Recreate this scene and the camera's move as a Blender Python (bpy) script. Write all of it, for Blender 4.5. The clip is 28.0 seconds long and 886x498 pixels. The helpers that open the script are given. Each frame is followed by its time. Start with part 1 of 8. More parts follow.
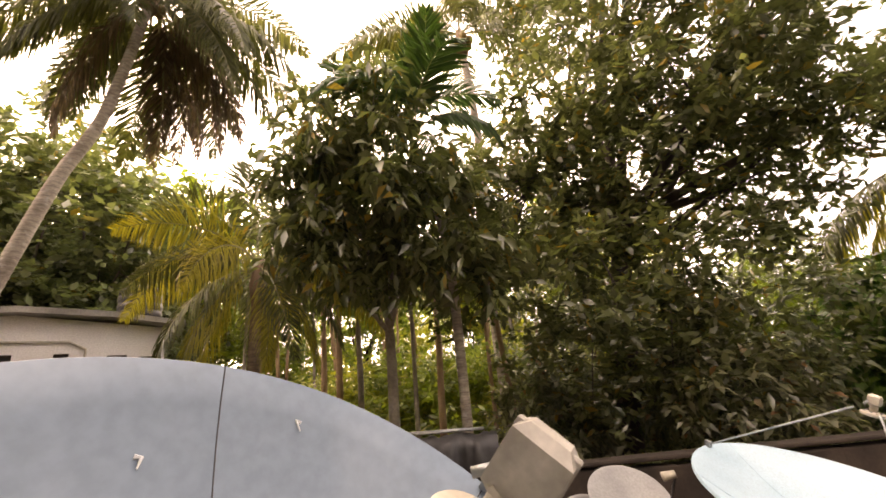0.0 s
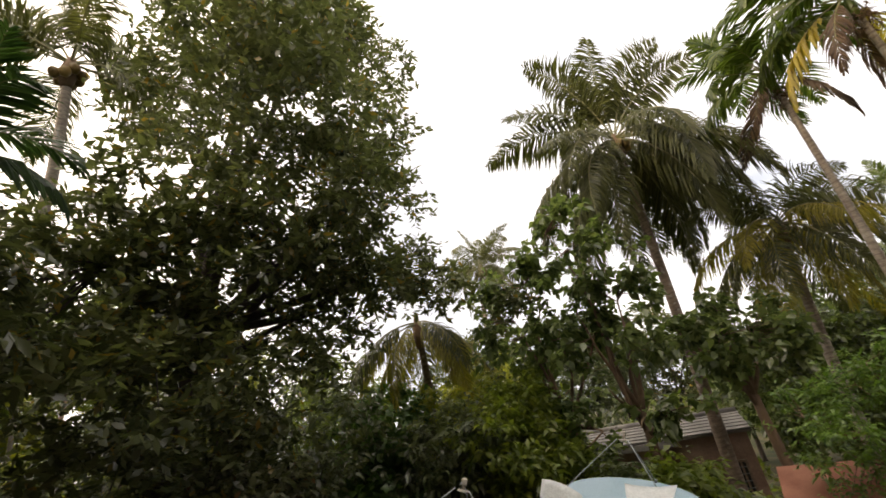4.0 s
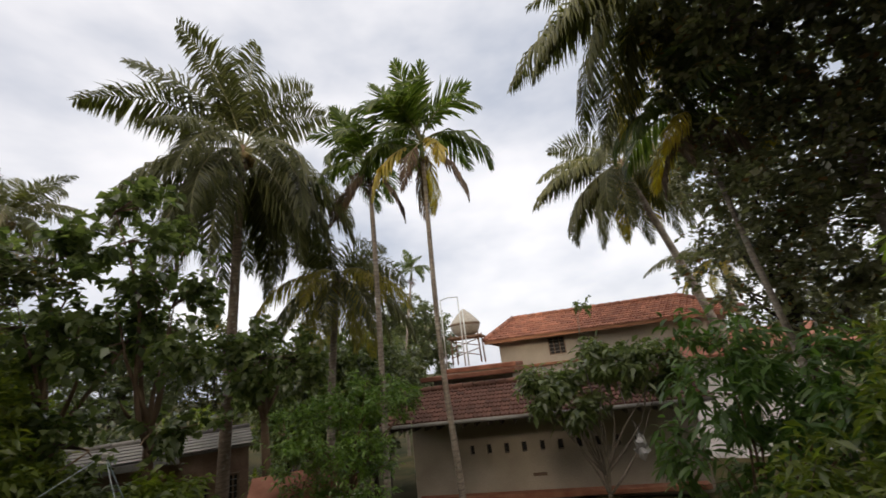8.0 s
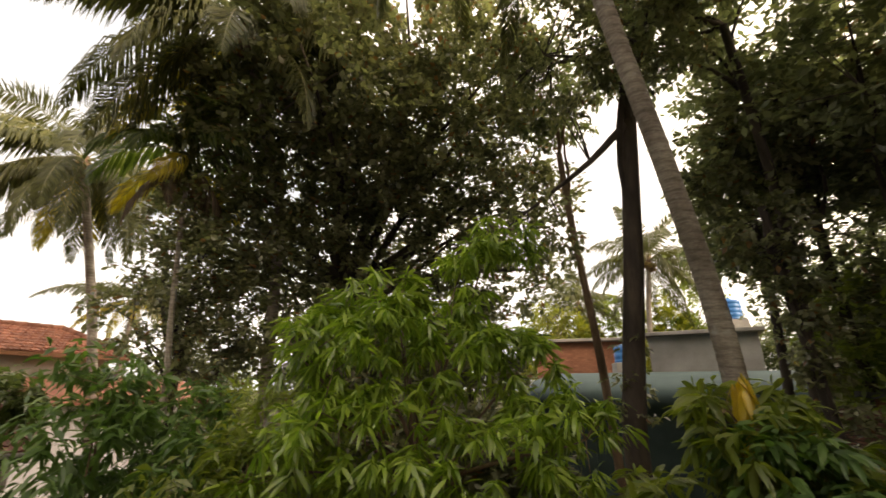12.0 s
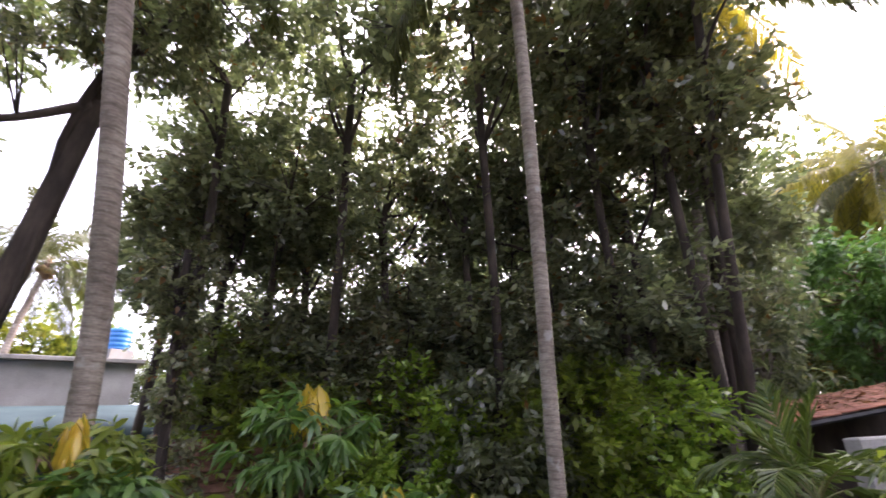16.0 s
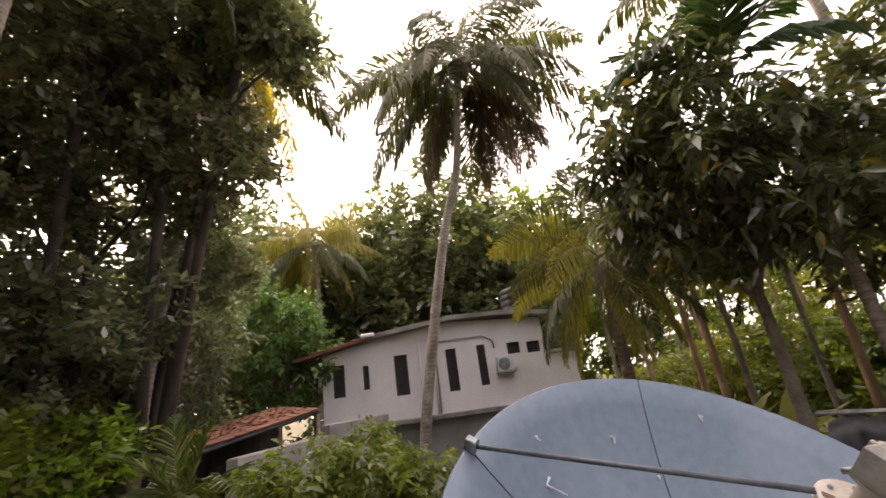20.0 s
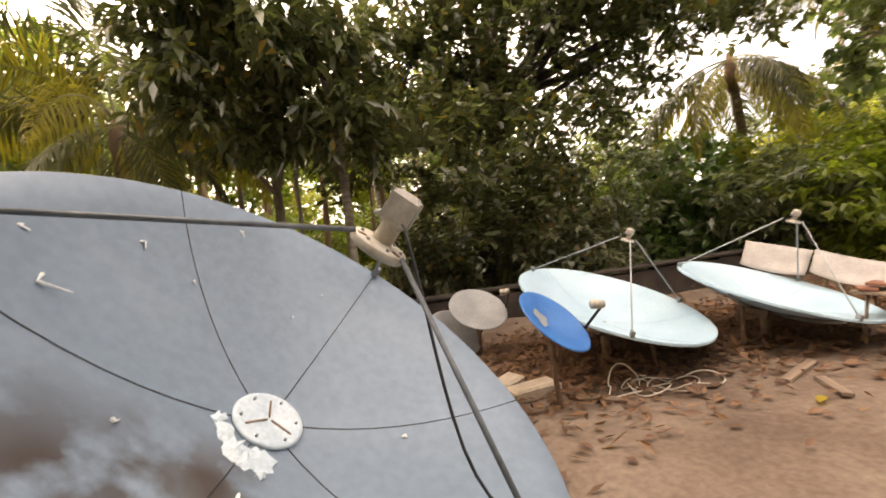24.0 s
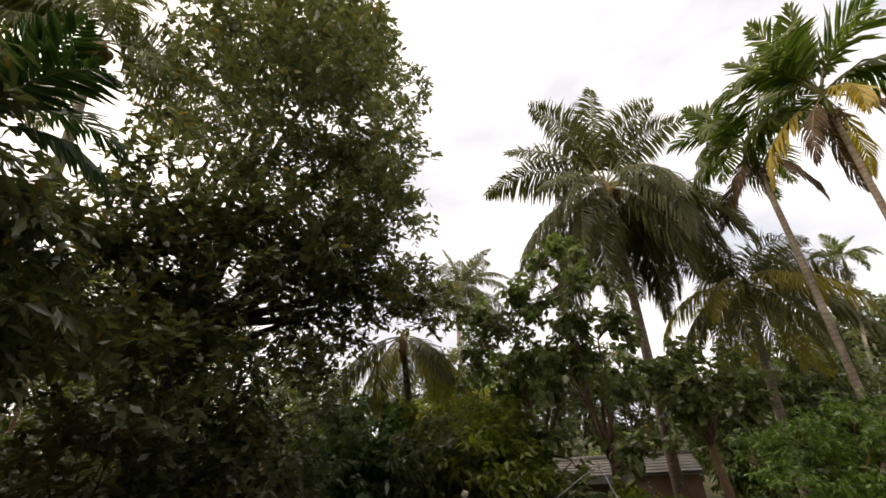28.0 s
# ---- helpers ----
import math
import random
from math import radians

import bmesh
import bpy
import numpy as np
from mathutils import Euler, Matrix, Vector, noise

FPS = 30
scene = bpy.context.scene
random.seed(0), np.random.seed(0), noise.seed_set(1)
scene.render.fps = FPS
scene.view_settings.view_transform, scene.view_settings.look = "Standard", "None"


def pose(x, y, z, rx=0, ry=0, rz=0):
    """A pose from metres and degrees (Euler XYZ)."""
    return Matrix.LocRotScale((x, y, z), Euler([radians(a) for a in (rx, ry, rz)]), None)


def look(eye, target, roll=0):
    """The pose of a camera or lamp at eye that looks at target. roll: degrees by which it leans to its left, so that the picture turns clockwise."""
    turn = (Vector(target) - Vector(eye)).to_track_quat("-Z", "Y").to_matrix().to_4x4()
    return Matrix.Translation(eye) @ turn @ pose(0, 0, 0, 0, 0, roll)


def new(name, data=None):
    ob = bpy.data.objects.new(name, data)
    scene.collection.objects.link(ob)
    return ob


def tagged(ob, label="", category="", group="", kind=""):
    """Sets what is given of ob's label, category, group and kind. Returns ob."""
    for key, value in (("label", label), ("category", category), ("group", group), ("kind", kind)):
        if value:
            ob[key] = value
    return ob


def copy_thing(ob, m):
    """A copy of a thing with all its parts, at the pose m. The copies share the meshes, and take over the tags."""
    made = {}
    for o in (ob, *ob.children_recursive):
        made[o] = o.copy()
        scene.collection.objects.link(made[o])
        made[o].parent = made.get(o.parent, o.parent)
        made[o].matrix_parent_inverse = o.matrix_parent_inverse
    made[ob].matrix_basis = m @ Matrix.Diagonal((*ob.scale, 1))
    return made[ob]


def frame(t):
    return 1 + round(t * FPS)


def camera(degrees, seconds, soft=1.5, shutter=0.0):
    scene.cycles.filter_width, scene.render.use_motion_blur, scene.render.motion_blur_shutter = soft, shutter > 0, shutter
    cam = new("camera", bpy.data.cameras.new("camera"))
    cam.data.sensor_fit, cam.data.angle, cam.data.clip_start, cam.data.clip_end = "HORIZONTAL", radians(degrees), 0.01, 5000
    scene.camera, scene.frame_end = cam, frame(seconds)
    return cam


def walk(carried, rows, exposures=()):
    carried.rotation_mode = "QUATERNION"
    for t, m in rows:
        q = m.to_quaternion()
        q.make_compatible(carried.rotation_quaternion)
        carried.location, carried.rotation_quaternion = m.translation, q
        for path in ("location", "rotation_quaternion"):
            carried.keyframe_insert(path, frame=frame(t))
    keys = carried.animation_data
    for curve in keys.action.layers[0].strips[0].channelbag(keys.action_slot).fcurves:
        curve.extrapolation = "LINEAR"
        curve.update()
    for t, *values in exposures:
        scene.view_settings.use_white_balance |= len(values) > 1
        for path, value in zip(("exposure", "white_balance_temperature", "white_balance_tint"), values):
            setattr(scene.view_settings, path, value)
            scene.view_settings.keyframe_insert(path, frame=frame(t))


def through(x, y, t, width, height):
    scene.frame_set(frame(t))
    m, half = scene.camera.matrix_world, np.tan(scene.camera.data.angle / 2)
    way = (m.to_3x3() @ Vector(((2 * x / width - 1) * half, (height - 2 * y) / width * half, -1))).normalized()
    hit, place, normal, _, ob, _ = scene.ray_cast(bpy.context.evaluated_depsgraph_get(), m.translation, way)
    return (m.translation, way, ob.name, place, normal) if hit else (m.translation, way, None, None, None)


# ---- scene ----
cam = camera(92.8, 28.0, soft=1.6, shutter=0.2)
PATH = [
    (0, (0.024, 0.780, 1.537), (-0.041, 2.688, 2.134), -6.02),
    (0.5, (0.118, 0.588, 1.609), (0.180, 2.510, 2.157), -10.08),
    (1, (0.250, 0.395, 1.691), (0.471, 2.246, 2.417), -8.14),
    (1.5, (0.289, 0.356, 1.713), (0.652, 2.152, 2.515), -8.88),
    (2, (0.285, 0.316, 1.668), (0.869, 2.051, 2.472), -11.08),
    (2.5, (0.273, 0.278, 1.631), (1.146, 1.896, 2.417), -12.11),
    (3, (0.278, 0.264, 1.637), (1.378, 1.734, 2.431), -9.64),
    (3.5, (0.278, 0.242, 1.630), (1.573, 1.539, 2.431), -9.77),
    (5.5, (0.033, -0.090, 1.828), (1.811, 0.567, 2.467), -10.23),
    (6, (0.008, -0.125, 1.793), (1.866, 0.294, 2.402), -9.81),
    (6.5, (-0.007, -0.162, 1.750), (1.892, 0.032, 2.344), -9.83),
    (7, (0.071, -0.232, 1.714), (1.982, -0.205, 2.306), -8.49),
    (7.5, (0.102, -0.283, 1.699), (2.008, -0.481, 2.273), -7.56),
    (8, (0.078, -0.297, 1.713), (1.939, -0.772, 2.269), -6.80),
    (8.5, (0.061, -0.271, 1.693), (1.847, -0.980, 2.247), -5.83),
    (9, (0.144, -0.229, 1.626), (1.810, -1.189, 2.175), -4.38),
    (9.5, (0.173, -0.200, 1.600), (1.672, -1.411, 2.135), -3.42),
    (10, (0.258, -0.151, 1.586), (1.526, -1.605, 2.116), -2.60),
    (10.5, (0.303, -0.152, 1.602), (1.326, -1.782, 2.148), -1.43),
    (11, (0.315, -0.179, 1.604), (1.051, -1.946, 2.184), -0.31),
    (11.5, (0.279, -0.136, 1.618), (0.738, -1.984, 2.231), -0.01),
    (12, (0.231, -0.094, 1.611), (0.405, -1.983, 2.245), 0.14),
    (12.5, (0.182, -0.128, 1.579), (0.035, -2.016, 2.220), 0.51),
    (14.5, (0.181, -0.228, 1.656), (-0.919, -1.755, 2.332), 0.56),
    (15, (0.152, -0.176, 1.678), (-1.173, -1.512, 2.356), -1.19),
    (15.5, (0.128, -0.119, 1.684), (-1.389, -1.232, 2.363), -2.18),
    (16, (0.119, -0.055, 1.670), (-1.591, -0.798, 2.393), -1.99),
    (16.5, (0.112, 0.010, 1.673), (-1.694, -0.401, 2.428), -2.28),
    (17, (0.086, 0.059, 1.693), (-1.752, -0.094, 2.467), -4.03),
    (17.5, (0.153, 0.122, 1.713), (-1.683, 0.307, 2.483), -5.50),
    (18, (0.164, 0.111, 1.711), (-1.622, 0.623, 2.451), -6.55),
    (18.5, (0.229, 0.081, 1.707), (-1.445, 0.923, 2.406), -7.88),
    (19, (0.255, 0.059, 1.695), (-1.353, 1.036, 2.376), -7.01),
    (19.5, (0.237, 0.054, 1.694), (-1.306, 1.135, 2.365), -6.84),
    (20, (0.233, 0.068, 1.696), (-1.138, 1.373, 2.341), -8.06),
    (20.5, (0.244, 0.063, 1.669), (-0.904, 1.592, 2.253), -8.62),
    (21, (0.228, 0.048, 1.617), (-0.701, 1.760, 2.068), -10.45),
    (21.5, (0.246, 0.048, 1.558), (-0.522, 1.871, 1.854), -11.42),
    (23.5, (0.080, 0.144, 1.269), (0.212, 2.133, 1.107), -7.97),
    (24, (-0.051, 0.201, 1.334), (0.350, 2.159, 1.283), -7.21),
    (24.5, (-0.208, 0.247, 1.485), (0.600, 2.075, 1.558), -8.29),
    (25, (-0.314, 0.374, 1.565), (0.663, 2.086, 1.903), -5.52),
    (25.5, (-0.380, 0.419, 1.628), (0.788, 1.918, 2.250), -7.74),
    (26, (-0.460, 0.428, 1.695), (0.861, 1.710, 2.478), -9.53),
    (26.5, (-0.524, 0.406, 1.722), (0.859, 1.545, 2.612), -9.37),
    (27, (-0.548, 0.400, 1.725), (0.857, 1.510, 2.614), -8.03),
    (27.5, (-0.535, 0.383, 1.713), (0.926, 1.437, 2.582), -7.04),
    (28, (-0.532, 0.357, 1.703), (0.981, 1.372, 2.529), -4.98),
]
EXPOSURES = [(0, 2.0, 8600, 28), (1, 1.87, 8700, 29), (2, 1.1, 7500, 18), (3, 0.85, 7300, 17), (3.5, 0.7, 7200, 16), (6, 0.0, 6700, 14), (8, -0.12, 6500, 13), (10, 0.38, 7050, 13),
             (11, 0.23, 7000, 12), (12, 0.72, 7800, 14), (12.5, 0.98, 7700, 15), (14.5, 1.56, 6500, 23), (15, 1.62, 6300, 28), (16, 2.0, 5750, 30), (17, 2.08, 5400, 35), (18, 1.7, 5950, 30),
             (20, 1.36, 6950, 27), (21, 1.52, 7200, 24), (21.5, 1.58, 7300, 24), (23.5, 1.95, 8100, 20), (24, 1.95, 8100, 21), (25, 2.17, 8100, 23), (26, 1.38, 7600, 23), (27, 0.5, 7200, 20),
             (28, 0.25, 7000, 16)]
walk(cam, [(t, look(eye, target, roll)) for t, eye, target, roll in PATH], EXPOSURES)

# ---- light ----
SUN_AZ, SUN_EL = 63.9, 18.3          # degrees to the left of +y, and above the horizon
sun_dir = Vector((-math.sin(radians(SUN_AZ)) * math.cos(radians(SUN_EL)),
                  math.cos(radians(SUN_AZ)) * math.cos(radians(SUN_EL)), math.sin(radians(SUN_EL))))
world = bpy.data.worlds.new("sky")
scene.world = world
world.use_nodes = True
wn, wl = world.node_tree.nodes, world.node_tree.links
wn.clear()
w_out = wn.new("ShaderNodeOutputWorld")
w_sky = wn.new("ShaderNodeTexSky")
w_sky.sky_type, w_sky.sun_disc = "NISHITA", False
w_sky.sun_elevation, w_sky.sun_rotation = radians(SUN_EL), radians(-SUN_AZ)
w_sky.dust_density, w_sky.air_density = 2.5, 1.0
w_bg = wn.new("ShaderNodeBackground")
w_bg.inputs["Strength"].default_value = 0.12
wl.new(w_sky.outputs[0], w_bg.inputs["Color"])
# thin high cloud over the whole sky, whiter towards the sun behind it
w_co = wn.new("ShaderNodeTexCoord")
w_map = wn.new("ShaderNodeMapping")
w_map.inputs["Scale"].default_value = (1.0, 1.0, 2.2)
wl.new(w_co.outputs["Generated"], w_map.inputs["Vector"])
w_noise = wn.new("ShaderNodeTexNoise")
w_noise.inputs["Scale"].default_value, w_noise.inputs["Detail"].default_value = 2.1, 5.0
w_noise.inputs["Roughness"].default_value = 0.5
wl.new(w_map.outputs[0], w_noise.inputs["Vector"])
w_ramp = wn.new("ShaderNodeValToRGB")
w_ramp.color_ramp.elements[0].position, w_ramp.color_ramp.elements[0].color = 0.33, (0.56, 0.62, 0.72, 1)
w_ramp.color_ramp.elements[1].position, w_ramp.color_ramp.elements[1].color = 0.66, (1.18, 1.175, 1.17, 1)
wl.new(w_noise.outputs["Fac"], w_ramp.inputs["Fac"])
w_dot = wn.new("ShaderNodeVectorMath")
w_dot.operation = "DOT_PRODUCT"
w_dot.inputs[1].default_value = sun_dir
wl.new(w_co.outputs["Generated"], w_dot.inputs[0])
w_glow = wn.new("ShaderNodeMapRange")
w_glow.inputs["From Min"].default_value, w_glow.inputs["From Max"].default_value = -0.75, 1.0
wl.new(w_dot.outputs["Value"], w_glow.inputs["Value"])
w_pow = wn.new("ShaderNodeMath")
w_pow.operation = "POWER"
w_pow.inputs[1].default_value = 2.2
wl.new(w_glow.outputs[0], w_pow.inputs[0])
w_mul = wn.new("ShaderNodeMixRGB")
w_mul.blend_type = "ADD"
w_mul.inputs["Color2"].default_value = (2.1, 1.8, 1.42, 1)
wl.new(w_pow.outputs[0], w_mul.inputs["Fac"])
wl.new(w_ramp.outputs["Color"], w_mul.inputs["Color1"])
w_cloud = wn.new("ShaderNodeBackground")
w_cloud.inputs["Strength"].default_value = 1.05
wl.new(w_mul.outputs[0], w_cloud.inputs["Color"])
w_mix = wn.new("ShaderNodeMixShader")
w_mix.inputs["Fac"].default_value = 0.9
wl.new(w_bg.outputs[0], w_mix.inputs[1])
wl.new(w_cloud.outputs[0], w_mix.inputs[2])
wl.new(w_mix.outputs[0], w_out.inputs["Surface"])

sun = new("sun", bpy.data.lights.new("sun", "SUN"))
sun.data.energy, sun.data.angle, sun.data.color = 2.2, radians(10), (1.0, 0.83, 0.62)
sun.matrix_world = look((0, 0, 0), -sun_dir) @ Matrix.Translation((0, 0, 30))


# ---- materials ----
def material(name, rough=0.7, metal=0.0):
    m = bpy.data.materials.new(name)
    m.use_nodes = True
    n, l = m.node_tree.nodes, m.node_tree.links
    b = n["Principled BSDF"]
    b.inputs["Roughness"].default_value, b.inputs["Metallic"].default_value = rough, metal
    return m, n, l, b


def ramp(n, l, fac, *stops):
    r = n.new("ShaderNodeValToRGB")
    while len(r.color_ramp.elements) < len(stops):
        r.color_ramp.elements.new(0.5)
    for e, (p, c) in zip(r.color_ramp.elements, stops):
        e.position, e.color = p, (*c, 1)
    l.new(fac, r.inputs["Fac"])
    return r.outputs["Color"]


def noise_of(n, l, scale, detail=4.0, stretch=(1, 1, 1), coords="Object"):
    c, mp, t = n.new("ShaderNodeTexCoord"), n.new("ShaderNodeMapping"), n.new("ShaderNodeTexNoise")
    mp.inputs["Scale"].default_value = stretch
    l.new(c.outputs[coords], mp.inputs["Vector"])
    l.new(mp.outputs[0], t.inputs["Vector"])
    t.inputs["Scale"].default_value, t.inputs["Detail"].default_value = scale, detail
    return t.outputs["Fac"]


def mixed(n, l, kind, a, b, fac=0.5):
    m = n.new("ShaderNodeMixRGB")
    m.blend_type = kind
    for socket, v in (("Fac", fac), ("Color1", a), ("Color2", b)):
        if isinstance(v, (int, float)):
            m.inputs[socket].default_value = v
        elif isinstance(v, tuple):
            m.inputs[socket].default_value = (*v, 1)
        else:
            l.new(v, m.inputs[socket])
    return m.outputs["Color"]


def bumped(n, l, b, height, strength=0.4, distance=0.01):
    u = n.new("ShaderNodeBump")
    u.inputs["Strength"].default_value, u.inputs["Distance"].default_value = strength, distance
    l.new(height, u.inputs["Height"])
    l.new(u.outputs[0], b.inputs["Normal"])


def leaf_material(name, dark, light, gloss=0.42, through=0.32, rare=None, spec=0.95):
    """Leaf green that varies leaf by leaf and over the crown, with light coming through."""
    m, n, l, b = material(name, gloss)
    g = n.new("ShaderNodeNewGeometry")
    mid = tuple((p + q) / 2 for p, q in zip(dark, light))
    stops = [(0.0, dark), (0.45, mid), (0.93, light)]
    if rare:
        stops += [(0.955, light), (0.97, rare)]
    col = ramp(n, l, g.outputs["Random Per Island"], *stops)
    big = noise_of(n, l, 0.9, 2.0)
    col = mixed(n, l, "MULTIPLY", col, ramp(n, l, big, (0.3, (0.68, 0.72, 0.62)), (0.7, (1.15, 1.1, 0.95))), 0.8)
    l.new(col, b.inputs["Base Color"])
    b.inputs["Specular IOR Level"].default_value = spec
    tr, mx = n.new("ShaderNodeBsdfTranslucent"), n.new("ShaderNodeMixShader")
    l.new(mixed(n, l, "MULTIPLY", col, (1.60, 1.75, 0.88), 1.0), tr.inputs["Color"])
    mx.inputs["Fac"].default_value = through
    l.new(b.outputs[0], mx.inputs[1])
    l.new(tr.outputs[0], mx.inputs[2])
    l.new(mx.outputs[0], n["Material Output"].inputs["Surface"])
    return m


def plain_material(name, c1, c2, scale=6.0, rough=0.7, metal=0.0, bump=0.3, depth=0.005, stretch=(1, 1, 1), fine=60.0, spread=0.0):
    """Two colours mixed by coarse and fine noise, with relief; spread varies it from piece to piece."""
    m, n, l, b = material(name, rough, metal)
    coarse, grain = noise_of(n, l, scale, 5.0, stretch), noise_of(n, l, fine, 3.0, stretch)
    col = ramp(n, l, coarse, (0.32, c1), (0.68, c2))
    col = mixed(n, l, "MULTIPLY", col, ramp(n, l, grain, (0.3, (0.72, 0.72, 0.72)), (0.7, (1.1, 1.1, 1.1))), 0.6)
    if spread:
        o = n.new("ShaderNodeObjectInfo")
        col = mixed(n, l, "MULTIPLY", col, ramp(n, l, o.outputs["Random"], (0.0, (1 - spread,) * 3), (1.0, (1 + spread * 0.5,) * 3)), 1.0)
        g = n.new("ShaderNodeNewGeometry")
        col = mixed(n, l, "MULTIPLY", col, ramp(n, l, g.outputs["Random Per Island"], (0.0, (1 - spread,) * 3), (1.0, (1 + spread * 0.5,) * 3)), 1.0)
    l.new(col, b.inputs["Base Color"])
    if bump:
        bumped(n, l, b, mixed(n, l, "MIX", coarse, grain, 0.5), bump, depth)
    return m


M = {}
M["leaf_mango"] = leaf_material("leaf_mango", (0.066, 0.078, 0.040), (0.160, 0.176, 0.094), 0.25, 0.38, (0.26, 0.18, 0.05))
M["leaf_dark"] = leaf_material("leaf_dark", (0.096, 0.102, 0.078), (0.255, 0.258, 0.190), 0.25, 0.46, (0.22, 0.12, 0.07))
M["leaf_grove"] = leaf_material("leaf_grove", (0.068, 0.088, 0.048), (0.158, 0.183, 0.100), 0.29, 0.46)
M["leaf_broad"] = leaf_material("leaf_broad", (0.070, 0.100, 0.046), (0.190, 0.235, 0.110), 0.26, 0.46)
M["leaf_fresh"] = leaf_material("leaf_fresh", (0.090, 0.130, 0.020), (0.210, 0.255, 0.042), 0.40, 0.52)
# yellow-green, with the sunlight on bushes and far trees put into the colour
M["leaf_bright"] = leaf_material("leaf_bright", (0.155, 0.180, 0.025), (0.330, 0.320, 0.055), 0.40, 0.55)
M["leaf_vivid"] = leaf_material("leaf_vivid", (0.110, 0.185, 0.030), (0.32, 0.435, 0.078), 0.26, 0.44)
M["leaf_feathery"] = leaf_material("leaf_feathery", (0.062, 0.125, 0.026), (0.185, 0.300, 0.055), 0.34, 0.40)
# pale grey-green: the sky's sheen on these leaves is put into their colour
M["leaf_wood"] = leaf_material("leaf_wood", (0.122, 0.138, 0.112), (0.262, 0.282, 0.215), 0.25, 0.46)
M["leaf_yellow"] = leaf_material("leaf_yellow", (0.38, 0.27, 0.02), (0.55, 0.42, 0.04), 0.4, 0.50)
M["leaf_round"] = leaf_material("leaf_round", (0.055, 0.120, 0.030), (0.130, 0.225, 0.060), 0.45, 0.44)
M["leaf_dry"] = leaf_material("leaf_dry", (0.10, 0.044, 0.026), (0.24, 0.125, 0.072), 0.8, 0.25)
M["palm_green"] = leaf_material("palm_green", (0.058, 0.066, 0.024), (0.135, 0.140, 0.050), 0.44, 0.27, spec=0.5)
M["palm_gold"] = leaf_material("palm_gold", (0.30, 0.23, 0.03), (0.46, 0.37, 0.05), 0.4, 0.50)
# olive and yellowing fronds; sunlight on the western palms is in this colour too
M["palm_olive_lit"] = leaf_material("palm_olive_lit", (0.18, 0.160, 0.032), (0.34, 0.290, 0.065), 0.45, 0.50, spec=0.5)
M["palm_brown"] = leaf_material("palm_brown", (0.080, 0.050, 0.034), (0.150, 0.095, 0.062), 0.6, 0.35)
M["areca_dark"] = leaf_material("areca_dark", (0.022, 0.050, 0.018), (0.055, 0.105, 0.034), 0.38, 0.26, spec=0.6)
M["areca_green"] = leaf_material("areca_green", (0.050, 0.082, 0.020), (0.125, 0.165, 0.040), 0.38, 0.42, spec=0.6)
M["rachis"] = plain_material("rachis", (0.14, 0.15, 0.05), (0.24, 0.22, 0.09), 3, 0.5, bump=0.1)
M["bark_grey"] = plain_material("bark_grey", (0.16, 0.135, 0.105), (0.34, 0.30, 0.25), 3, 0.9, bump=0.8, depth=0.02, fine=24)
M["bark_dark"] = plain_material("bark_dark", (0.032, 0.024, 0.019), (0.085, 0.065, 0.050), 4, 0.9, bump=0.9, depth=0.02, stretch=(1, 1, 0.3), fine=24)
M["bark_brown"] = plain_material("bark_brown", (0.12, 0.075, 0.045), (0.24, 0.16, 0.10), 4, 0.9, bump=0.8, depth=0.02, stretch=(1, 1, 0.3), fine=24)
M["bark_tan"] = plain_material("bark_tan", (0.22, 0.135, 0.075), (0.42, 0.29, 0.18), 4, 0.9, bump=0.6, depth=0.015, stretch=(1, 1, 0.3), fine=24)
M["dish_pale"] = plain_material("dish_pale", (0.35, 0.52, 0.63), (0.45, 0.61, 0.71), 2.2, 0.45, bump=0.06, fine=90)
M["dish_under"] = plain_material("dish_under", (0.20, 0.17, 0.15), (0.34, 0.31, 0.28), 5, 0.6, bump=0.1)
M["dish_panel_beige"] = plain_material("dish_panel_beige", (0.31, 0.285, 0.265), (0.43, 0.40, 0.375), 4, 0.6, bump=0.1)
M["dish_small_grey"] = plain_material("dish_small_grey", (0.23, 0.235, 0.24), (0.33, 0.335, 0.335), 4, 0.5, bump=0.05)
M["dish_blue"] = plain_material("dish_blue", (0.012, 0.125, 0.42), (0.030, 0.185, 0.52), 5, 0.38, bump=0.03)
M["metal_grey"] = plain_material("metal_grey", (0.22, 0.24, 0.25), (0.36, 0.38, 0.38), 12, 0.45, 0.7, bump=0.1)
M["strut_dark"] = plain_material("strut_dark", (0.085, 0.100, 0.115), (0.16, 0.175, 0.19), 14, 0.5, 0.2, bump=0.1)
M["strut_pale"] = plain_material("strut_pale", (0.30, 0.34, 0.35), (0.46, 0.50, 0.50), 14, 0.5, 0.1, bump=0.1)
M["metal_rust"] = plain_material("metal_rust", (0.16, 0.09, 0.055), (0.30, 0.20, 0.14), 10, 0.8, 0.2, bump=0.3)
M["paint_cream"] = plain_material("paint_cream", (0.40, 0.365, 0.30), (0.56, 0.52, 0.44), 14, 0.5, bump=0.08)
M["lnb_grey"] = plain_material("lnb_grey", (0.34, 0.32, 0.28), (0.50, 0.47, 0.42), 18, 0.5, bump=0.08)
M["plastic_white"] = plain_material("plastic_white", (0.62, 0.66, 0.66), (0.76, 0.79, 0.79), 8, 0.45, bump=0.05)
M["plastic_black"] = plain_material("plastic_black", (0.012, 0.012, 0.014), (0.035, 0.035, 0.038), 8, 0.5, bump=0.1)
M["plastic_blue"] = plain_material("plastic_blue", (0.02, 0.14, 0.42), (0.04, 0.22, 0.55), 5, 0.4, bump=0.05)
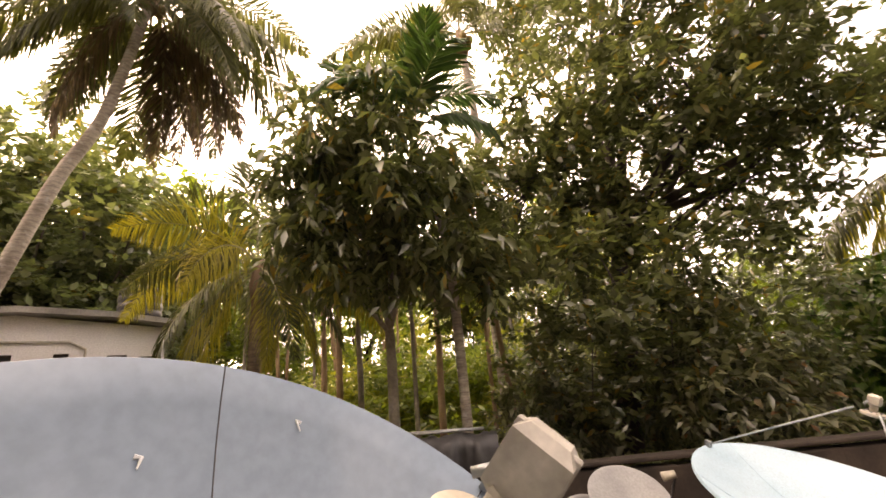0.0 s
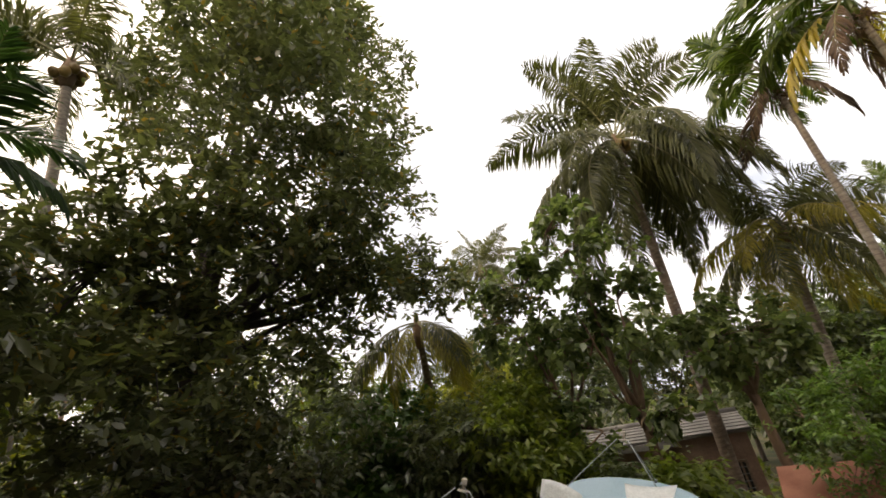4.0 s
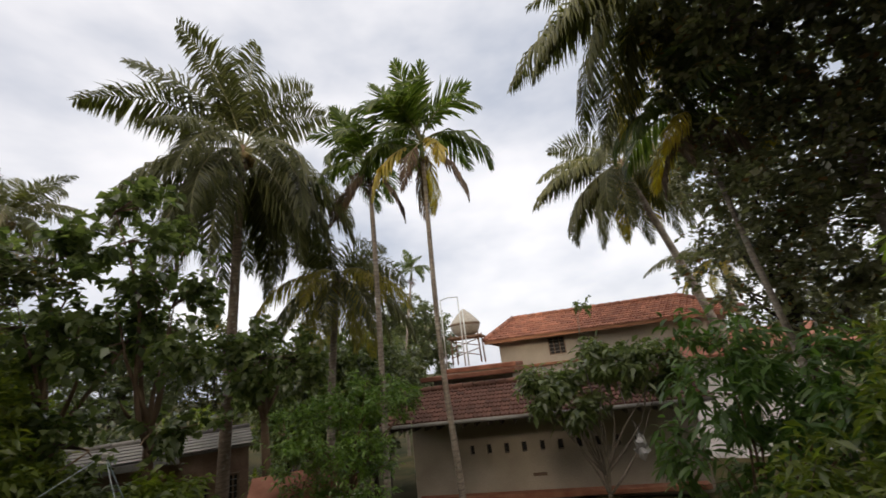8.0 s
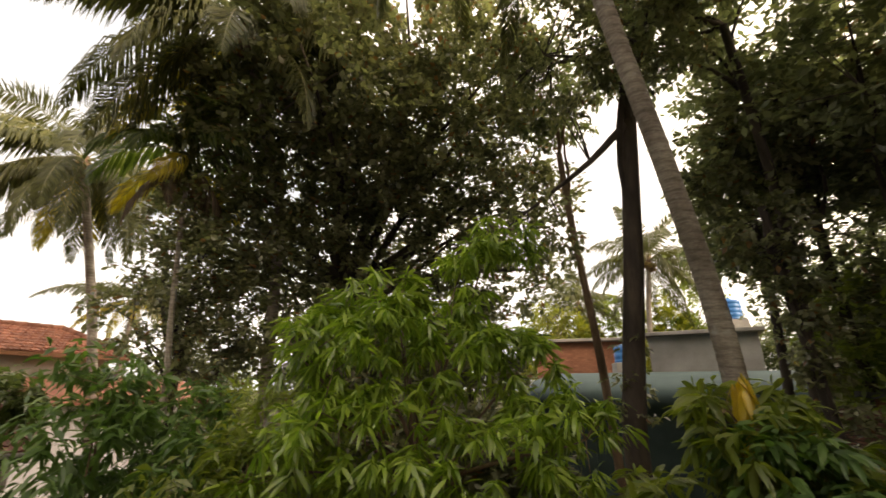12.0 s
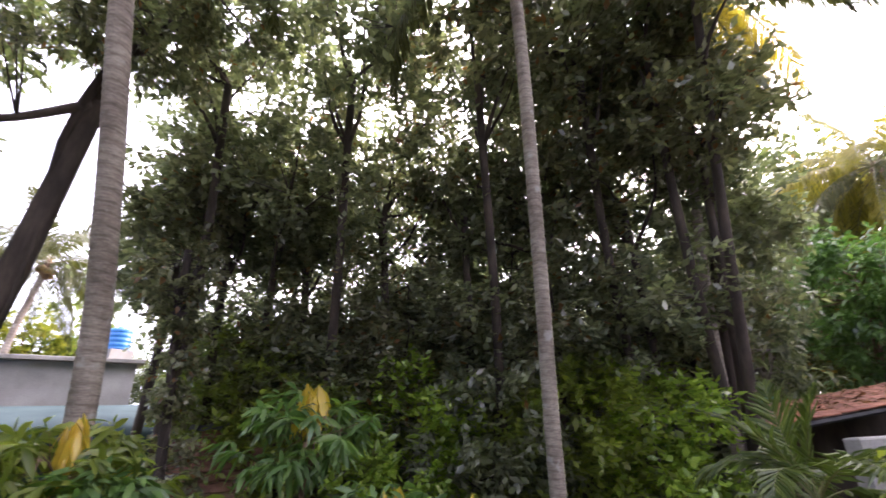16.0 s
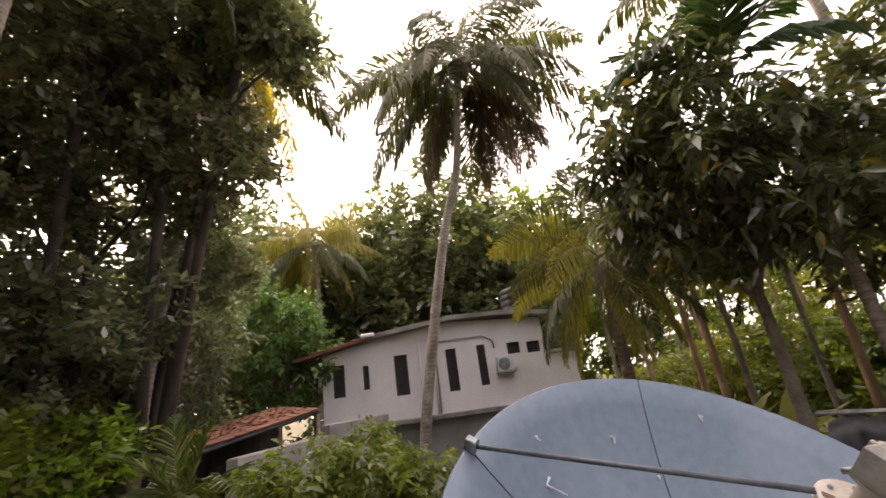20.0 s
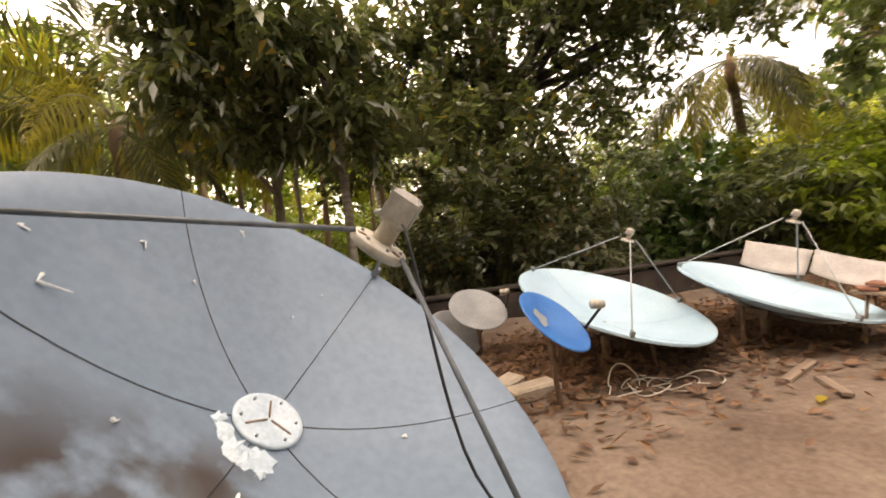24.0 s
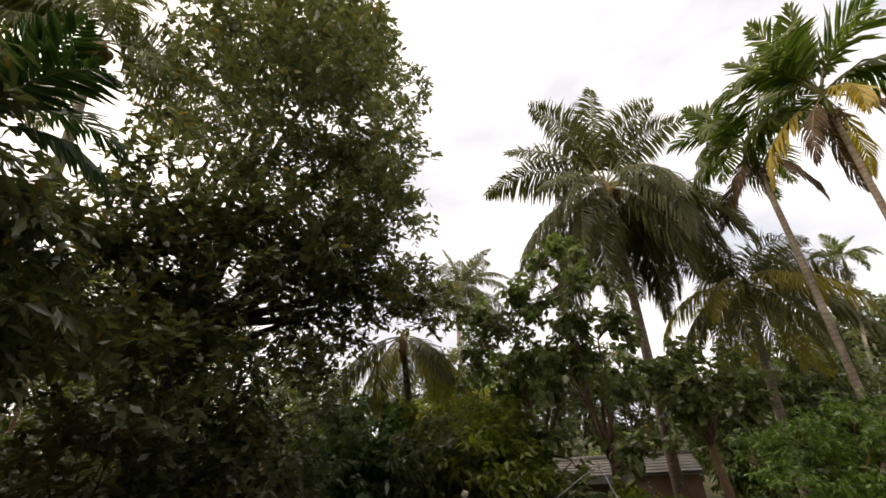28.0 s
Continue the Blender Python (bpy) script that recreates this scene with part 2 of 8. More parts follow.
M["hub_white"] = plain_material("hub_white", (0.44, 0.55, 0.63), (0.58, 0.67, 0.73), 9, 0.4, bump=0.0)
M["plastic_film"] = plain_material("plastic_film", (0.34, 0.34, 0.34), (0.52, 0.52, 0.52), 12.0, 0.35, bump=0.5, depth=0.006)
M["plaster_pink"] = plain_material("plaster_pink", (0.24, 0.155, 0.115), (0.40, 0.27, 0.205), 2.2, 0.9, bump=0.3, depth=0.006, fine=24)
M["plaster_white"] = plain_material("plaster_white", (0.78, 0.74, 0.73), (0.88, 0.85, 0.84), 0.9, 0.85, bump=0.15, depth=0.004, fine=30)
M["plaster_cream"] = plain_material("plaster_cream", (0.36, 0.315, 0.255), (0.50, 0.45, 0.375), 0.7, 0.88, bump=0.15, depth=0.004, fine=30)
M["plaster_grey"] = plain_material("plaster_grey", (0.20, 0.19, 0.18), (0.36, 0.35, 0.33), 0.9, 0.9, bump=0.3, depth=0.006, fine=30)
M["concrete"] = plain_material("concrete", (0.16, 0.15, 0.14), (0.32, 0.30, 0.27), 1.6, 0.9, bump=0.4, depth=0.006, fine=30)
# dark brown, taken near black to hold the shade behind the dishes
M["shade_brown_wall"] = plain_material("shade_brown_wall", (0.022, 0.017, 0.014), (0.062, 0.046, 0.036), 3.0, 0.95, bump=0.5, depth=0.008, fine=30)
M["stone_pale"] = plain_material("stone_pale", (0.36, 0.29, 0.22), (0.52, 0.44, 0.35), 6, 0.9, bump=0.5, depth=0.01)
M["brick_red"] = plain_material("brick_red", (0.34, 0.13, 0.075), (0.48, 0.23, 0.14), 3, 0.9, bump=0.4, spread=0.25)
M["roof_tile"] = plain_material("roof_tile", (0.23, 0.088, 0.052), (0.39, 0.172, 0.110), 2.5, 0.85, bump=0.4, spread=0.35)
M["roof_tile_old"] = plain_material("roof_tile_old", (0.115, 0.052, 0.038), (0.24, 0.115, 0.078), 2.0, 0.88, bump=0.4, spread=0.4)
M["glass_dark"] = plain_material("glass_dark", (0.010, 0.010, 0.012), (0.024, 0.022, 0.022), 3, 0.6, bump=0.0)
M["wood_brown"] = plain_material("wood_brown", (0.16, 0.065, 0.03), (0.32, 0.15, 0.075), 3, 0.75, bump=0.4, stretch=(0.3, 3, 3), fine=40)
M["wood_grey"] = plain_material("wood_grey", (0.16, 0.11, 0.08), (0.30, 0.22, 0.16), 3, 0.85, bump=0.4, stretch=(0.3, 3, 3), fine=40)
M["sheet_teal"] = plain_material("sheet_teal", (0.030, 0.060, 0.058), (0.060, 0.100, 0.095), 1.2, 0.8, bump=0.1)
M["sheet_green"] = plain_material("sheet_green", (0.10, 0.32, 0.24), (0.20, 0.45, 0.34), 2, 0.6, bump=0.1)
M["cable_grey"] = plain_material("cable_grey", (0.38, 0.34, 0.28), (0.52, 0.47, 0.40), 8, 0.6, bump=0.0)
def ringed_bark(name, c1, c2):
    """Palm stem with uneven thin leaf-scar rings, pale lichen blotches and long cracks."""
    m, n, l, b = material(name, 0.9)
    c, mp, w = n.new("ShaderNodeTexCoord"), n.new("ShaderNodeMapping"), n.new("ShaderNodeTexWave")
    w.wave_type, w.bands_direction = "BANDS", "Z"
    w.inputs["Scale"].default_value, w.inputs["Distortion"].default_value, w.inputs["Detail Scale"].default_value = 2.9, 2.2, 2.6
    mp.inputs["Rotation"].default_value = (radians(7), radians(5), 0)
    l.new(c.outputs["Object"], mp.inputs["Vector"])
    l.new(mp.outputs[0], w.inputs["Vector"])
    col = ramp(n, l, noise_of(n, l, 2.4, 6), (0.3, c1), (0.7, c2))
    ring = ramp(n, l, w.outputs["Fac"], (0.02, (0.50, 0.46, 0.43)), (0.22, (1.0, 1.0, 1.0)), (0.80, (1.0, 1.0, 1.0)), (0.97, (1.22, 1.2, 1.16)))
    col = mixed(n, l, "MULTIPLY", col, ring, 0.40)
    col = mixed(n, l, "MULTIPLY", col, ramp(n, l, noise_of(n, l, 8, 5, (1, 1, 6)), (0.32, (0.62, 0.60, 0.58)), (0.62, (1.15, 1.14, 1.12))), 0.8)
    col = mixed(n, l, "MULTIPLY", col, ramp(n, l, noise_of(n, l, 30, 4), (0.3, (0.75, 0.75, 0.75)), (0.7, (1.12, 1.12, 1.12))), 0.7)
    lichen = ramp(n, l, noise_of(n, l, 5.5, 6), (0.60, (0, 0, 0)), (0.70, (0.6, 0.6, 0.6)))
    col = mixed(n, l, "MIX", col, (0.46, 0.45, 0.41), lichen)
    l.new(col, b.inputs["Base Color"])
    bumped(n, l, b, mixed(n, l, "MIX", w.outputs["Fac"], noise_of(n, l, 18, 4, (1, 1, 4)), 0.7), 0.45, 0.010)
    return m


M["bark_ring"] = ringed_bark("bark_ring", (0.20, 0.165, 0.135), (0.40, 0.355, 0.30))
M["bark_ring_brown"] = ringed_bark("bark_ring_brown", (0.13, 0.095, 0.07), (0.27, 0.21, 0.16))
M["coconut"] = plain_material("coconut", (0.16, 0.12, 0.03), (0.30, 0.19, 0.06), 6, 0.5, bump=0.1, spread=0.3)


def dish_grey_material():
    """Dull blue-grey paint with streaks, pale droppings and a large worn brown patch near the lower edge."""
    m, n, l, b = material("dish_grey", 0.5)
    col = ramp(n, l, noise_of(n, l, 1.6, 4), (0.3, (0.146, 0.203, 0.266)), (0.7, (0.178, 0.237, 0.302)))
    col = mixed(n, l, "MULTIPLY", col, ramp(n, l, noise_of(n, l, 26, 5), (0.35, (0.86, 0.86, 0.86)), (0.65, (1.05, 1.05, 1.05))), 0.7)
    near = None
    for spot_at, reach in STAINS:
        c, v = n.new("ShaderNodeTexCoord"), n.new("ShaderNodeVectorMath")
        v.operation = "DISTANCE"
        l.new(c.outputs["Object"], v.inputs[0])
        v.inputs[1].default_value = spot_at
        one = ramp(n, l, v.outputs["Value"], (0.04, (1, 1, 1)), (reach, (0, 0, 0)))
        near = one if near is None else mixed(n, l, "LIGHTEN", near, one, 1.0)
    blot = ramp(n, l, noise_of(n, l, 6.0, 7), (0.40, (0, 0, 0)), (0.54, (1, 1, 1)))
    dirt = mixed(n, l, "MULTIPLY", near, blot, 1.0)
    col = mixed(n, l, "MIX", col, (0.05, 0.04, 0.036), dirt)
    pale = ramp(n, l, noise_of(n, l, 2.3, 5), (0.55, (0, 0, 0)), (0.78, (0.22, 0.22, 0.22)))
    col = mixed(n, l, "MIX", col, (0.34, 0.405, 0.465), pale)
    l.new(col, b.inputs["Base Color"])
    bumped(n, l, b, noise_of(n, l, 60, 3), 0.08, 0.002)
    return m


# ---- building blocks ----
class Shape:
    """Gathers vertices and faces, and turns them into one mesh."""

    def __init__(self):
        self.v, self.f = [], []

    def add(self, verts, faces):
        k = len(self.v)
        self.v.extend(tuple(p) for p in verts)
        self.f.extend(tuple(i + k for i in face) for face in faces)
        return self

    def box(self, lo, hi, m=None, cut=0.0):
        """A box with its edges cut back by `cut`."""
        (x0, y0, z0), (x1, y1, z1) = lo, hi
        c = min(cut, (x1 - x0) / 3, (y1 - y0) / 3, (z1 - z0) / 3)
        verts, faces = [], []
        if c <= 0:
            verts = [(x, y, z) for z in (z0, z1) for y in (y0, y1) for x in (x0, x1)]
            faces = [(0, 2, 3, 1), (4, 5, 7, 6), (0, 1, 5, 4), (2, 6, 7, 3), (0, 4, 6, 2), (1, 3, 7, 5)]
        else:
            for i, s in enumerate(((x0 + c, x1 - c, y0 + c, y1 - c, z0), (x0, x1, y0, y1, z0 + c), (x0, x1, y0, y1, z1 - c), (x0 + c, x1 - c, y0 + c, y1 - c, z1))):
                verts += [(s[0], s[2], s[4]), (s[1], s[2], s[4]), (s[1], s[3], s[4]), (s[0], s[3], s[4])]
            faces = [(3, 2, 1, 0), (12, 13, 14, 15)]
            for k in range(3):
                faces += [(4 * k + j, 4 * k + (j + 1) % 4, 4 * k + 4 + (j + 1) % 4, 4 * k + 4 + j) for j in range(4)]
        if m is not None:
            verts = [m @ Vector(p) for p in verts]
        return self.add(verts, faces)

    def tube(self, points, radii, sides=10, caps=True):
        """A tube along points; radii is one number or one for each point."""
        pts = [Vector(p) for p in points]
        if isinstance(radii, (int, float)):
            radii = [radii] * len(pts)
        radii = [float(r) for r in radii]
        verts, faces, side = [], [], None
        for i, p in enumerate(pts):
            way = (pts[min(i + 1, len(pts) - 1)] - pts[max(i - 1, 0)]).normalized()
            if side is None:
                side = way.orthogonal().normalized()
            side = (side - way * side.dot(way)).normalized()
            up = way.cross(side)
            for j in range(sides):
                a = 2 * math.pi * j / sides
                verts.append(p + radii[i] * (math.cos(a) * side + math.sin(a) * up))
        for i in range(len(pts) - 1):
            for j in range(sides):
                faces.append((i * sides + j, i * sides + (j + 1) % sides, (i + 1) * sides + (j + 1) % sides, (i + 1) * sides + j))
        if caps:
            faces += [tuple(range(sides))[::-1], tuple(range((len(pts) - 1) * sides, len(pts) * sides))]
        return self.add(verts, faces)

    def lathe(self, profile, m=None, sides=24):
        """Turns a profile of (radius, height) round z."""
        verts = [(r * math.cos(2 * math.pi * j / sides), r * math.sin(2 * math.pi * j / sides), h) for r, h in profile for j in range(sides)]
        faces = [(i * sides + j, i * sides + (j + 1) % sides, (i + 1) * sides + (j + 1) % sides, (i + 1) * sides + j)
                 for i in range(len(profile) - 1) for j in range(sides)]
        if m is not None:
            verts = [m @ Vector(p) for p in verts]
        return self.add(verts, faces)

    def mesh(self, name, mat, smooth=False, weld=False):
        me = bpy.data.meshes.new(name)
        me.from_pydata(self.v, [], self.f)
        if weld:
            bm = bmesh.new()
            bm.from_mesh(me)
            bmesh.ops.remove_doubles(bm, verts=bm.verts, dist=0.0005)
            bm.to_mesh(me)
            bm.free()
        me.materials.append(mat)
        if smooth:
            me.polygons.foreach_set("use_smooth", [True] * len(me.polygons))
        me.update()
        return me


def raw_mesh(name, verts, tris, mat):
    """A mesh from arrays of corners (n, 3) and triangles (k, 3)."""
    me = bpy.data.meshes.new(name)
    me.vertices.add(len(verts))
    me.vertices.foreach_set("co", np.ascontiguousarray(verts, np.float32).ravel())
    me.loops.add(3 * len(tris))
    me.loops.foreach_set("vertex_index", np.ascontiguousarray(tris, np.int32).ravel())
    me.polygons.add(len(tris))
    me.polygons.foreach_set("loop_start", np.arange(0, 3 * len(tris), 3, dtype=np.int32))
    me.materials.append(mat)
    me.update(calc_edges=True)
    return me


def part(name, mesh, parent, label="", m=None, kind=""):
    ob = new(name, mesh)
    ob.parent = parent
    if m is not None:
        ob.matrix_basis = m
    return tagged(ob, label, kind=kind)


def thing(name, label, category, m=None, group="", kind="", mesh=None):
    ob = new(name, mesh)
    if m is not None:
        ob.matrix_basis = m
    return tagged(ob, label, category, group, kind)


def slow(a, b, v):
    t = np.clip((v - a) / (b - a), 0, 1)
    return t * t * (3 - 2 * t)


def ground_z(x, y):
    """The yard is a level plateau; the land falls away round it, least to the north."""
    dx, dy = np.maximum(np.maximum(-1.5 - x, x - 7.6), 0), np.maximum(np.maximum(1.3 - y, y - 6.5), 0)
    d = np.minimum(np.hypot(dx, dy), np.maximum(np.hypot(x, y) - 2.1, 0))
    north = slow(0, 6, np.asarray(y, float) - 4) * slow(-9, -2, np.asarray(x, float))
    deep = 2.3 - 1.5 * north
    return -deep * slow(0.0, 3.0, d) - 0.5 * slow(6, 30, d)


def gz(x, y):
    return float(ground_z(np.float64(x), np.float64(y)))


# ---- leaves ----
def unit(a):
    return a / np.maximum(np.linalg.norm(a, axis=-1, keepdims=True), 1e-9)


def leaf_arrays(base, way, face, length, width, bend=0.25, fine=False):
    """Leaves as folded blades: 4 triangles each, or 8 curved ones if fine."""
    way = unit(way)
    if fine is None:
        face, k = unit(face), len(base)
        side = unit(np.cross(way, face))
        mid = base + way * length[:, None] * 0.5
        v = np.stack([base, mid + side * width[:, None] * 0.5, base + way * length[:, None] + face * width[:, None] * 0.2, mid - side * width[:, None] * 0.5], 1)
        t = np.array([[0, 1, 2], [0, 2, 3]])
        return v.reshape(-1, 3), (t[None] + (np.arange(k) * 4)[:, None, None]).reshape(-1, 3)
    side = unit(np.cross(way, face))
    nrm = np.cross(side, way)
    L, W = length[:, None], width[:, None]
    down = np.array([0, 0, -1.0])
    if not fine:
        mid = base + way * L * 0.5
        v = np.stack([base, mid + side * W * 0.5 + nrm * W * 0.12, mid - nrm * W * 0.06, mid - side * W * 0.5 + nrm * W * 0.12, base + way * L + down * L * bend], 1)
        t = np.array([[0, 1, 2], [0, 2, 3], [1, 4, 2], [2, 4, 3]])
    else:
        p1, p2 = base + way * L * 0.33 + down * L * bend * 0.08, base + way * L * 0.68 + down * L * bend * 0.4
        tip = base + way * L * 0.97 + down * L * bend
        v = np.stack([base, p1 + side * W * 0.46 + nrm * W * 0.14, p1, p1 - side * W * 0.46 + nrm * W * 0.14,
                      p2 + side * W * 0.40 + nrm * W * 0.12, p2, p2 - side * W * 0.40 + nrm * W * 0.12, tip], 1)
        t = np.array([[0, 1, 2], [0, 2, 3], [1, 4, 5], [1, 5, 2], [2, 5, 6], [2, 6, 3], [4, 7, 5], [5, 7, 6]])
    k = v.shape[1]
    tris = (t[None] + (np.arange(len(base)) * k)[:, None, None]).reshape(-1, 3)
    return v.reshape(-1, 3), tris


def crown_mesh(name, lobes, mat, leaf=0.16, slim=0.42, twigs=900, per=11, spray=0.30, droop=0.35, fine=False, seed=1, hollow=0.45, clump=0.6):
    """Leaf sprays gathered in clumps and scattered over lobes (x, y, z, rx, ry, rz); returns the mesh and the places of the twigs."""
    g = np.random.default_rng(seed)
    lobes = np.array(lobes, float)
    size = (lobes[:, 3] * lobes[:, 4] + lobes[:, 3] * lobes[:, 5] + lobes[:, 4] * lobes[:, 5])
    pick = g.choice(len(lobes), twigs, p=size / size.sum())
    d = unit(g.normal(size=(twigs, 3)))
    lump = 1 + 0.16 * np.sin(d @ g.normal(size=(3, 5)) * 4 + g.uniform(0, 6, 5)).sum(1) / 1.6
    r = (hollow + (1 - hollow) * g.uniform(0, 1, twigs) ** 0.6) * lump
    at = lobes[pick, :3] + d * r[:, None] * lobes[pick, 3:]
    if clump and twigs > 60:
        heads = at[g.choice(twigs, max(8, twigs // 13), replace=False)]
        near = np.array([np.argmin(((heads - p) ** 2).sum(1)) for p in at])
        at = at + (heads[near] - at) * (clump * g.uniform(0.2, 1.0, twigs))[:, None]
    out = unit(d + 0.7 * g.normal(size=(twigs, 3)) * [1, 1, 0.6] + [0, 0, 0.15])
    n = twigs * per
    idx = np.repeat(np.arange(twigs), per)
    s = g.uniform(-0.2, 1, n)
    base = at[idx] + out[idx] * (s * spray)[:, None] + g.normal(size=(n, 3)) * spray * 0.10
    way = unit(0.55 * out[idx] + 1.0 * g.normal(size=(n, 3)) * [1, 1, 0.55] + [0, 0, -droop])
    face = unit(g.normal(size=(n, 3)) * 0.5 + [0, 0, 1])
    ln = leaf * g.uniform(0.65, 1.25, n)
    v, t = leaf_arrays(base, way, face, ln, ln * slim * g.uniform(0.85, 1.15, n), 0.22, fine)
    return raw_mesh(name, v, t, mat), at, out


def limb_path(a, b, rng, wob=0.12, n=6, sag=0.0):
    a, b = Vector(a), Vector(b)
    far = (b - a).length
    pts = []
    for i in range(n + 1):
        t = i / n
        p = a.lerp(b, t)
        k = math.sin(math.pi * t) * far * wob
        pts.append(p + Vector((rng.uniform(-1, 1) * k, rng.uniform(-1, 1) * k, rng.uniform(-0.5, 0.5) * k + sag * math.sin(math.pi * t))))
    for _ in range(3):
        pts = [pts[0]] + [(pts[i - 1] + pts[i] * 2 + pts[i + 1]) / 4 for i in range(1, n)] + [pts[-1]]
    return pts


def tree(name, label, base, fork, radius, lobes, bark, leaves, seed=1, limbs=7, group="", leaf_args=None, category="tree", trunk_pts=None, sprigs=90):
    """A tapered trunk to the fork, limbs into the lobes, twigs, and a crown of leaf sprays."""
    rng = random.Random(seed)
    base, fork = Vector(base), Vector(fork)
    t = thing(name, label, category, Matrix.Translation(base), group)
    s = Shape()
    pts = [p - base for p in (map(Vector, trunk_pts) if trunk_pts else limb_path(base - Vector((0, 0, 0.2)), fork, rng, 0.014 if radius < 0.11 else 0.03, 8))]
    k = len(pts)
    s.tube(pts, [radius * (1.25 if i == 0 else 1.0 - 0.35 * i / (k - 1)) for i in range(k)], 12)
    part("trunk", s.mesh("trunk", M[bark], True), t)
    lob = [(x - base.x, y - base.y, z - base.z, a, b, c) for x, y, z, a, b, c in lobes]
    me, at, out = crown_mesh("crown", lob, M[leaves], seed=seed, **(leaf_args or {}))
    part("crown", me, t)
    top = fork - base
    s = Shape()
    ends = []
    for i in range(limbs):
        x, y, z, a, b, c = lob[i % len(lob)]
        e = Vector((x + rng.uniform(-0.6, 0.6) * a, y + rng.uniform(-0.6, 0.6) * b, z + rng.uniform(-0.3, 0.7) * c))
        ps = limb_path(pts[-1] if i % 3 else pts[-2], e, rng, 0.17, 7)
        part("limb", Shape().tube(ps, [radius * 0.42 * (1 - 0.85 * j / 7) for j in range(8)], 7).mesh("limb", M[bark], True), t)
        ends += ps[3:]
    ends_a = np.array([tuple(e) for e in ends])
    step = max(1, len(at) // sprigs)
    for i in range(0, len(at), step):
        e = Vector(at[i])
        near = Vector(ends_a[np.argmin(((ends_a - at[i]) ** 2).sum(1))])
        ps = limb_path(near, e, rng, 0.08, 3)
        s.tube(ps, [radius * 0.10, radius * 0.08, radius * 0.055, radius * 0.03], 4)
    part("twiggery", s.mesh("twiggery", M[bark], True), t, kind="stuff")
    return t


# ---- palms ----
def frond_mesh(name, length, rise, fall, mat, leaflets=70, reach=0.85, hang=0.5, wide=0.045, seed=1, gap=0.16, sweep=0.75, ragged=0.0, roll=0.0):
    """A feather leaf along +x: rise and fall are the rachis' angles (degrees) at its base and tip; hang is how far leaflets droop; roll turns the blade about its rachis."""
    g = np.random.default_rng(seed)
    n = 26
    ang = np.radians(np.linspace(rise, fall, n))
    seg = length / (n - 1)
    twist = g.uniform(-0.10, 0.10)
    pts = np.zeros((n, 3))
    for i in range(1, n):
        pts[i] = pts[i - 1] + seg * np.array([np.cos(ang[i]) * np.cos(twist * i / n), np.cos(ang[i]) * np.sin(twist * i / n), np.sin(ang[i])])
    s = np.concatenate([np.linspace(gap, 0.99, leaflets)] * 2) + g.uniform(-0.004, 0.004, leaflets * 2)
    sign = np.repeat([1.0, -1.0], leaflets)
    if ragged:
        keep = g.uniform(0, 1, leaflets * 2) > ragged
        s, sign = s[keep], sign[keep]
    u = np.clip(s, 0, 0.999) * (n - 1)
    i0 = u.astype(int)
    fr = (u - i0)[:, None]
    base = pts[i0] * (1 - fr) + pts[i0 + 1] * fr
    tang = unit(pts[i0 + 1] - pts[i0])
    lat = unit(np.cross(tang, [0, 0, 1.0]) + 1e-6)
    up = np.cross(lat, tang)
    lat, up = lat * math.cos(roll) + up * math.sin(roll), up * math.cos(roll) - lat * math.sin(roll)
    prof = np.clip(np.sin(np.pi * np.clip((s - gap) / (1 - gap), 0, 1) ** 0.62 * 0.86 + 0.25), 0.16, 1)
    ln = reach * prof * g.uniform(0.85, 1.1, len(s))
    way = unit(lat * sign[:, None] + tang * (sweep * (0.55 + 0.9 * s))[:, None] + up * g.uniform(-0.1, 0.5, len(s))[:, None] + tang * g.normal(size=len(s))[:, None] * 0.10 - np.array([0, 0, 1.0]) * (hang * g.uniform(0.5, 1.2, len(s)))[:, None])
    p1 = base + way * (ln * 0.5)[:, None]
    w2 = unit(way - np.array([0, 0, 1.0]) * (hang * 1.3 + 0.15) * g.uniform(0.6, 1.3, len(s))[:, None])
    p2 = p1 + w2 * (ln * 0.5)[:, None]
    edge = tang * (wide * 0.5)
    fold = up * wide * 0.22
    v = np.stack([base - edge * 0.5, base + edge * 0.5, p1 - edge - fold, p1 + edge - fold, p1 + fold * 0.5, p2, base + fold * 0.4], 1)
    t = np.array([[0, 2, 6], [6, 2, 4], [6, 4, 1], [1, 4, 3], [2, 5, 4], [4, 5, 3]])
    tris = (t[None] + (np.arange(len(s)) * 7)[:, None, None]).reshape(-1, 3)
    sh = Shape().tube([tuple(p) for p in pts[::2]], list(np.linspace(0.034, 0.006, len(pts[::2])) * (length / 4.2)), 5)
    me = bpy.data.meshes.new(name)
    k = len(sh.v)
    verts = [tuple(p) for p in v.reshape(-1, 3)]
    me.from_pydata(sh.v + verts, [], sh.f + [(a + k, b + k, c + k) for a, b, c in tris.tolist()])
    me.materials.append(M["rachis"])
    me.materials.append(mat)
    me.polygons.foreach_set("material_index", [0] * len(sh.f) + [1] * len(tris))
    me.update()
    return me


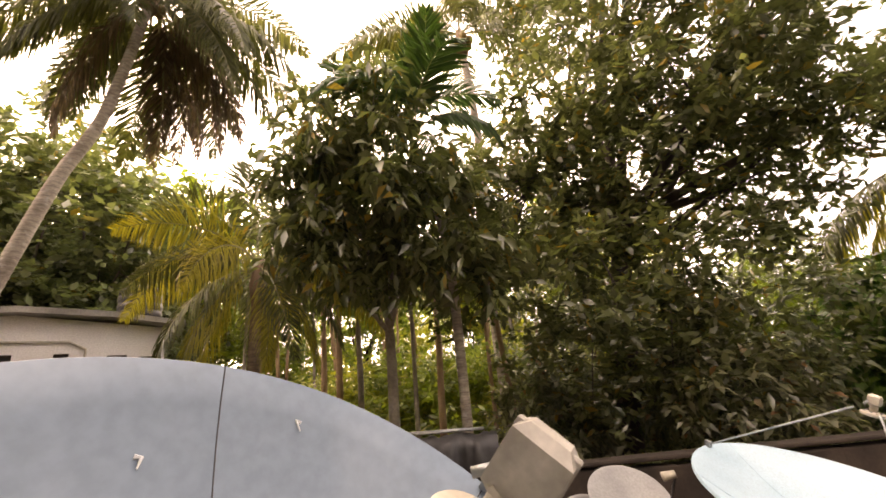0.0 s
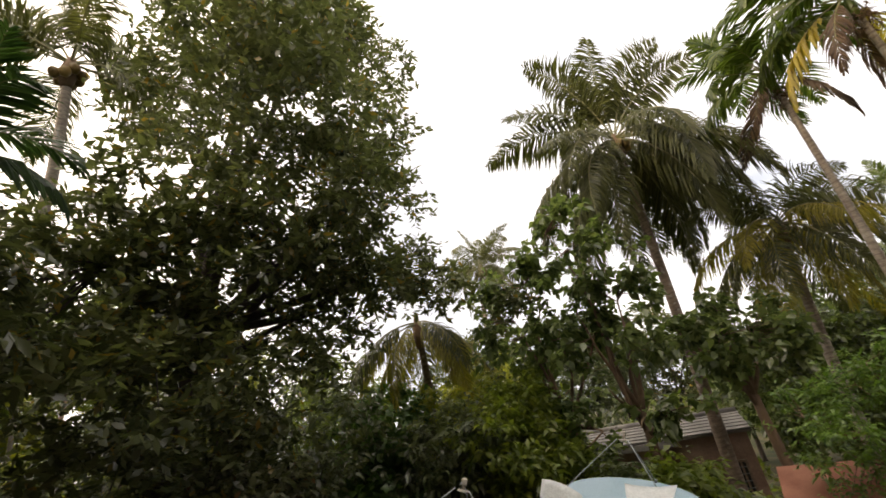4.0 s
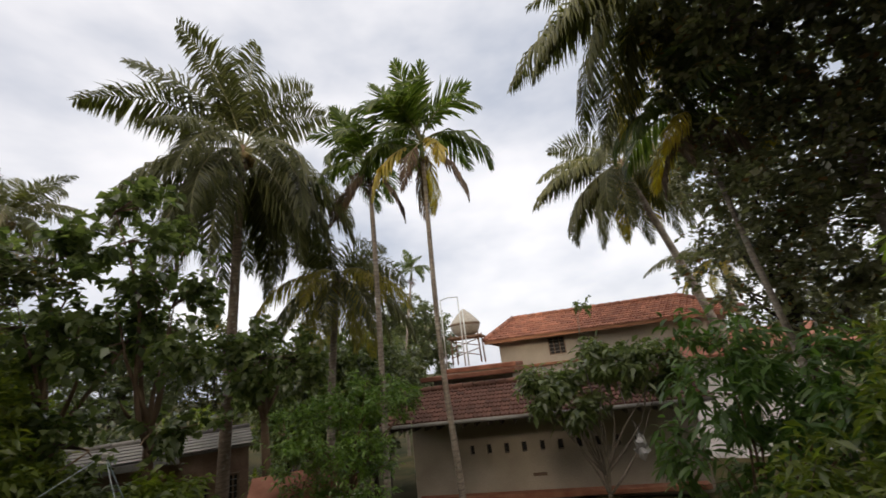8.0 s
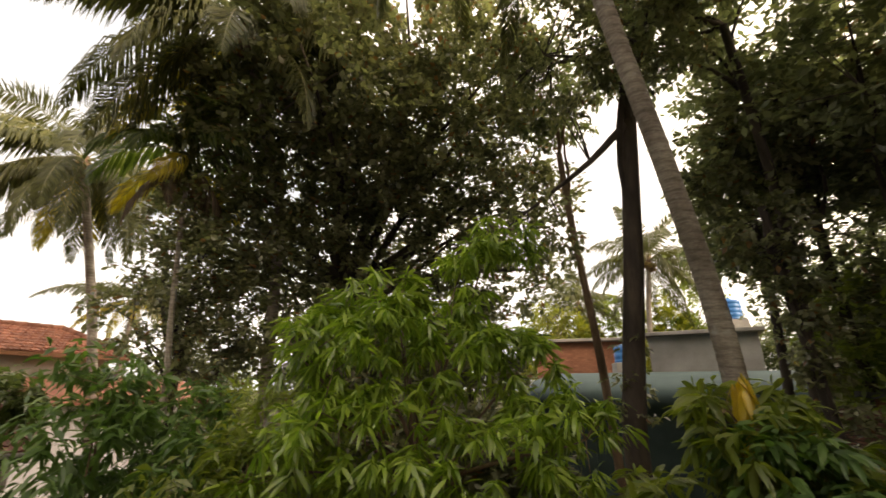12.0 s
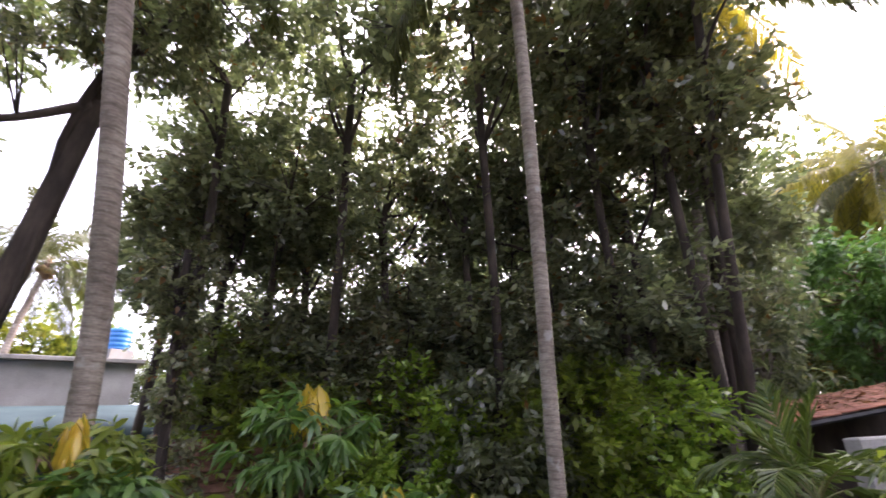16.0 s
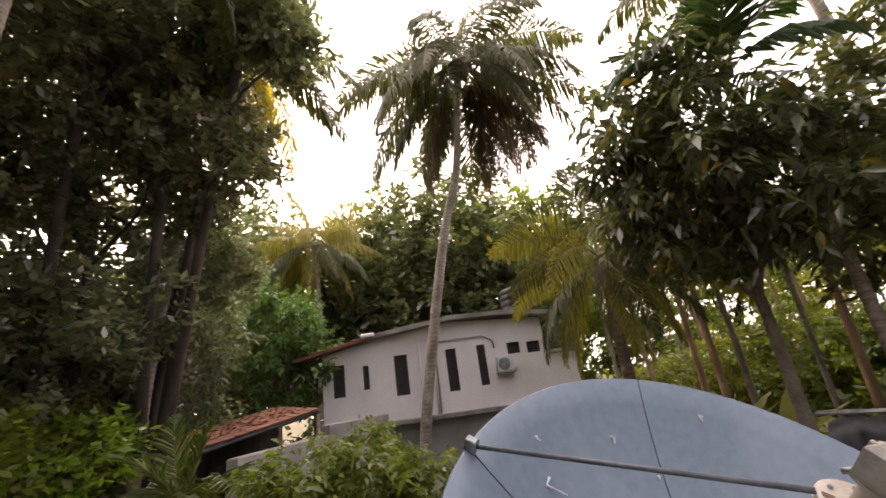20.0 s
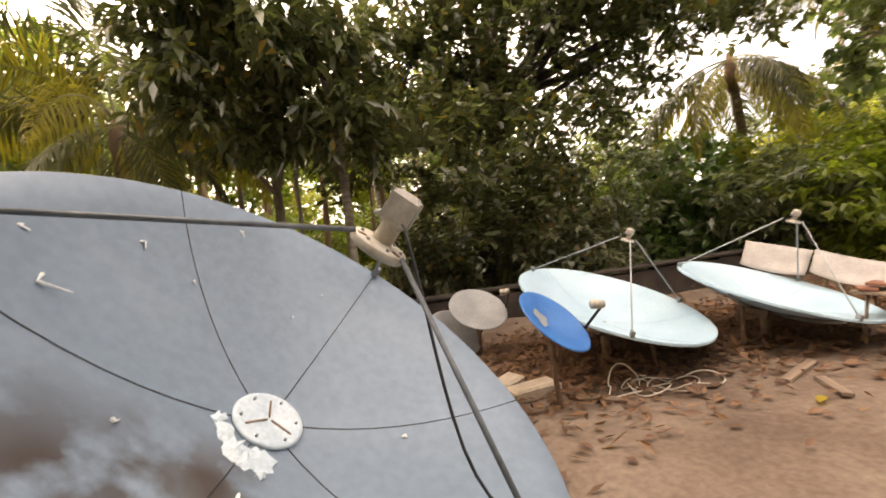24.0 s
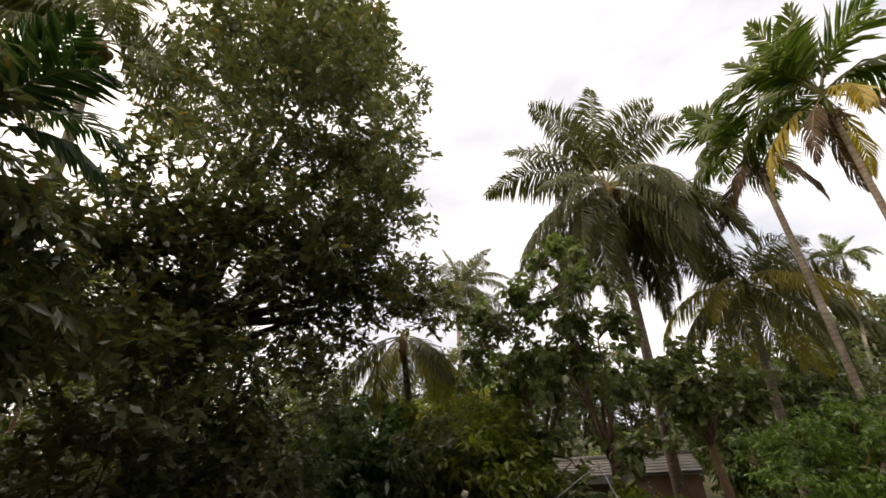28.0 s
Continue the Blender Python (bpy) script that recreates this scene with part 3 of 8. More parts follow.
def palm_trunk(points, r0, r1, rings=0.11, bulge=0.5):
    """A ringed palm stem along a smooth line through the points."""
    pts = [Vector(p) for p in points]
    dense, radii = [], []
    total = sum((b - a).length for a, b in zip(pts, pts[1:]))
    n = max(24, int(total / rings * 2))
    for i in range(n + 1):
        t = i / n * (len(pts) - 1)
        k = min(int(t), len(pts) - 2)
        f = t - k
        p0, p1, p2, p3 = pts[max(k - 1, 0)], pts[k], pts[k + 1], pts[min(k + 2, len(pts) - 1)]
        dense.append(0.5 * ((2 * p1) + (p2 - p0) * f + (2 * p0 - 5 * p1 + 4 * p2 - p3) * f * f + (3 * p1 - p0 - 3 * p2 + p3) * f ** 3))
        q = i / n
        r = r0 + (r1 - r0) * q + r0 * bulge * max(0, 1 - q * 9) ** 2
        radii.append(r * (1.0 + 0.012 * math.sin(i * 2.9) + (0.016 if i % 2 else -0.018)))
    return dense, radii


FRONDS = {}


def frond_set(kind):
    if kind in FRONDS:
        return FRONDS[kind]
    if kind == "coconut":
        g, made = M["palm_green"], []
        for k, ln, rise, fall, mat, reach, hang in (("up", 3.4, 84, 58, g, 0.80, 0.10), ("up", 3.8, 76, 14, g, 0.90, 0.2), ("up", 3.6, 80, 36, g, 0.85, 0.15), ("mid", 4.4, 54, -44, g, 0.98, 0.65),
                                                    ("mid", 4.4, 46, -50, g, 1.0, 0.7), ("mid", 4.3, 34, -44, g, 1.0, 0.6), ("low", 4.4, 20, -70, g, 1.0, 1.0), ("low", 4.3, 2, -78, g, 1.0, 1.3),
                                                    ("hang", 4.0, -38, -84, g, 0.95, 1.5), ("hang", 4.2, -22, -86, g, 0.95, 1.4), ("dry", 3.8, -46, -88, M["palm_brown"], 0.85, 1.6), ("gold", 4.0, -2, -74, M["palm_gold"], 0.9, 1.2)):
            made.append((k, frond_mesh("frond", ln, rise, fall, mat, 92, reach, hang, 0.06, len(made) + 1, 0.14, 0.7, 0.12 if k == "dry" else 0.02)))
    else:
        g, made = M["areca_green" if kind == "areca" else "areca_dark"], []
        for k, ln, rise, fall, mat, reach, hang in (("up", 1.7, 88, 62, g, 0.60, 0.0), ("up", 1.8, 84, 24, g, 0.62, 0.05), ("mid", 1.9, 78, -40, g, 0.66, 0.25), ("mid", 1.9, 66, -62, g, 0.66, 0.4), ("low", 1.8, 44, -82, g, 0.66, 0.8),
                                                    ("gold", 1.7, -4, -80, M["palm_gold"], 0.62, 1.1), ("dry", 1.6, -34, -86, M["palm_brown"], 0.5, 1.3)):
            made.append((k, frond_mesh("frond", ln, rise, fall, mat, 25, reach, hang, 0.085, len(made) + 31, 0.22, 0.95)))
    FRONDS[kind] = {}
    for k, me in made:
        FRONDS[kind].setdefault(k, []).append(me)
    return FRONDS[kind]


def single_frond(rise, fall, length, mat):
    """One coconut leaf: long separate leaflets that hang more the lower the leaf is."""
    low = max(0.0, min(1.0, (50 - (rise + fall) / 2) / 110))
    return frond_mesh("frond", length, rise, fall, M[mat], 38 + int(13 * length), 0.29 * length, 0.24 + 1.0 * low, 0.0160 * length, int(rise * 3 + fall * 7 + length * 50) + 900, 0.17, 0.46, 0.14 if mat == "palm_brown" else 0.03,
                      radians(((int(rise * 5 + length * 40) % 5) * 9 + 34) * (1 if int(fall + rise) % 2 else -1)) if rise > 25 else 0.0)


def palm(name, label, points, kind="coconut", size=1.0, radius=0.15, plan=(("up", 4), ("mid", 8), ("low", 8), ("hang", 4)), nuts=7, seed=1, bark="bark_ring", group="", turn=0.0, fronds=(), face=0.0):
    """A ringed trunk through the points, feather leaves set round its head, nuts below them.

    fronds lists single leaves (bearing, angle at base, angle at tip, length, kind), bearings from the line of sight `face`."""
    rng = random.Random(seed)
    base = Vector(points[0])
    t = thing(name, label, "palm tree", Matrix.Translation(base), group)
    line, radii = palm_trunk([Vector(p) - base for p in points], radius, radius * 0.62, bulge=0.5 if kind == "coconut" else 0.15)
    part("trunk", Shape().tube(line, radii, 12).mesh("trunk", M[bark], True), t)
    head = line[-1]
    way = (line[-1] - line[-4]).normalized()
    lean = Vector((0, 0, 1)).rotation_difference((way + Vector((0, 0, 1.2))).normalized()).to_matrix().to_4x4()
    sets, a = frond_set(kind), radians(turn)
    if kind != "coconut":
        part("crownshaft", Shape().tube([head - way * 0.1, head + way * 0.25, head + way * 0.55], [radius * 0.75, radius * 0.8, radius * 0.35], 10).mesh("crownshaft", M["areca_green"], True), t, "smooth green crownshaft")
        part("flower_stalk", crown_mesh("flower_stalk", [(0, 0, 0, 0.16, 0.16, 0.22)], M["palm_brown"], 0.12, 0.3, 40, 5, 0.15, 1.0, seed=seed)[0], t, "dry brown flower stalks", Matrix.Translation(head + Vector((0, 0, -0.15))), kind="stuff")
    else:
        fib = Shape().tube([head - Vector((0, 0, 0.5)), head - Vector((0, 0, 0.1)), head + Vector((0, 0, 0.35))], [radius * 0.75, radius * 1.25, radius * 0.5], 10)
        part("fibre_sheath", fib.mesh("fibre_sheath", M["bark_brown"], True), t, "brown fibrous sheath round the leaf bases")
    for bearing, rise, fall, length, *look_of in fronds:
        yaw = radians(face + bearing)
        m = Matrix.Translation(head + way * 0.1 + Vector((0, 0, 0.1))) @ Matrix.Rotation(yaw + rng.uniform(-0.08, 0.08), 4, "Z") @ Matrix.Rotation(radians(rng.uniform(-14, 14)), 4, "X")
        part("frond", single_frond(rise, fall, length * (0.80 if rise > 25 else 0.90) * rng.uniform(0.95, 1.05), look_of[0] if look_of else "palm_green"), t, m=m)
    for k, count in () if fronds else plan:
        for i in range(count):
            a += radians(137.5)
            m = Matrix.Translation(head + (way * (0.45 if kind != "coconut" else 0.1))) @ lean @ Matrix.Rotation(a + rng.uniform(-0.2, 0.2), 4, "Z") @ Matrix.Rotation(radians(rng.uniform(-9, 9)), 4, "Y") @ Matrix.Rotation(radians(rng.uniform(-25, 25)), 4, "X") @ Matrix.Scale(size * rng.uniform(0.88, 1.08), 4)
            part("frond", sets[k][i % len(sets[k])], t, m=m)
    for i in range(nuts):
        b = i * 2.4 + seed
        nut = Shape().lathe([(0.001, -0.13), (0.07, -0.11), (0.11, -0.03), (0.115, 0.04), (0.08, 0.11), (0.001, 0.13)], sides=10)
        part("coconut", nut.mesh("coconut", M["coconut"], True), t, m=Matrix.Translation(head + Vector((0.26 * math.cos(b), 0.26 * math.sin(b), -0.12 - 0.09 * (i % 3)))) @ Matrix.Rotation(0.4, 4, "X"))
    return t


# ---- ground ----
def build_ground():
    g = np.random.default_rng(5)
    rad = np.concatenate([np.linspace(0, 14, 71), np.geomspace(15, 3000, 34)])
    n = 120
    ang = np.linspace(0, 2 * np.pi, n, endpoint=False)
    x, y = np.outer(rad, np.cos(ang)) + 2.5, np.outer(rad, np.sin(ang)) + 1.5
    z = ground_z(x, y)
    bumps = np.array([[noise.fractal((a * 0.9, b * 0.9, 0.0), 1.0, 2.0, 4) for a, b in zip(p, q)] for p, q in zip(x, y)])
    z = z + bumps * 0.028 * np.clip(rad / 2, 0.3, 6)[:, None] * (rad < 400)[:, None]
    s = Shape()
    faces = [(i * n + j, i * n + (j + 1) % n, (i + 1) * n + (j + 1) % n, (i + 1) * n + j) for i in range(len(rad) - 1) for j in range(n)]
    s.add(np.stack([x, y, z], -1).reshape(-1, 3).tolist(), [f[::-1] for f in faces])
    m, nd, l, b = material("yard_soil", 0.95)
    b.inputs["Specular IOR Level"].default_value = 0.1
    fine, coarse = noise_of(nd, l, 22, 6), noise_of(nd, l, 1.1, 5)
    near = ramp(nd, l, coarse, (0.35, (0.125, 0.090, 0.070)), (0.65, (0.235, 0.183, 0.145)))
    near = mixed(nd, l, "MULTIPLY", near, ramp(nd, l, fine, (0.3, (0.7, 0.68, 0.66)), (0.7, (1.12, 1.1, 1.08))), 0.8)
    far = ramp(nd, l, noise_of(nd, l, 0.8, 6), (0.35, (0.028, 0.036, 0.012)), (0.65, (0.085, 0.070, 0.030)))
    c, v = nd.new("ShaderNodeTexCoord"), nd.new("ShaderNodeVectorMath")
    v.operation = "DISTANCE"
    v.inputs[1].default_value = (3.5, 2.2, 0)
    l.new(c.outputs["Object"], v.inputs[0])
    l.new(mixed(nd, l, "MIX", near, far, ramp(nd, l, v.outputs["Value"], (0.0, (0, 0, 0)), (1.0, (1, 1, 1)))), b.inputs["Base Color"])
    mr = nd.new("ShaderNodeMapRange")
    mr.inputs["From Min"].default_value, mr.inputs["From Max"].default_value = 5.5, 8.0
    l.new(v.outputs["Value"], mr.inputs["Value"])
    for link in list(l):
        if link.to_node.type == "VALTORGB" and link.from_node == v:
            l.new(mr.outputs[0], link.to_socket)
    bumped(nd, l, b, mixed(nd, l, "MIX", fine, coarse, 0.15), 0.4, 0.015)
    return thing("ground", "bare brown earth yard falling to weedy ground beyond", "ground", kind="structure", mesh=s.mesh("ground", m, True))


build_ground()


# ---- low yard wall on the north side ----
def build_yard_wall():
    w = thing("wall_north", "low brown compound wall behind the dishes, shade put into its colour", "wall", Matrix.Translation((0, 6.25, 0)), kind="structure")
    s = Shape()
    x = -1.4
    rng = random.Random(3)
    while x < 8.8:
        h = 0.42 + rng.uniform(-0.03, 0.03)
        s.box((x, -0.10, -0.6), (x + 0.598, 0.10, h), cut=0.015)
        x += 0.6
    part("coping", Shape().box((-1.45, -0.13, 0.455), (8.85, 0.13, 0.50), cut=0.012).mesh("coping", M["shade_brown_wall"]), w, "rough brown cement coping, shade put into its colour")
    part("masonry", s.mesh("masonry", M["shade_brown_wall"]), w)


build_yard_wall()


# ---- white house to the west ----
def facade(origin, az):
    """A frame with x along the wall to the right as seen from the yard, y into the house, z up."""
    out = Vector((-math.sin(radians(az)), math.cos(radians(az)), 0))
    right = Vector((out.y, -out.x, 0))
    return Matrix(((right.x, out.x, 0, origin[0]), (right.y, out.y, 0, origin[1]), (0, 0, 1, origin[2]), (0, 0, 0, 1)))


def wall_with_holes(s, x0, x1, z0, z1, holes, thick=0.22, top=None):
    """A wall in the x-z plane, its outer face at y 0, with real openings (xa, za, xb, zb)."""
    xs = sorted({x0, x1, *[h[0] for h in holes], *[h[2] for h in holes]})
    for a, b in zip(xs, xs[1:]):
        mid = (a + b) / 2
        cuts = sorted((h[1], h[3]) for h in holes if h[0] < mid < h[2])
        z = z0
        for c, d in cuts + [(z1, z1)]:
            if c > z:
                s.box((a, 0, z), (b, thick, c))
            z = d


def window_unit(parent, x0, z0, x1, z1, depth=0.10, bars=2, mullions=1, trim="wood_grey"):
    w = part("window", Shape().box((x0, depth + 0.03, z0), (x1, depth + 0.04, z1)).mesh("window", M["glass_dark"]), parent, "dark curtained window pane")
    f = Shape()
    for a, b in (((x0, z0), (x1, z0 + 0.05)), ((x0, z1 - 0.05), (x1, z1)), ((x0, z0 + 0.05), (x0 + 0.05, z1 - 0.05)), ((x1 - 0.05, z0 + 0.05), (x1, z1 - 0.05))):
        f.box((a[0], depth - 0.03, a[1]), (b[0], depth + 0.03, b[1]), cut=0.006)
    part("frame", f.mesh("frame", M[trim]), w)
    for i in range(mullions):
        x = x0 + (x1 - x0) * (i + 1) / (mullions + 1)
        part("mullion", Shape().box((x - 0.02, depth - 0.02, z0 + 0.05), (x + 0.02, depth + 0.025, z1 - 0.05), cut=0.005).mesh("mullion", M["wood_grey"]), w)
    for i in range(bars):
        z = z0 + (z1 - z0) * (i + 1) / (bars + 1)
        part("grille_bar", Shape().tube([(x0 + 0.05, depth - 0.04, z), (x1 - 0.05, depth - 0.04, z)], 0.008, 6).mesh("grille_bar", M["metal_grey"]), w)
    return w


def on_facade(dist, az0, az):
    """The place along a facade at that perpendicular distance, seen at an azimuth."""
    return dist * math.tan(radians(az0 - az))


def build_white_house():
    D, A = 14.2, 48.5
    o = Vector((-math.sin(radians(A)) * D, math.cos(radians(A)) * D, 0.37))
    h = thing("white_house", "white plastered two-storey house with dark windows and a sloping concrete roof", "house", facade(o, A))
    X = lambda az: on_facade(D, A, az)
    xl, xr, xm = -3.75, 3.62, 0.0
    holes = [(-3.42, 1.65, -3.03, 2.66), (-2.44, 1.79, -2.24, 2.54), (-1.40, 1.46, -0.96, 2.73), (0.32, 1.37, 0.66, 2.71), (1.36, 1.42, 1.64, 2.71), (2.37, 2.28, 2.79, 2.65), (3.03, 2.24, 3.46, 2.60)]
    zl = 0.74
    s = Shape()
    wall_with_holes(s, xl, xr, zl, 3.15, holes)
    # gable of the sloping roof above the wall, side walls, back
    s.add([(xl, 0, 3.15), (xr, 0, 3.15), (xr, 0, 3.36), (xm + 0.6, 0, 3.60), (xl + 1.6, 0, 3.30), (xl, 0.22, 3.15), (xr, 0.22, 3.15), (xr, 0.22, 3.36), (xm + 0.6, 0.22, 3.60), (xl + 1.6, 0.22, 3.30)],
          [(0, 1, 2, 3, 4), (9, 8, 7, 6, 5), (2, 7, 8, 3), (3, 8, 9, 4), (4, 9, 5, 0)])
    s.box((xl, 0.22, -3.9), (xl + 0.22, 7.0, 2.9))
    s.box((xr - 0.22, 0.22, -3.9), (xr, 7.0, 3.2))
    s.box((xl, 7.0, -3.9), (xr, 7.2, 3.2))
    wall_part = part("wall", s.mesh("wall", M["plaster_white"], weld=True), h)
    s = Shape()
    s.box((xl - 0.02, -0.0, -3.9), (xr + 0.02, 0.24, zl - 0.14))
    part("lower_wall", s.mesh("lower_wall", M["plaster_grey"]), h, "grey stained lower-storey wall")
    part("ledge", Shape().box((xl - 0.1, -0.34, zl - 0.138), (xr + 0.1, 0.25, zl - 0.002), cut=0.02).mesh("ledge", M["concrete"]), h, "projecting concrete ledge under the windows")
    for hole in holes:
        window_unit(h, *hole, bars=0, mullions=0, trim="bark_dark")
    # roof slab rising to the right, with a fascia
    s = Shape()
    prof = [(xl + 1.55, 3.30), (xm + 0.6, 3.60), (2.3, 3.55), (xr + 0.35, 3.36)]
    vs = [(x, y, z + dz) for x, z in prof for y, dz in ((-0.45, 0.0), (-0.45, 0.14), (7.4, 0.14), (7.4, 0.0))]
    fs = [(4 * i + a, 4 * i + (a + 1) % 4, 4 * i + 4 + (a + 1) % 4, 4 * i + 4 + a) for i in range(3) for a in range(4)] + [(3, 2, 1, 0), (12, 13, 14, 15)]
    s.add(vs, fs)
    part("roof_slab", s.mesh("roof_slab", M["concrete"]), h, "weathered concrete roof slab")
    # tiled pent roof over the end
    pent = part("pent_roof", Shape().add([(xl - 0.75, -0.5, 2.93), (xl + 1.55, -0.5, 3.36), (xl + 1.55, 7.2, 3.36), (xl - 0.75, 7.2, 2.93), (xl - 0.75, -0.5, 2.87), (xl + 1.55, -0.5, 3.30), (xl + 1.55, 7.2, 3.30), (xl - 0.75, 7.2, 2.87)],
                                         [(0, 1, 2, 3), (7, 6, 5, 4), (0, 4, 5, 1), (2, 6, 7, 3), (3, 7, 4, 0), (1, 5, 6, 2)]).mesh("pent_roof", M["roof_tile_old"]), h, "red clay tiled pent roof")
    tile = Shape().box((-0.2, -0.115, 0), (0.2, 0.115, 0.035), cut=0.012).mesh("roof_tile", M["roof_tile"])
    for r in range(6):
        for c in range(12):
            m = Matrix.Translation((xl - 0.60 + r * 0.37, -0.38 + c * 0.235, 2.975 + r * 0.37 * 0.187)) @ Matrix.Rotation(radians(-7), 4, "Y")
            part("roof_tile", tile, pent, m=m)
    # drain pipes, air conditioner, cables
    for az in (50.7, 48.9):
        part("drain_pipe", Shape().tube([(X(az), -0.06, zl), (X(az), -0.06, 3.1)], 0.035, 8).mesh("drain_pipe", M["plaster_white"], True), h)
    x = X(48.6)
    part("pipe_run", Shape().tube([(x, -0.05, zl + 0.05), (x, -0.05, 2.9), (x + 0.15, -0.05, 2.98), (1.60, -0.05, 2.98), (1.93, -0.05, 2.8), (1.94, -0.05, 2.55)], 0.03, 8).mesh("pipe_run", M["paint_cream"], True), h)
    ac = part("air_conditioner", Shape().box((1.93, -0.42, 1.75), (2.43, -0.08, 2.22), cut=0.02).mesh("air_conditioner", M["plastic_white"]), h, "white air conditioner outdoor unit on a bracket")
    fx = (1.93 + 2.43) / 2 - 0.05
    part("fan_grille", Shape().lathe([(0.19, 0), (0.19, 0.02), (0.10, 0.03), (0.02, 0.02)], Matrix.Translation((fx, -0.425, 1.98)) @ Matrix.Rotation(radians(90), 4, "X"), 20).mesh("fan_grille", M["metal_grey"]), ac, "round dark fan grille")
    part("bracket", Shape().box((1.90, -0.44, 1.70), (2.46, 0.0, 1.745), cut=0.008).mesh("bracket", M["metal_grey"]), ac)
    # box room behind the right corner
    s = Shape()
    s.box((xr + 0.01, 1.6, -3.9), (xr + 1.5, 5.0, 2.2))
    part("annex", s.mesh("annex", M["plaster_white"]), h)
    part("annex_ledge", Shape().box((xr + 0.012, 1.3, 2.205), (xr + 1.75, 5.2, 2.32), cut=0.02).mesh("annex_ledge", M["concrete"]), h)
    part("white_cap", Shape().box((xl + 1.42, -0.56, 3.36), (xl + 1.85, -0.2, 3.50), cut=0.03).mesh("white_cap", M["plaster_white"]), h)
    return X


build_white_house()


def water_tank(name, label, at, r, hgt, mat, ribs=4):
    t = thing(name, label, "water tank", Matrix.Translation(at))
    prof = [(0.01, 0), (r, 0)]
    for i in range(ribs):
        z = hgt * (i + 0.5) / (ribs + 0.5)
        prof += [(r, z - hgt * 0.05), (r * 0.965, z - hgt * 0.025), (r * 0.965, z + hgt * 0.025), (r, z + hgt * 0.05)]
    prof += [(r, hgt * 0.93), (r * 0.8, hgt), (0.25 * r, hgt * 1.05)]
    part("tank_body", Shape().lathe(prof, sides=28).mesh("tank_body", M[mat], True), t)
    part("lid", Shape().lathe([(r * 0.3, hgt * 1.04), (r * 0.3, hgt * 1.1), (r * 0.1, hgt * 1.13), (0.001, hgt * 1.13)], sides=20).mesh("lid", M[mat], True), t)
    return t


water_tank("water_tank", "dark blue-grey plastic water tank on the flat roof", (-9.3, 12.4, 3.99), 0.55, 1.0, "plastic_black")
thing("roof_dish", "small white dish lying on the concrete roof", "satellite dish", Matrix.Translation((-10.9, 11.2, 3.98)),
             mesh=Shape().lathe([(0.001, 0.16), (0.2, 0.14), (0.36, 0.06), (0.42, 0), (0.40, -0.01), (0.3, -0.02), (0.001, -0.02)], sides=24).mesh("roof_dish", M["plastic_white"], True))


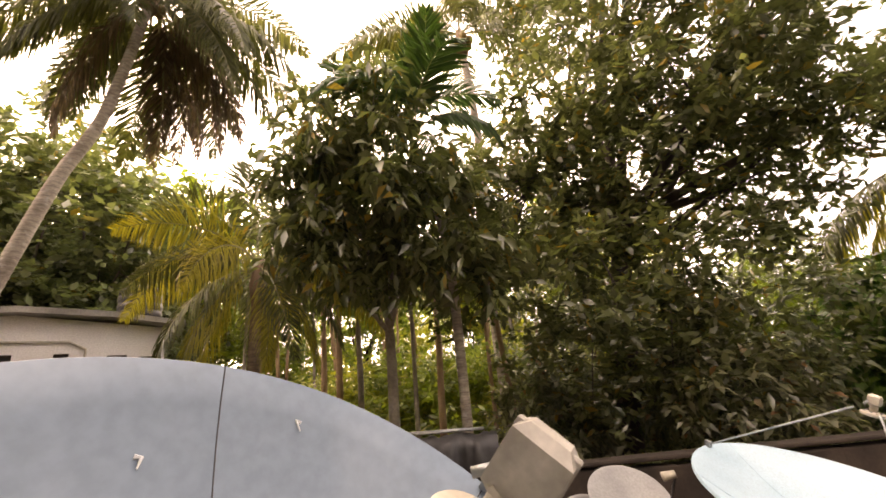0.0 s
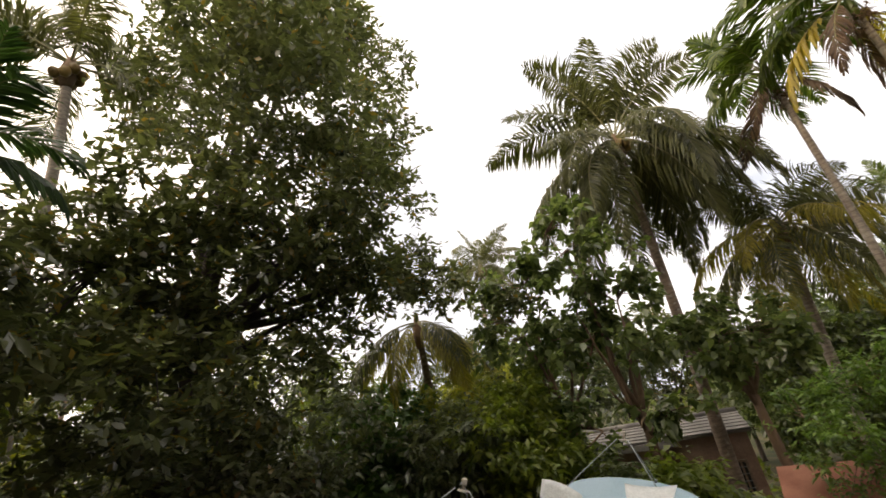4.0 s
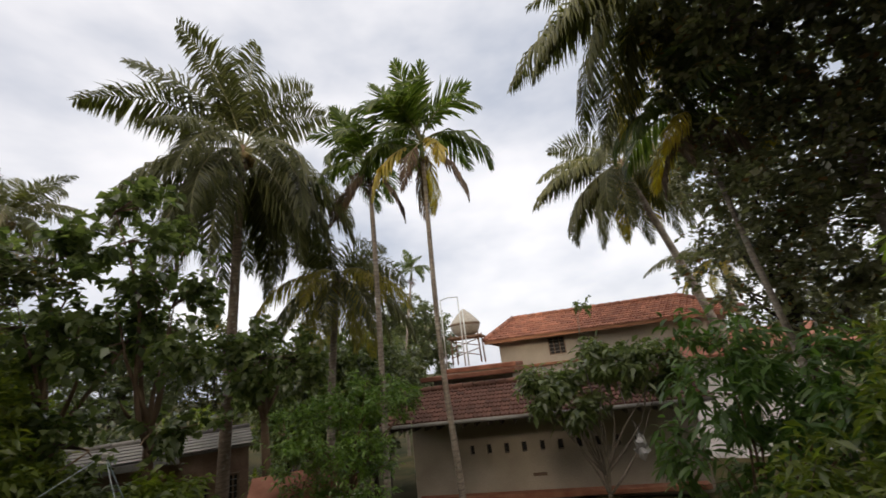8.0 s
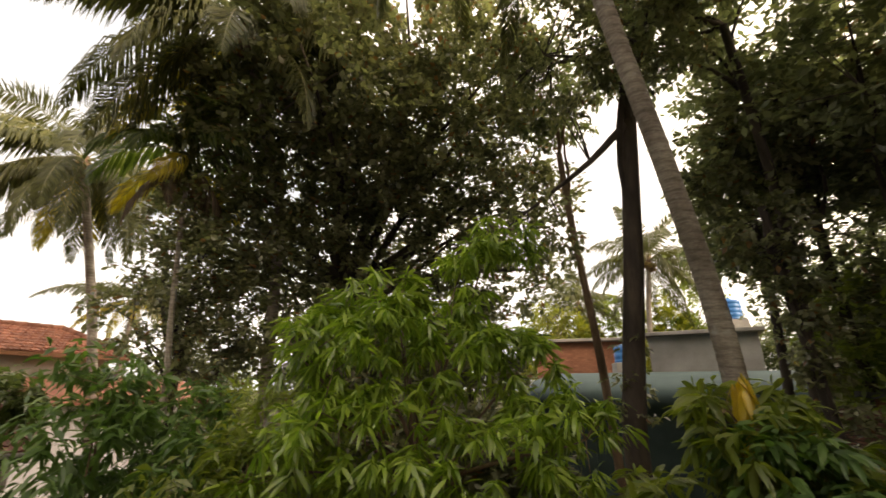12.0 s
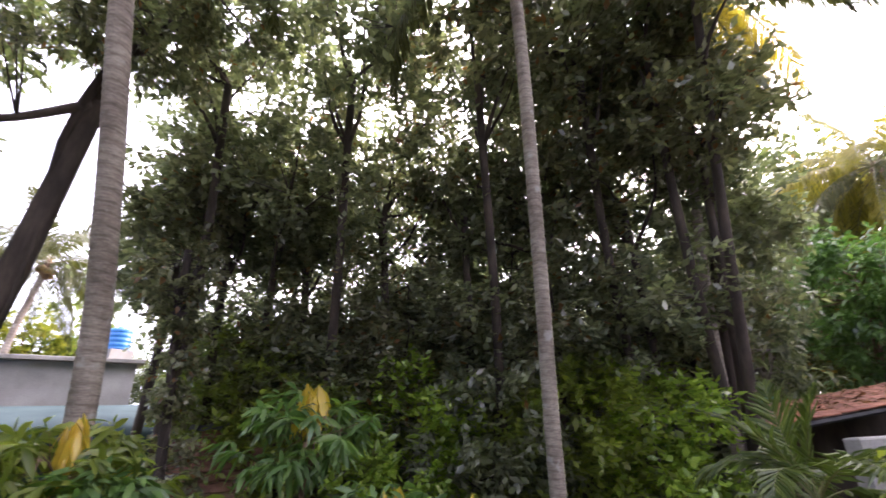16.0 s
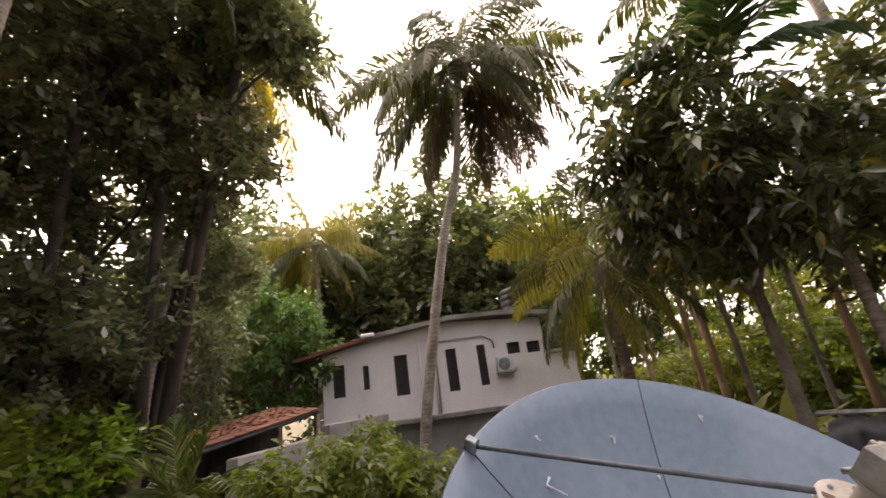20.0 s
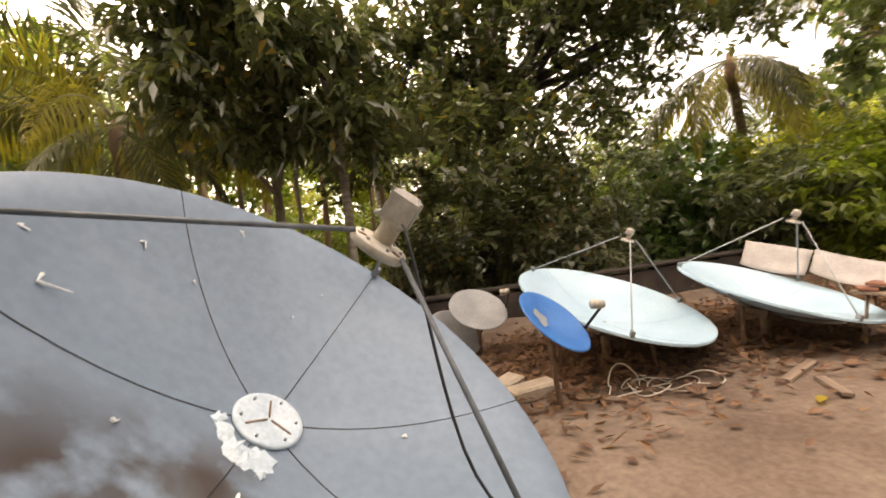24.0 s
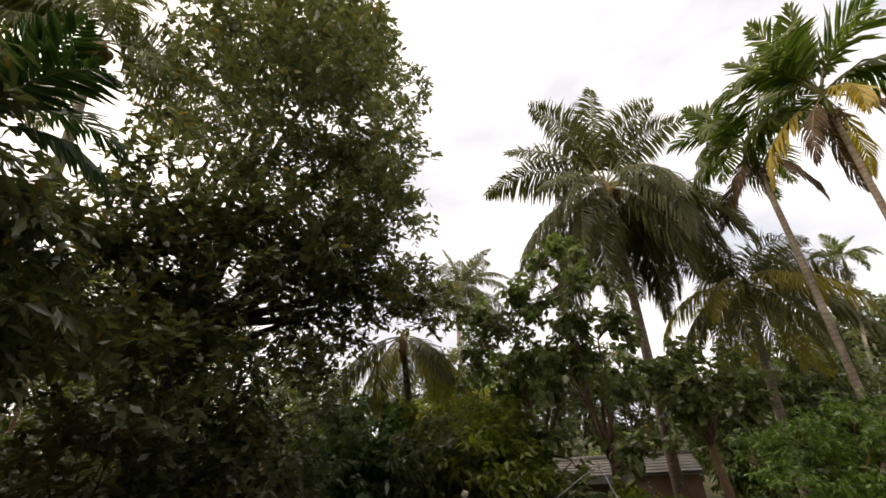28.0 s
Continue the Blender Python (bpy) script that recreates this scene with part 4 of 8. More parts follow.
# ---- tiled shed and garden wall below the white house ----
def build_shed():
    a, b = Vector((-11.0, 2.17, 1.54)), Vector((-11.8, 4.67, 1.92))     # ridge side
    c, d = Vector((-8.75, 1.7, 1.27)), Vector((-10.3, 5.05, 1.75))     # front eave
    sh = thing("shed", "open garden shed with an old leaf-strewn clay tile roof", "shed", Matrix.Translation((0, 0, 0)))
    nrm = (d - c).cross(a - c).normalized()
    if nrm.z < 0:
        nrm = -nrm
    lo = [p - nrm * 0.06 for p in (a, b, d, c)]
    roof = part("roof", Shape().add([a, b, d, c, *lo], [(0, 3, 2, 1), (4, 5, 6, 7), (0, 1, 5, 4), (1, 2, 6, 5), (2, 3, 7, 6), (3, 0, 4, 7)]).mesh("roof", M["wood_grey"]), sh)
    tile = Shape().box((-0.13, -0.2, 0), (0.13, 0.2, 0.03), cut=0.01).mesh("roof_tile", M["roof_tile"])
    rng = random.Random(8)
    rows, cols = 8, 12
    for i in range(rows):
        for j in range(cols):
            u, v = (i + 0.5) / rows, (j + 0.5) / cols
            p = (a.lerp(b, v)).lerp(c.lerp(d, v), u) + nrm * 0.015
            ux = (c.lerp(d, v) - a.lerp(b, v)).normalized()
            rot = Matrix((nrm.cross(-ux).normalized(), -ux, nrm)).transposed().to_4x4()
            part("roof_tile", tile, roof, m=Matrix.Translation(p) @ rot @ Matrix.Rotation(rng.uniform(-0.06, 0.06), 4, "Z") @ Matrix.Rotation(rng.uniform(-0.05, 0.02), 4, "X"))
    for p in (c, d, a, b):
        q = p - Vector((0, 0, 0.1))
        part("post", Shape().tube([(q.x, q.y, gz(q.x, q.y) - 0.2), (q.x, q.y, q.z)], 0.055, 8).mesh("post", M["wood_grey"], True), sh)
    # dark sheet added at the back, its colour standing for the unlit inside
    part("back_wall", Shape().add([a - Vector((0, 0, 0.05)), b - Vector((0, 0, 0.05)), Vector((b.x, b.y, -2.6)), Vector((a.x, a.y, -2.6))] + [q + Vector((-0.05, -0.02, 0)) for q in (a - Vector((0, 0, 0.05)), b - Vector((0, 0, 0.05)), Vector((b.x, b.y, -2.6)), Vector((a.x, a.y, -2.6)))], [(0, 1, 2, 3), (7, 6, 5, 4), (0, 4, 5, 1), (1, 5, 6, 2), (2, 6, 7, 3), (3, 7, 4, 0)]).mesh("back_wall", M["bark_dark"]), sh, "added dark panel standing in for the unlit inside of the shed")
    part("fascia", Shape().tube([c - nrm * 0.05, d - nrm * 0.05], 0.05, 6).mesh("fascia", M["plastic_black"]), sh, "dark tarred gutter board")
    lv = thing("leaf_litter_roof", "dry brown leaves lying on the shed roof", "leaf litter", kind="stuff")
    g = np.random.default_rng(4)
    n = 500
    u, v = g.uniform(0.02, 0.9, n), g.uniform(0.02, 0.98, n)
    A, B, C, D2 = (np.array(q) for q in (a, b, c, d))
    base = (A * (1 - v[:, None]) + B * v[:, None]) * (1 - u[:, None]) + (C * (1 - v[:, None]) + D2 * v[:, None]) * u[:, None] + np.array(nrm) * 0.05
    way = unit(g.normal(size=(n, 3)) * [1, 1, 0.15])
    vv, tt = leaf_arrays(base, way, unit(g.normal(size=(n, 3)) * 0.3 + np.array(nrm)), g.uniform(0.08, 0.2, n), g.uniform(0.04, 0.09, n), 0.0)
    part("leaves", raw_mesh("leaves", vv, tt, M["leaf_dry"]), lv)
    # low plastered wall along the path
    w = thing("garden_wall", "grey plastered garden wall with a dark niche", "wall", Matrix.Translation((0, 0, 0)), kind="structure")
    s = Shape()
    for (p, q, z) in (((-7.35, 2.25), (-9.1, 4.67), 1.2), ((-9.1, 4.67), (-10.1, 6.9), 1.4)):
        way = Vector((q[0] - p[0], q[1] - p[1], 0))
        ang = math.atan2(way.y, way.x)
        s.box((0, -0.1, -2.9), (way.length, 0.1, z), Matrix.Translation((p[0], p[1], 0)) @ Matrix.Rotation(ang, 4, "Z"), cut=0.02)
    part("masonry", s.mesh("masonry", M["plaster_grey"]), w)
    thing("roof_sheet", "faded green corrugated sheet over a lean-to", "roof sheet", pose(-12.6, 2.0, 1.65, 4, -6, 12),
          mesh=corrugated(1.5, 1.1, "sheet_green"))


def corrugated(wx_, wy_, mat, pitch=0.12, amp=0.018):
    s = Shape()
    n = int(wx_ / pitch * 6)
    vs = []
    for i in range(n + 1):
        x = wx_ * (i / n - 0.5)
        z = amp * math.sin(2 * math.pi * (x / pitch))
        vs += [(x, -wy_ / 2, z), (x, wy_ / 2, z), (x, -wy_ / 2, z - 0.004), (x, wy_ / 2, z - 0.004)]
    fs = []
    for i in range(n):
        k = 4 * i
        fs += [(k, k + 4, k + 5, k + 1), (k + 2, k + 3, k + 7, k + 6), (k, k + 2, k + 6, k + 4), (k + 1, k + 5, k + 7, k + 3)]
    fs += [(0, 1, 3, 2), (4 * n, 4 * n + 2, 4 * n + 3, 4 * n + 1)]
    return s.add(vs, fs).mesh("roof_sheet", M[mat])


build_shed()


# ---- tiled house to the south-east ----
def tile_mesh(mat, long=0.40, w=0.26):
    """An interlocking clay tile with a raised roll along each side."""
    prof = [(-w / 2, 0.0), (-w * 0.38, 0.060), (-w * 0.22, 0.014), (0, 0.004), (w * 0.14, 0.034), (w * 0.28, 0.010), (w / 2, 0.010)]
    vs = [(x, y, z + dz) for y, dz in ((0, 0.030), (long, 0.0)) for x, z in prof] + [(x, 0, -0.006) for x, z in prof]
    n = len(prof)
    fs = [(j, j + 1, n + j + 1, n + j) for j in range(n - 1)] + [(2 * n + j, 2 * n + j + 1, j + 1, j) for j in range(n - 1)]
    return Shape().add(vs, fs).mesh("roof_tile", M[mat])


def build_tile_house():
    A = -117.0
    out = Vector((-math.sin(radians(A)), math.cos(radians(A)), 0))
    h = thing("tiled_house", "cream plastered house with red clay tile roofs on two levels", "house", facade((0, 0, 0.48), A))
    # local frame: x to the right as seen from the yard, y away from the yard
    X = lambda d, az: d * math.tan(radians(A - az))
    d0, z0, run, rise = 13.0, -0.10, 2.15, 0.76
    xl, xr = X(d0, -95.0), X(d0, -134.0)
    # lower wall with vent slots
    holes = []
    for i in range(13):
        x = -2.98 + i * 0.565
        holes.append((x, -1.46, x + 0.15, -1.17))
    s = Shape()
    wall_with_holes(s, xl + 0.35, xr - 0.3, -4.2, -0.30, holes, 0.24)
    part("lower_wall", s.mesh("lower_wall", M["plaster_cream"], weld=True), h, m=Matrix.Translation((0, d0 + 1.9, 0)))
    # near-black sheet behind the vents stands in for the unlit inside
    part("vent_backing", Shape().box((xl + 0.4, d0 + 2.2, -1.7), (xr - 0.4, d0 + 2.25, -0.9)).mesh("vent_backing", M["glass_dark"]), h)
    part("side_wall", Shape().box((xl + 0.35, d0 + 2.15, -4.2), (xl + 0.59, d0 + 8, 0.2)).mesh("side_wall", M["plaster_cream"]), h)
    part("plinth_ledge", Shape().box((xl + 0.5, d0 + 1.55, -2.70), (xr - 0.2, d0 + 1.895, -2.55), cut=0.02).mesh("plinth_ledge", M["brick_red"]), h, "brick-red painted sunshade ledge")
    part("letter_slot", Shape().box((X(d0, -112.3), d0 + 1.85, -2.16), (X(d0, -114.2), d0 + 1.902, -2.08)).mesh("letter_slot", M["wood_grey"]), h)
    slope = math.atan2(rise, run)
    span = math.hypot(run, rise)
    deck = Shape().add([(xl, d0, z0 - 0.05), (xr, d0, z0 - 0.05), (xr, d0 + run, z0 + rise - 0.05), (xl + 0.7, d0 + run, z0 + rise - 0.05),
                        (xl, d0, z0 - 0.11), (xr, d0, z0 - 0.11), (xr, d0 + run, z0 + rise - 0.11), (xl + 0.7, d0 + run, z0 + rise - 0.11)],
                       [(0, 1, 2, 3), (7, 6, 5, 4), (0, 4, 5, 1), (1, 5, 6, 2), (2, 6, 7, 3), (3, 7, 4, 0)])
    roof = part("lower_roof", deck.mesh("lower_roof", M["wood_grey"]), h)
    part("gutter", Shape().tube([(xl - 0.05, d0 - 0.05, z0 - 0.09), (xr, d0 - 0.05, z0 - 0.09)], 0.055, 8).mesh("gutter", M["plaster_grey"], True), h, "grey round eaves gutter")
    # soffit and rafters are added; their dark colour stands in for eave shade
    part("soffit", Shape().box((xl + 0.1, d0 + 0.06, z0 - 0.17), (xr - 0.1, d0 + 1.89, z0 - 0.125), cut=0.006).mesh("soffit", M["bark_dark"]), h, "dark soffit added under the eaves to stand for their shade")
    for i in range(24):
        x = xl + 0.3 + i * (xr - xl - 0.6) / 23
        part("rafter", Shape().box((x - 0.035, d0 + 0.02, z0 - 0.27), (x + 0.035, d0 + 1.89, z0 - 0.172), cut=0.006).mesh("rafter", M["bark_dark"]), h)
    tile = tile_mesh("roof_tile_old")
    rows = 8
    count = int((xr - xl) / 0.26)
    joined = Shape()
    for r in range(rows):
        for c in range(count):
            x = xl + 0.15 + c * 0.26
            u = r * span / rows
            if x < xl + 0.7 * u / span:
                continue
            m = Matrix.Translation((x, d0 - 0.04 + u * math.cos(slope), z0 - 0.035 + u * math.sin(slope))) @ Matrix.Rotation(slope - 0.05, 4, "X")
            if c < 41:
                part("roof_tile", tile, roof, m=m)
            else:
                joined.add([m @ v.co for v in tile.vertices], [tuple(p.vertices) for p in tile.polygons])
    part("roof_tiles_rest", joined.mesh("roof_tiles_rest", M["roof_tile_old"]), roof, kind="stuff")
    ridge = Shape()
    for i in range(int((xr - xl - 0.7) / 0.38)):
        x = xl + 0.7 + i * 0.38
        ridge.tube([(x, d0 + run, z0 + rise + 0.02), (x + 0.40, d0 + run, z0 + rise + 0.035)], [0.10, 0.12], 10)
    part("ridge_tiles", ridge.mesh("ridge_tiles", M["roof_tile_old"], True), roof, kind="stuff")
    # middle block with its own low roof
    xm0, xm1 = -4.86, -1.45
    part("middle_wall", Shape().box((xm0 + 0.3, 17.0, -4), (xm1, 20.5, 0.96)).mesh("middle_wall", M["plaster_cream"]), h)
    mid = Shape()
    for k in range(2):
        mid.box((xm0 + k * 0.9, 16.2 + k * 0.5, 0.92 + k * 0.22), (xm1 + 0.2, 20.6, 1.10 + k * 0.22), cut=0.03)
    part("middle_roof", mid.mesh("middle_roof", M["roof_tile"]), h, "stepped red-painted roof slab")
    # upper storey
    d1 = 21.0
    ux0, ux1 = -2.95, 8.35
    win = (0.0, 1.42, 0.80, 2.25)
    s = Shape()
    wall_with_holes(s, ux0 + 0.6, ux1 - 0.6, -4.0, 2.39, [win], 0.24)
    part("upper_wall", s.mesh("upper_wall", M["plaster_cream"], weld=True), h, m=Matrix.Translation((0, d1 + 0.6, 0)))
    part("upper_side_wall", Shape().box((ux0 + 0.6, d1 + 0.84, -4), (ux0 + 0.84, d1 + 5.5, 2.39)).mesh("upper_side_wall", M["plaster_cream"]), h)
    part("string_course", Shape().box((ux0 + 0.5, d1 + 0.45, 0.97), (ux1 - 0.5, d1 + 0.597, 1.11), cut=0.02).mesh("string_course", M["wood_brown"]), h, "brown sunshade band")
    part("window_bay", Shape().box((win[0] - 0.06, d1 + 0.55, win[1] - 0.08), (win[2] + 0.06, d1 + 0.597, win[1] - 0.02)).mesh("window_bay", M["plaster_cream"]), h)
    window_unit(h, win[0], win[1], win[2], win[3], bars=4, mullions=2).matrix_basis = Matrix.Translation((0, d1 + 0.6, 0))
    ze, zr, rn = 2.41, 3.58, 3.2
    hl, hr = 1.25, 1.5
    s = Shape()
    P = [(ux0, d1, ze), (ux1, d1, ze), (ux1 - hr, d1 + rn, zr), (ux0 + hl, d1 + rn, zr), (ux0, d1 + 2 * rn, ze), (ux1, d1 + 2 * rn, ze)]
    s.add(P + [(x, y, z - 0.1) for x, y, z in P], [(0, 1, 2, 3), (3, 4, 0), (1, 5, 2), (2, 5, 4, 3), (6, 7, 1, 0), (7, 11, 5, 1), (10, 6, 0, 4), (9, 8, 7, 6), (9, 6, 10), (8, 11, 7), (9, 10, 11, 8)])
    up = part("upper_roof", s.mesh("upper_roof", M["roof_tile"]), h)
    tile2 = tile_mesh("roof_tile", 0.42, 0.30)
    tv, tf = [tuple(v.co) for v in tile2.vertices], [tuple(p.vertices) for p in tile2.polygons]
    sl, j = math.atan2(zr - ze, rn), Shape()
    sp = math.hypot(rn, zr - ze)
    for r in range(9):
        u = r * sp / 9
        f = u / sp
        x = ux0 + hl * f + 0.15
        while x < ux1 - hr * f - 0.1:
            m = Matrix.Translation((x, d1 + u * math.cos(sl) - 0.04, ze + 0.015 + u * math.sin(sl))) @ Matrix.Rotation(sl - 0.05, 4, "X")
            j.add([m @ Vector(p) for p in tv], tf)
            x += 0.30
    part("upper_roof_tiles", j.mesh("upper_roof_tiles", M["roof_tile"]), up, kind="stuff")
    for p, q in (((ux0, d1, ze), (ux0 + hl, d1 + rn, zr)), ((ux0 + hl, d1 + rn, zr), (ux1 - hr, d1 + rn, zr)), ((ux1 - hr, d1 + rn, zr), (ux1, d1, ze))):
        p, q = Vector(p), Vector(q)
        n = int((q - p).length / 0.4)
        rs = Shape()
        for i in range(n):
            rs.tube([p.lerp(q, i / n) + Vector((0, 0, 0.05)), p.lerp(q, (i + 1.05) / n) + Vector((0, 0, 0.065))], [0.12, 0.14], 8)
        part("ridge_tiles", rs.mesh("ridge_tiles", M["roof_tile"], True), up, kind="stuff")
    part("fascia", Shape().box((ux0 - 0.02, d1 - 0.04, ze - 0.16), (ux1 + 0.02, d1 - 0.005, ze - 0.02), cut=0.006).mesh("fascia", M["wood_brown"]), h)
    # right wing with a lower roof
    part("wing_wall", Shape().box((ux1 - 3.2, d1 - 1.6, -4), (ux1 + 1.5, d1 + 0.55, 0.85)).mesh("wing_wall", M["plaster_white"]), h)
    s = Shape()
    s.add([(ux1 - 3.5, d1 - 2.2, 0.70), (ux1 + 2.5, d1 - 2.2, 0.70), (ux1 + 2.5, d1 + 0.4, 1.55), (ux1 - 3.0, d1 + 0.4, 1.55), (ux1 - 3.5, d1 - 2.2, 0.60), (ux1 + 2.5, d1 - 2.2, 0.60), (ux1 + 2.5, d1 + 0.4, 1.45), (ux1 - 3.0, d1 + 0.4, 1.45)],
          [(0, 1, 2, 3), (7, 6, 5, 4), (0, 4, 5, 1), (1, 5, 6, 2), (2, 6, 7, 3), (3, 7, 4, 0)])
    part("wing_roof", s.mesh("wing_roof", M["roof_tile"]), h)
    return h.matrix_basis.copy()


th_m = build_tile_house()


def build_tower():
    """The round tank on its pipe stand beside the upper storey."""
    t = thing("tank_tower", "white conical-topped water tank on a steel pipe stand", "water tank", th_m @ Matrix.Translation((-3.45, 19.2, 1.46)))
    part("tank_body", Shape().lathe([(0.02, 1.18), (0.36, 1.20), (0.55, 1.34), (0.66, 1.60), (0.67, 1.76), (0.63, 1.82), (0.34, 2.16), (0.05, 2.42), (0.001, 2.42)], sides=28).mesh("tank_body", M["paint_cream"], True), t)
    part("band", Shape().lathe([(0.675, 1.66), (0.69, 1.68), (0.69, 1.74), (0.675, 1.76)], sides=28).mesh("band", M["wood_grey"]), t)
    for sx, sy in ((-0.6, -0.5), (0.6, -0.5), (-0.6, 0.5), (0.6, 0.5)):
        part("leg", Shape().tube([(sx * 1.05, sy, 0), (sx, sy, 1.3)], 0.035, 8).mesh("leg", M["metal_rust"], True), t)
    part("platform", Shape().box((-0.75, -0.65, 1.08), (0.75, 0.65, 1.17), cut=0.01).mesh("platform", M["metal_rust"]), t)
    for z in (0.3, 0.7):
        part("brace", Shape().tube([(-0.62, -0.5, z), (0.62, -0.5, z + 0.3)], 0.02, 6).mesh("brace", M["metal_rust"]), t)
        part("brace", Shape().tube([(0.62, -0.5, z), (-0.62, -0.5, z + 0.3)], 0.02, 6).mesh("brace", M["metal_rust"]), t)
    for x, hgt in ((-0.86, 2.85), (-0.05, 2.9), (0.10, 2.3)):
        part("pipe", Shape().tube([(x, -0.72, -0.1), (x, -0.72, hgt)], 0.03, 8).mesh("pipe", M["plastic_white"], True), t, "white upright water pipe")
    part("top_pipe", Shape().tube([(-0.86, -0.72, 2.83), (-0.5, -0.74, 2.92), (-0.05, -0.72, 2.88)], 0.025, 8).mesh("top_pipe", M["plastic_white"], True), t)


build_tower()


# ---- buildings beyond the trees to the south-west ----
def build_far_houses():
    b = thing("brick_house", "unplastered red brick house wall beyond the garden", "house", facade((-4.16, -19.56, 0), 168))
    part("wall", Shape().box((-2.0, 0, -3), (1.9, 3.0, 3.62)).mesh("wall", M["brick_red"]), b)
    part("roof_edge", Shape().box((-2.2, -0.3, 3.625), (2.1, 3.2, 3.76), cut=0.02).mesh("roof_edge", M["concrete"]), b)
    brick = Shape().box((-0.112, -0.012, -0.036), (0.112, 0.02, 0.036), cut=0.006).mesh("brick", M["brick_red"])
    for r in range(16):
        for c in range(14):
            x, z = -1.78 + c * 0.24 + (r % 2) * 0.12, 2.3 + r * 0.082
            part("brick", brick, b, m=Matrix.Translation((x, -0.006, z)))
    g = thing("grey_house", "low grey cement block house with a flat roof", "house", facade((-7.5, -16.5, 0), 155.5))
    part("wall", Shape().box((-1.55, 0, -3), (1.9, 3, 3.55)).mesh("wall", M["plaster_grey"]), g)
    part("roof_edge", Shape().box((-1.7, -0.25, 3.555), (2.1, 3.2, 3.70), cut=0.02).mesh("roof_edge", M["concrete"]), g)
    water_tank("water_tank", "bright blue plastic water tank on a flat roof", (-9.25, -17.15, 4.15), 0.40, 0.76, "plastic_blue")
    st = thing("tank_stand", "brick pier under the blue tank", "pier", Matrix.Translation((-9.25, -17.15, 3.7)), mesh=Shape().box((-0.4, -0.4, 0), (0.4, 0.4, 0.45), cut=0.02).mesh("tank_stand", M["plaster_grey"]))
    water_tank("barrel", "small blue plastic barrel beside the brick house", (-4.78, -16.32, 2.55), 0.26, 0.58, "plastic_blue", 2)
    thing("barrel_stand", "rough cement plinth under the barrel", "pier", Matrix.Translation((-4.78, -16.32, -2.8)), mesh=Shape().box((-0.3, -0.3, 0), (0.3, 0.3, 5.35), cut=0.02).mesh("barrel_stand", M["plaster_grey"]))
    # long teal-sheeted lean-to
    s = thing("teal_shed", "long shed clad in dull teal sheet with a rounded eave", "shed", facade((-4.65, -13.1, 0), 158.5))
    sh = Shape()
    prof = [(0.0, 0.6), (-0.05, 1.0), (-0.5, 1.12), (-0.62, 1.35), (-0.45, 1.62), (0.2, 1.86), (2.6, 2.2)]
    vs = [(x, y, z) for x in (-3.6, 3.7) for y, z in prof]
    n = len(prof)
    sh.add(vs + [(x, y + 0.03, z - 0.03) for x, y, z in vs], [(i, i + 1, n + i + 1, n + i) for i in range(n - 1)] + [(3 * n + i, 3 * n + i + 1, 2 * n + i + 1, 2 * n + i) for i in range(n - 1)])
    part("canopy", sh.mesh("canopy", M["sheet_teal"], True), s, "teal sheet canopy")
    part("wall", Shape().box((-3.6, 0.02, -3), (3.7, 2.6, 0.62)).mesh("wall", M["sheet_teal"]), s)
    for i in range(12):
        part("batten", Shape().box((-3.6 + i * 0.58, -0.02, -2.5), (-3.56 + i * 0.58, 0.018, 0.6)).mesh("batten", M["sheet_teal"]), s)
    # no opening here: a black slab on the wall paints the unlit inside
    part("doorway", Shape().box((1.6, -0.03, -2.6), (2.55, 0.015, 0.6)).mesh("doorway", M["plastic_black"]), s, "black panel standing for the dark inside of a doorway")
    # shack with a sheet roof to the east
    k = thing("cottage", "small pinkish-brown cottage with a grey tiled roof and tall white-barred windows", "house", facade((12.9, 4.6, 0.48), -75.0))
    part("wall", Shape().box((-2.4, 0, -3.6), (0.75, 0.95, -0.06)).mesh("wall", M["plaster_pink"]), k)
    part("bay_wall", Shape().box((0.752, -0.35, -3.6), (2.3, 0.95, -0.04)).mesh("bay_wall", M["plaster_pink"]), k)
    rm = Matrix.Translation((0, -0.5, -0.05)) @ Matrix.Rotation(radians(12), 4, "X")
    roof = part("roof", Shape().box((-2.8, 0, 0.0), (2.4, 1.55, 0.06), cut=0.012).mesh("roof", M["concrete"]), k, "weathered grey tiled roof", rm)
    course = Shape().box((-2.8, 0, 0), (2.4, 0.27, 0.022), Matrix.Rotation(radians(-5), 4, "X"), cut=0.006).mesh("course", M["concrete"])
    for i in range(6):
        part("course", course, roof, m=Matrix.Translation((0.012 * (i % 2), i * 0.255 - 0.02, 0.085)))
    part("ridge", Shape().tube([(-2.8, 1.5, 0.1), (2.4, 1.5, 0.1)], 0.09, 8).mesh("ridge", M["concrete"], True), roof, "rounded grey ridge")
    part("eave_board", Shape().box((-2.8, -0.56, -0.16), (0.74, -0.52, 0.0), cut=0.006).mesh("eave_board", M["plaster_grey"]), k)
    for x0, z0 in ((0.98, -1.55), (1.66, -1.50)):
        window_unit(k, x0, z0, x0 + 0.42, z0 + 0.88, depth=-0.40, bars=5, mullions=2)
    window_unit(k, -0.35, -1.25, 0.0, -0.55, depth=-0.05, bars=3, mullions=1)
    thing("clay_roof_corner", "corner of an orange clay tiled roof among the bushes", "roof", facade((13.2, 8.9, 0.0), -56) @ Matrix.Rotation(radians(22), 4, "X"),
          mesh=Shape().box((-1.0, -0.6, -0.05), (0.9, 0.8, 0.05), cut=0.02).mesh("clay_roof_corner", M["roof_tile"]))
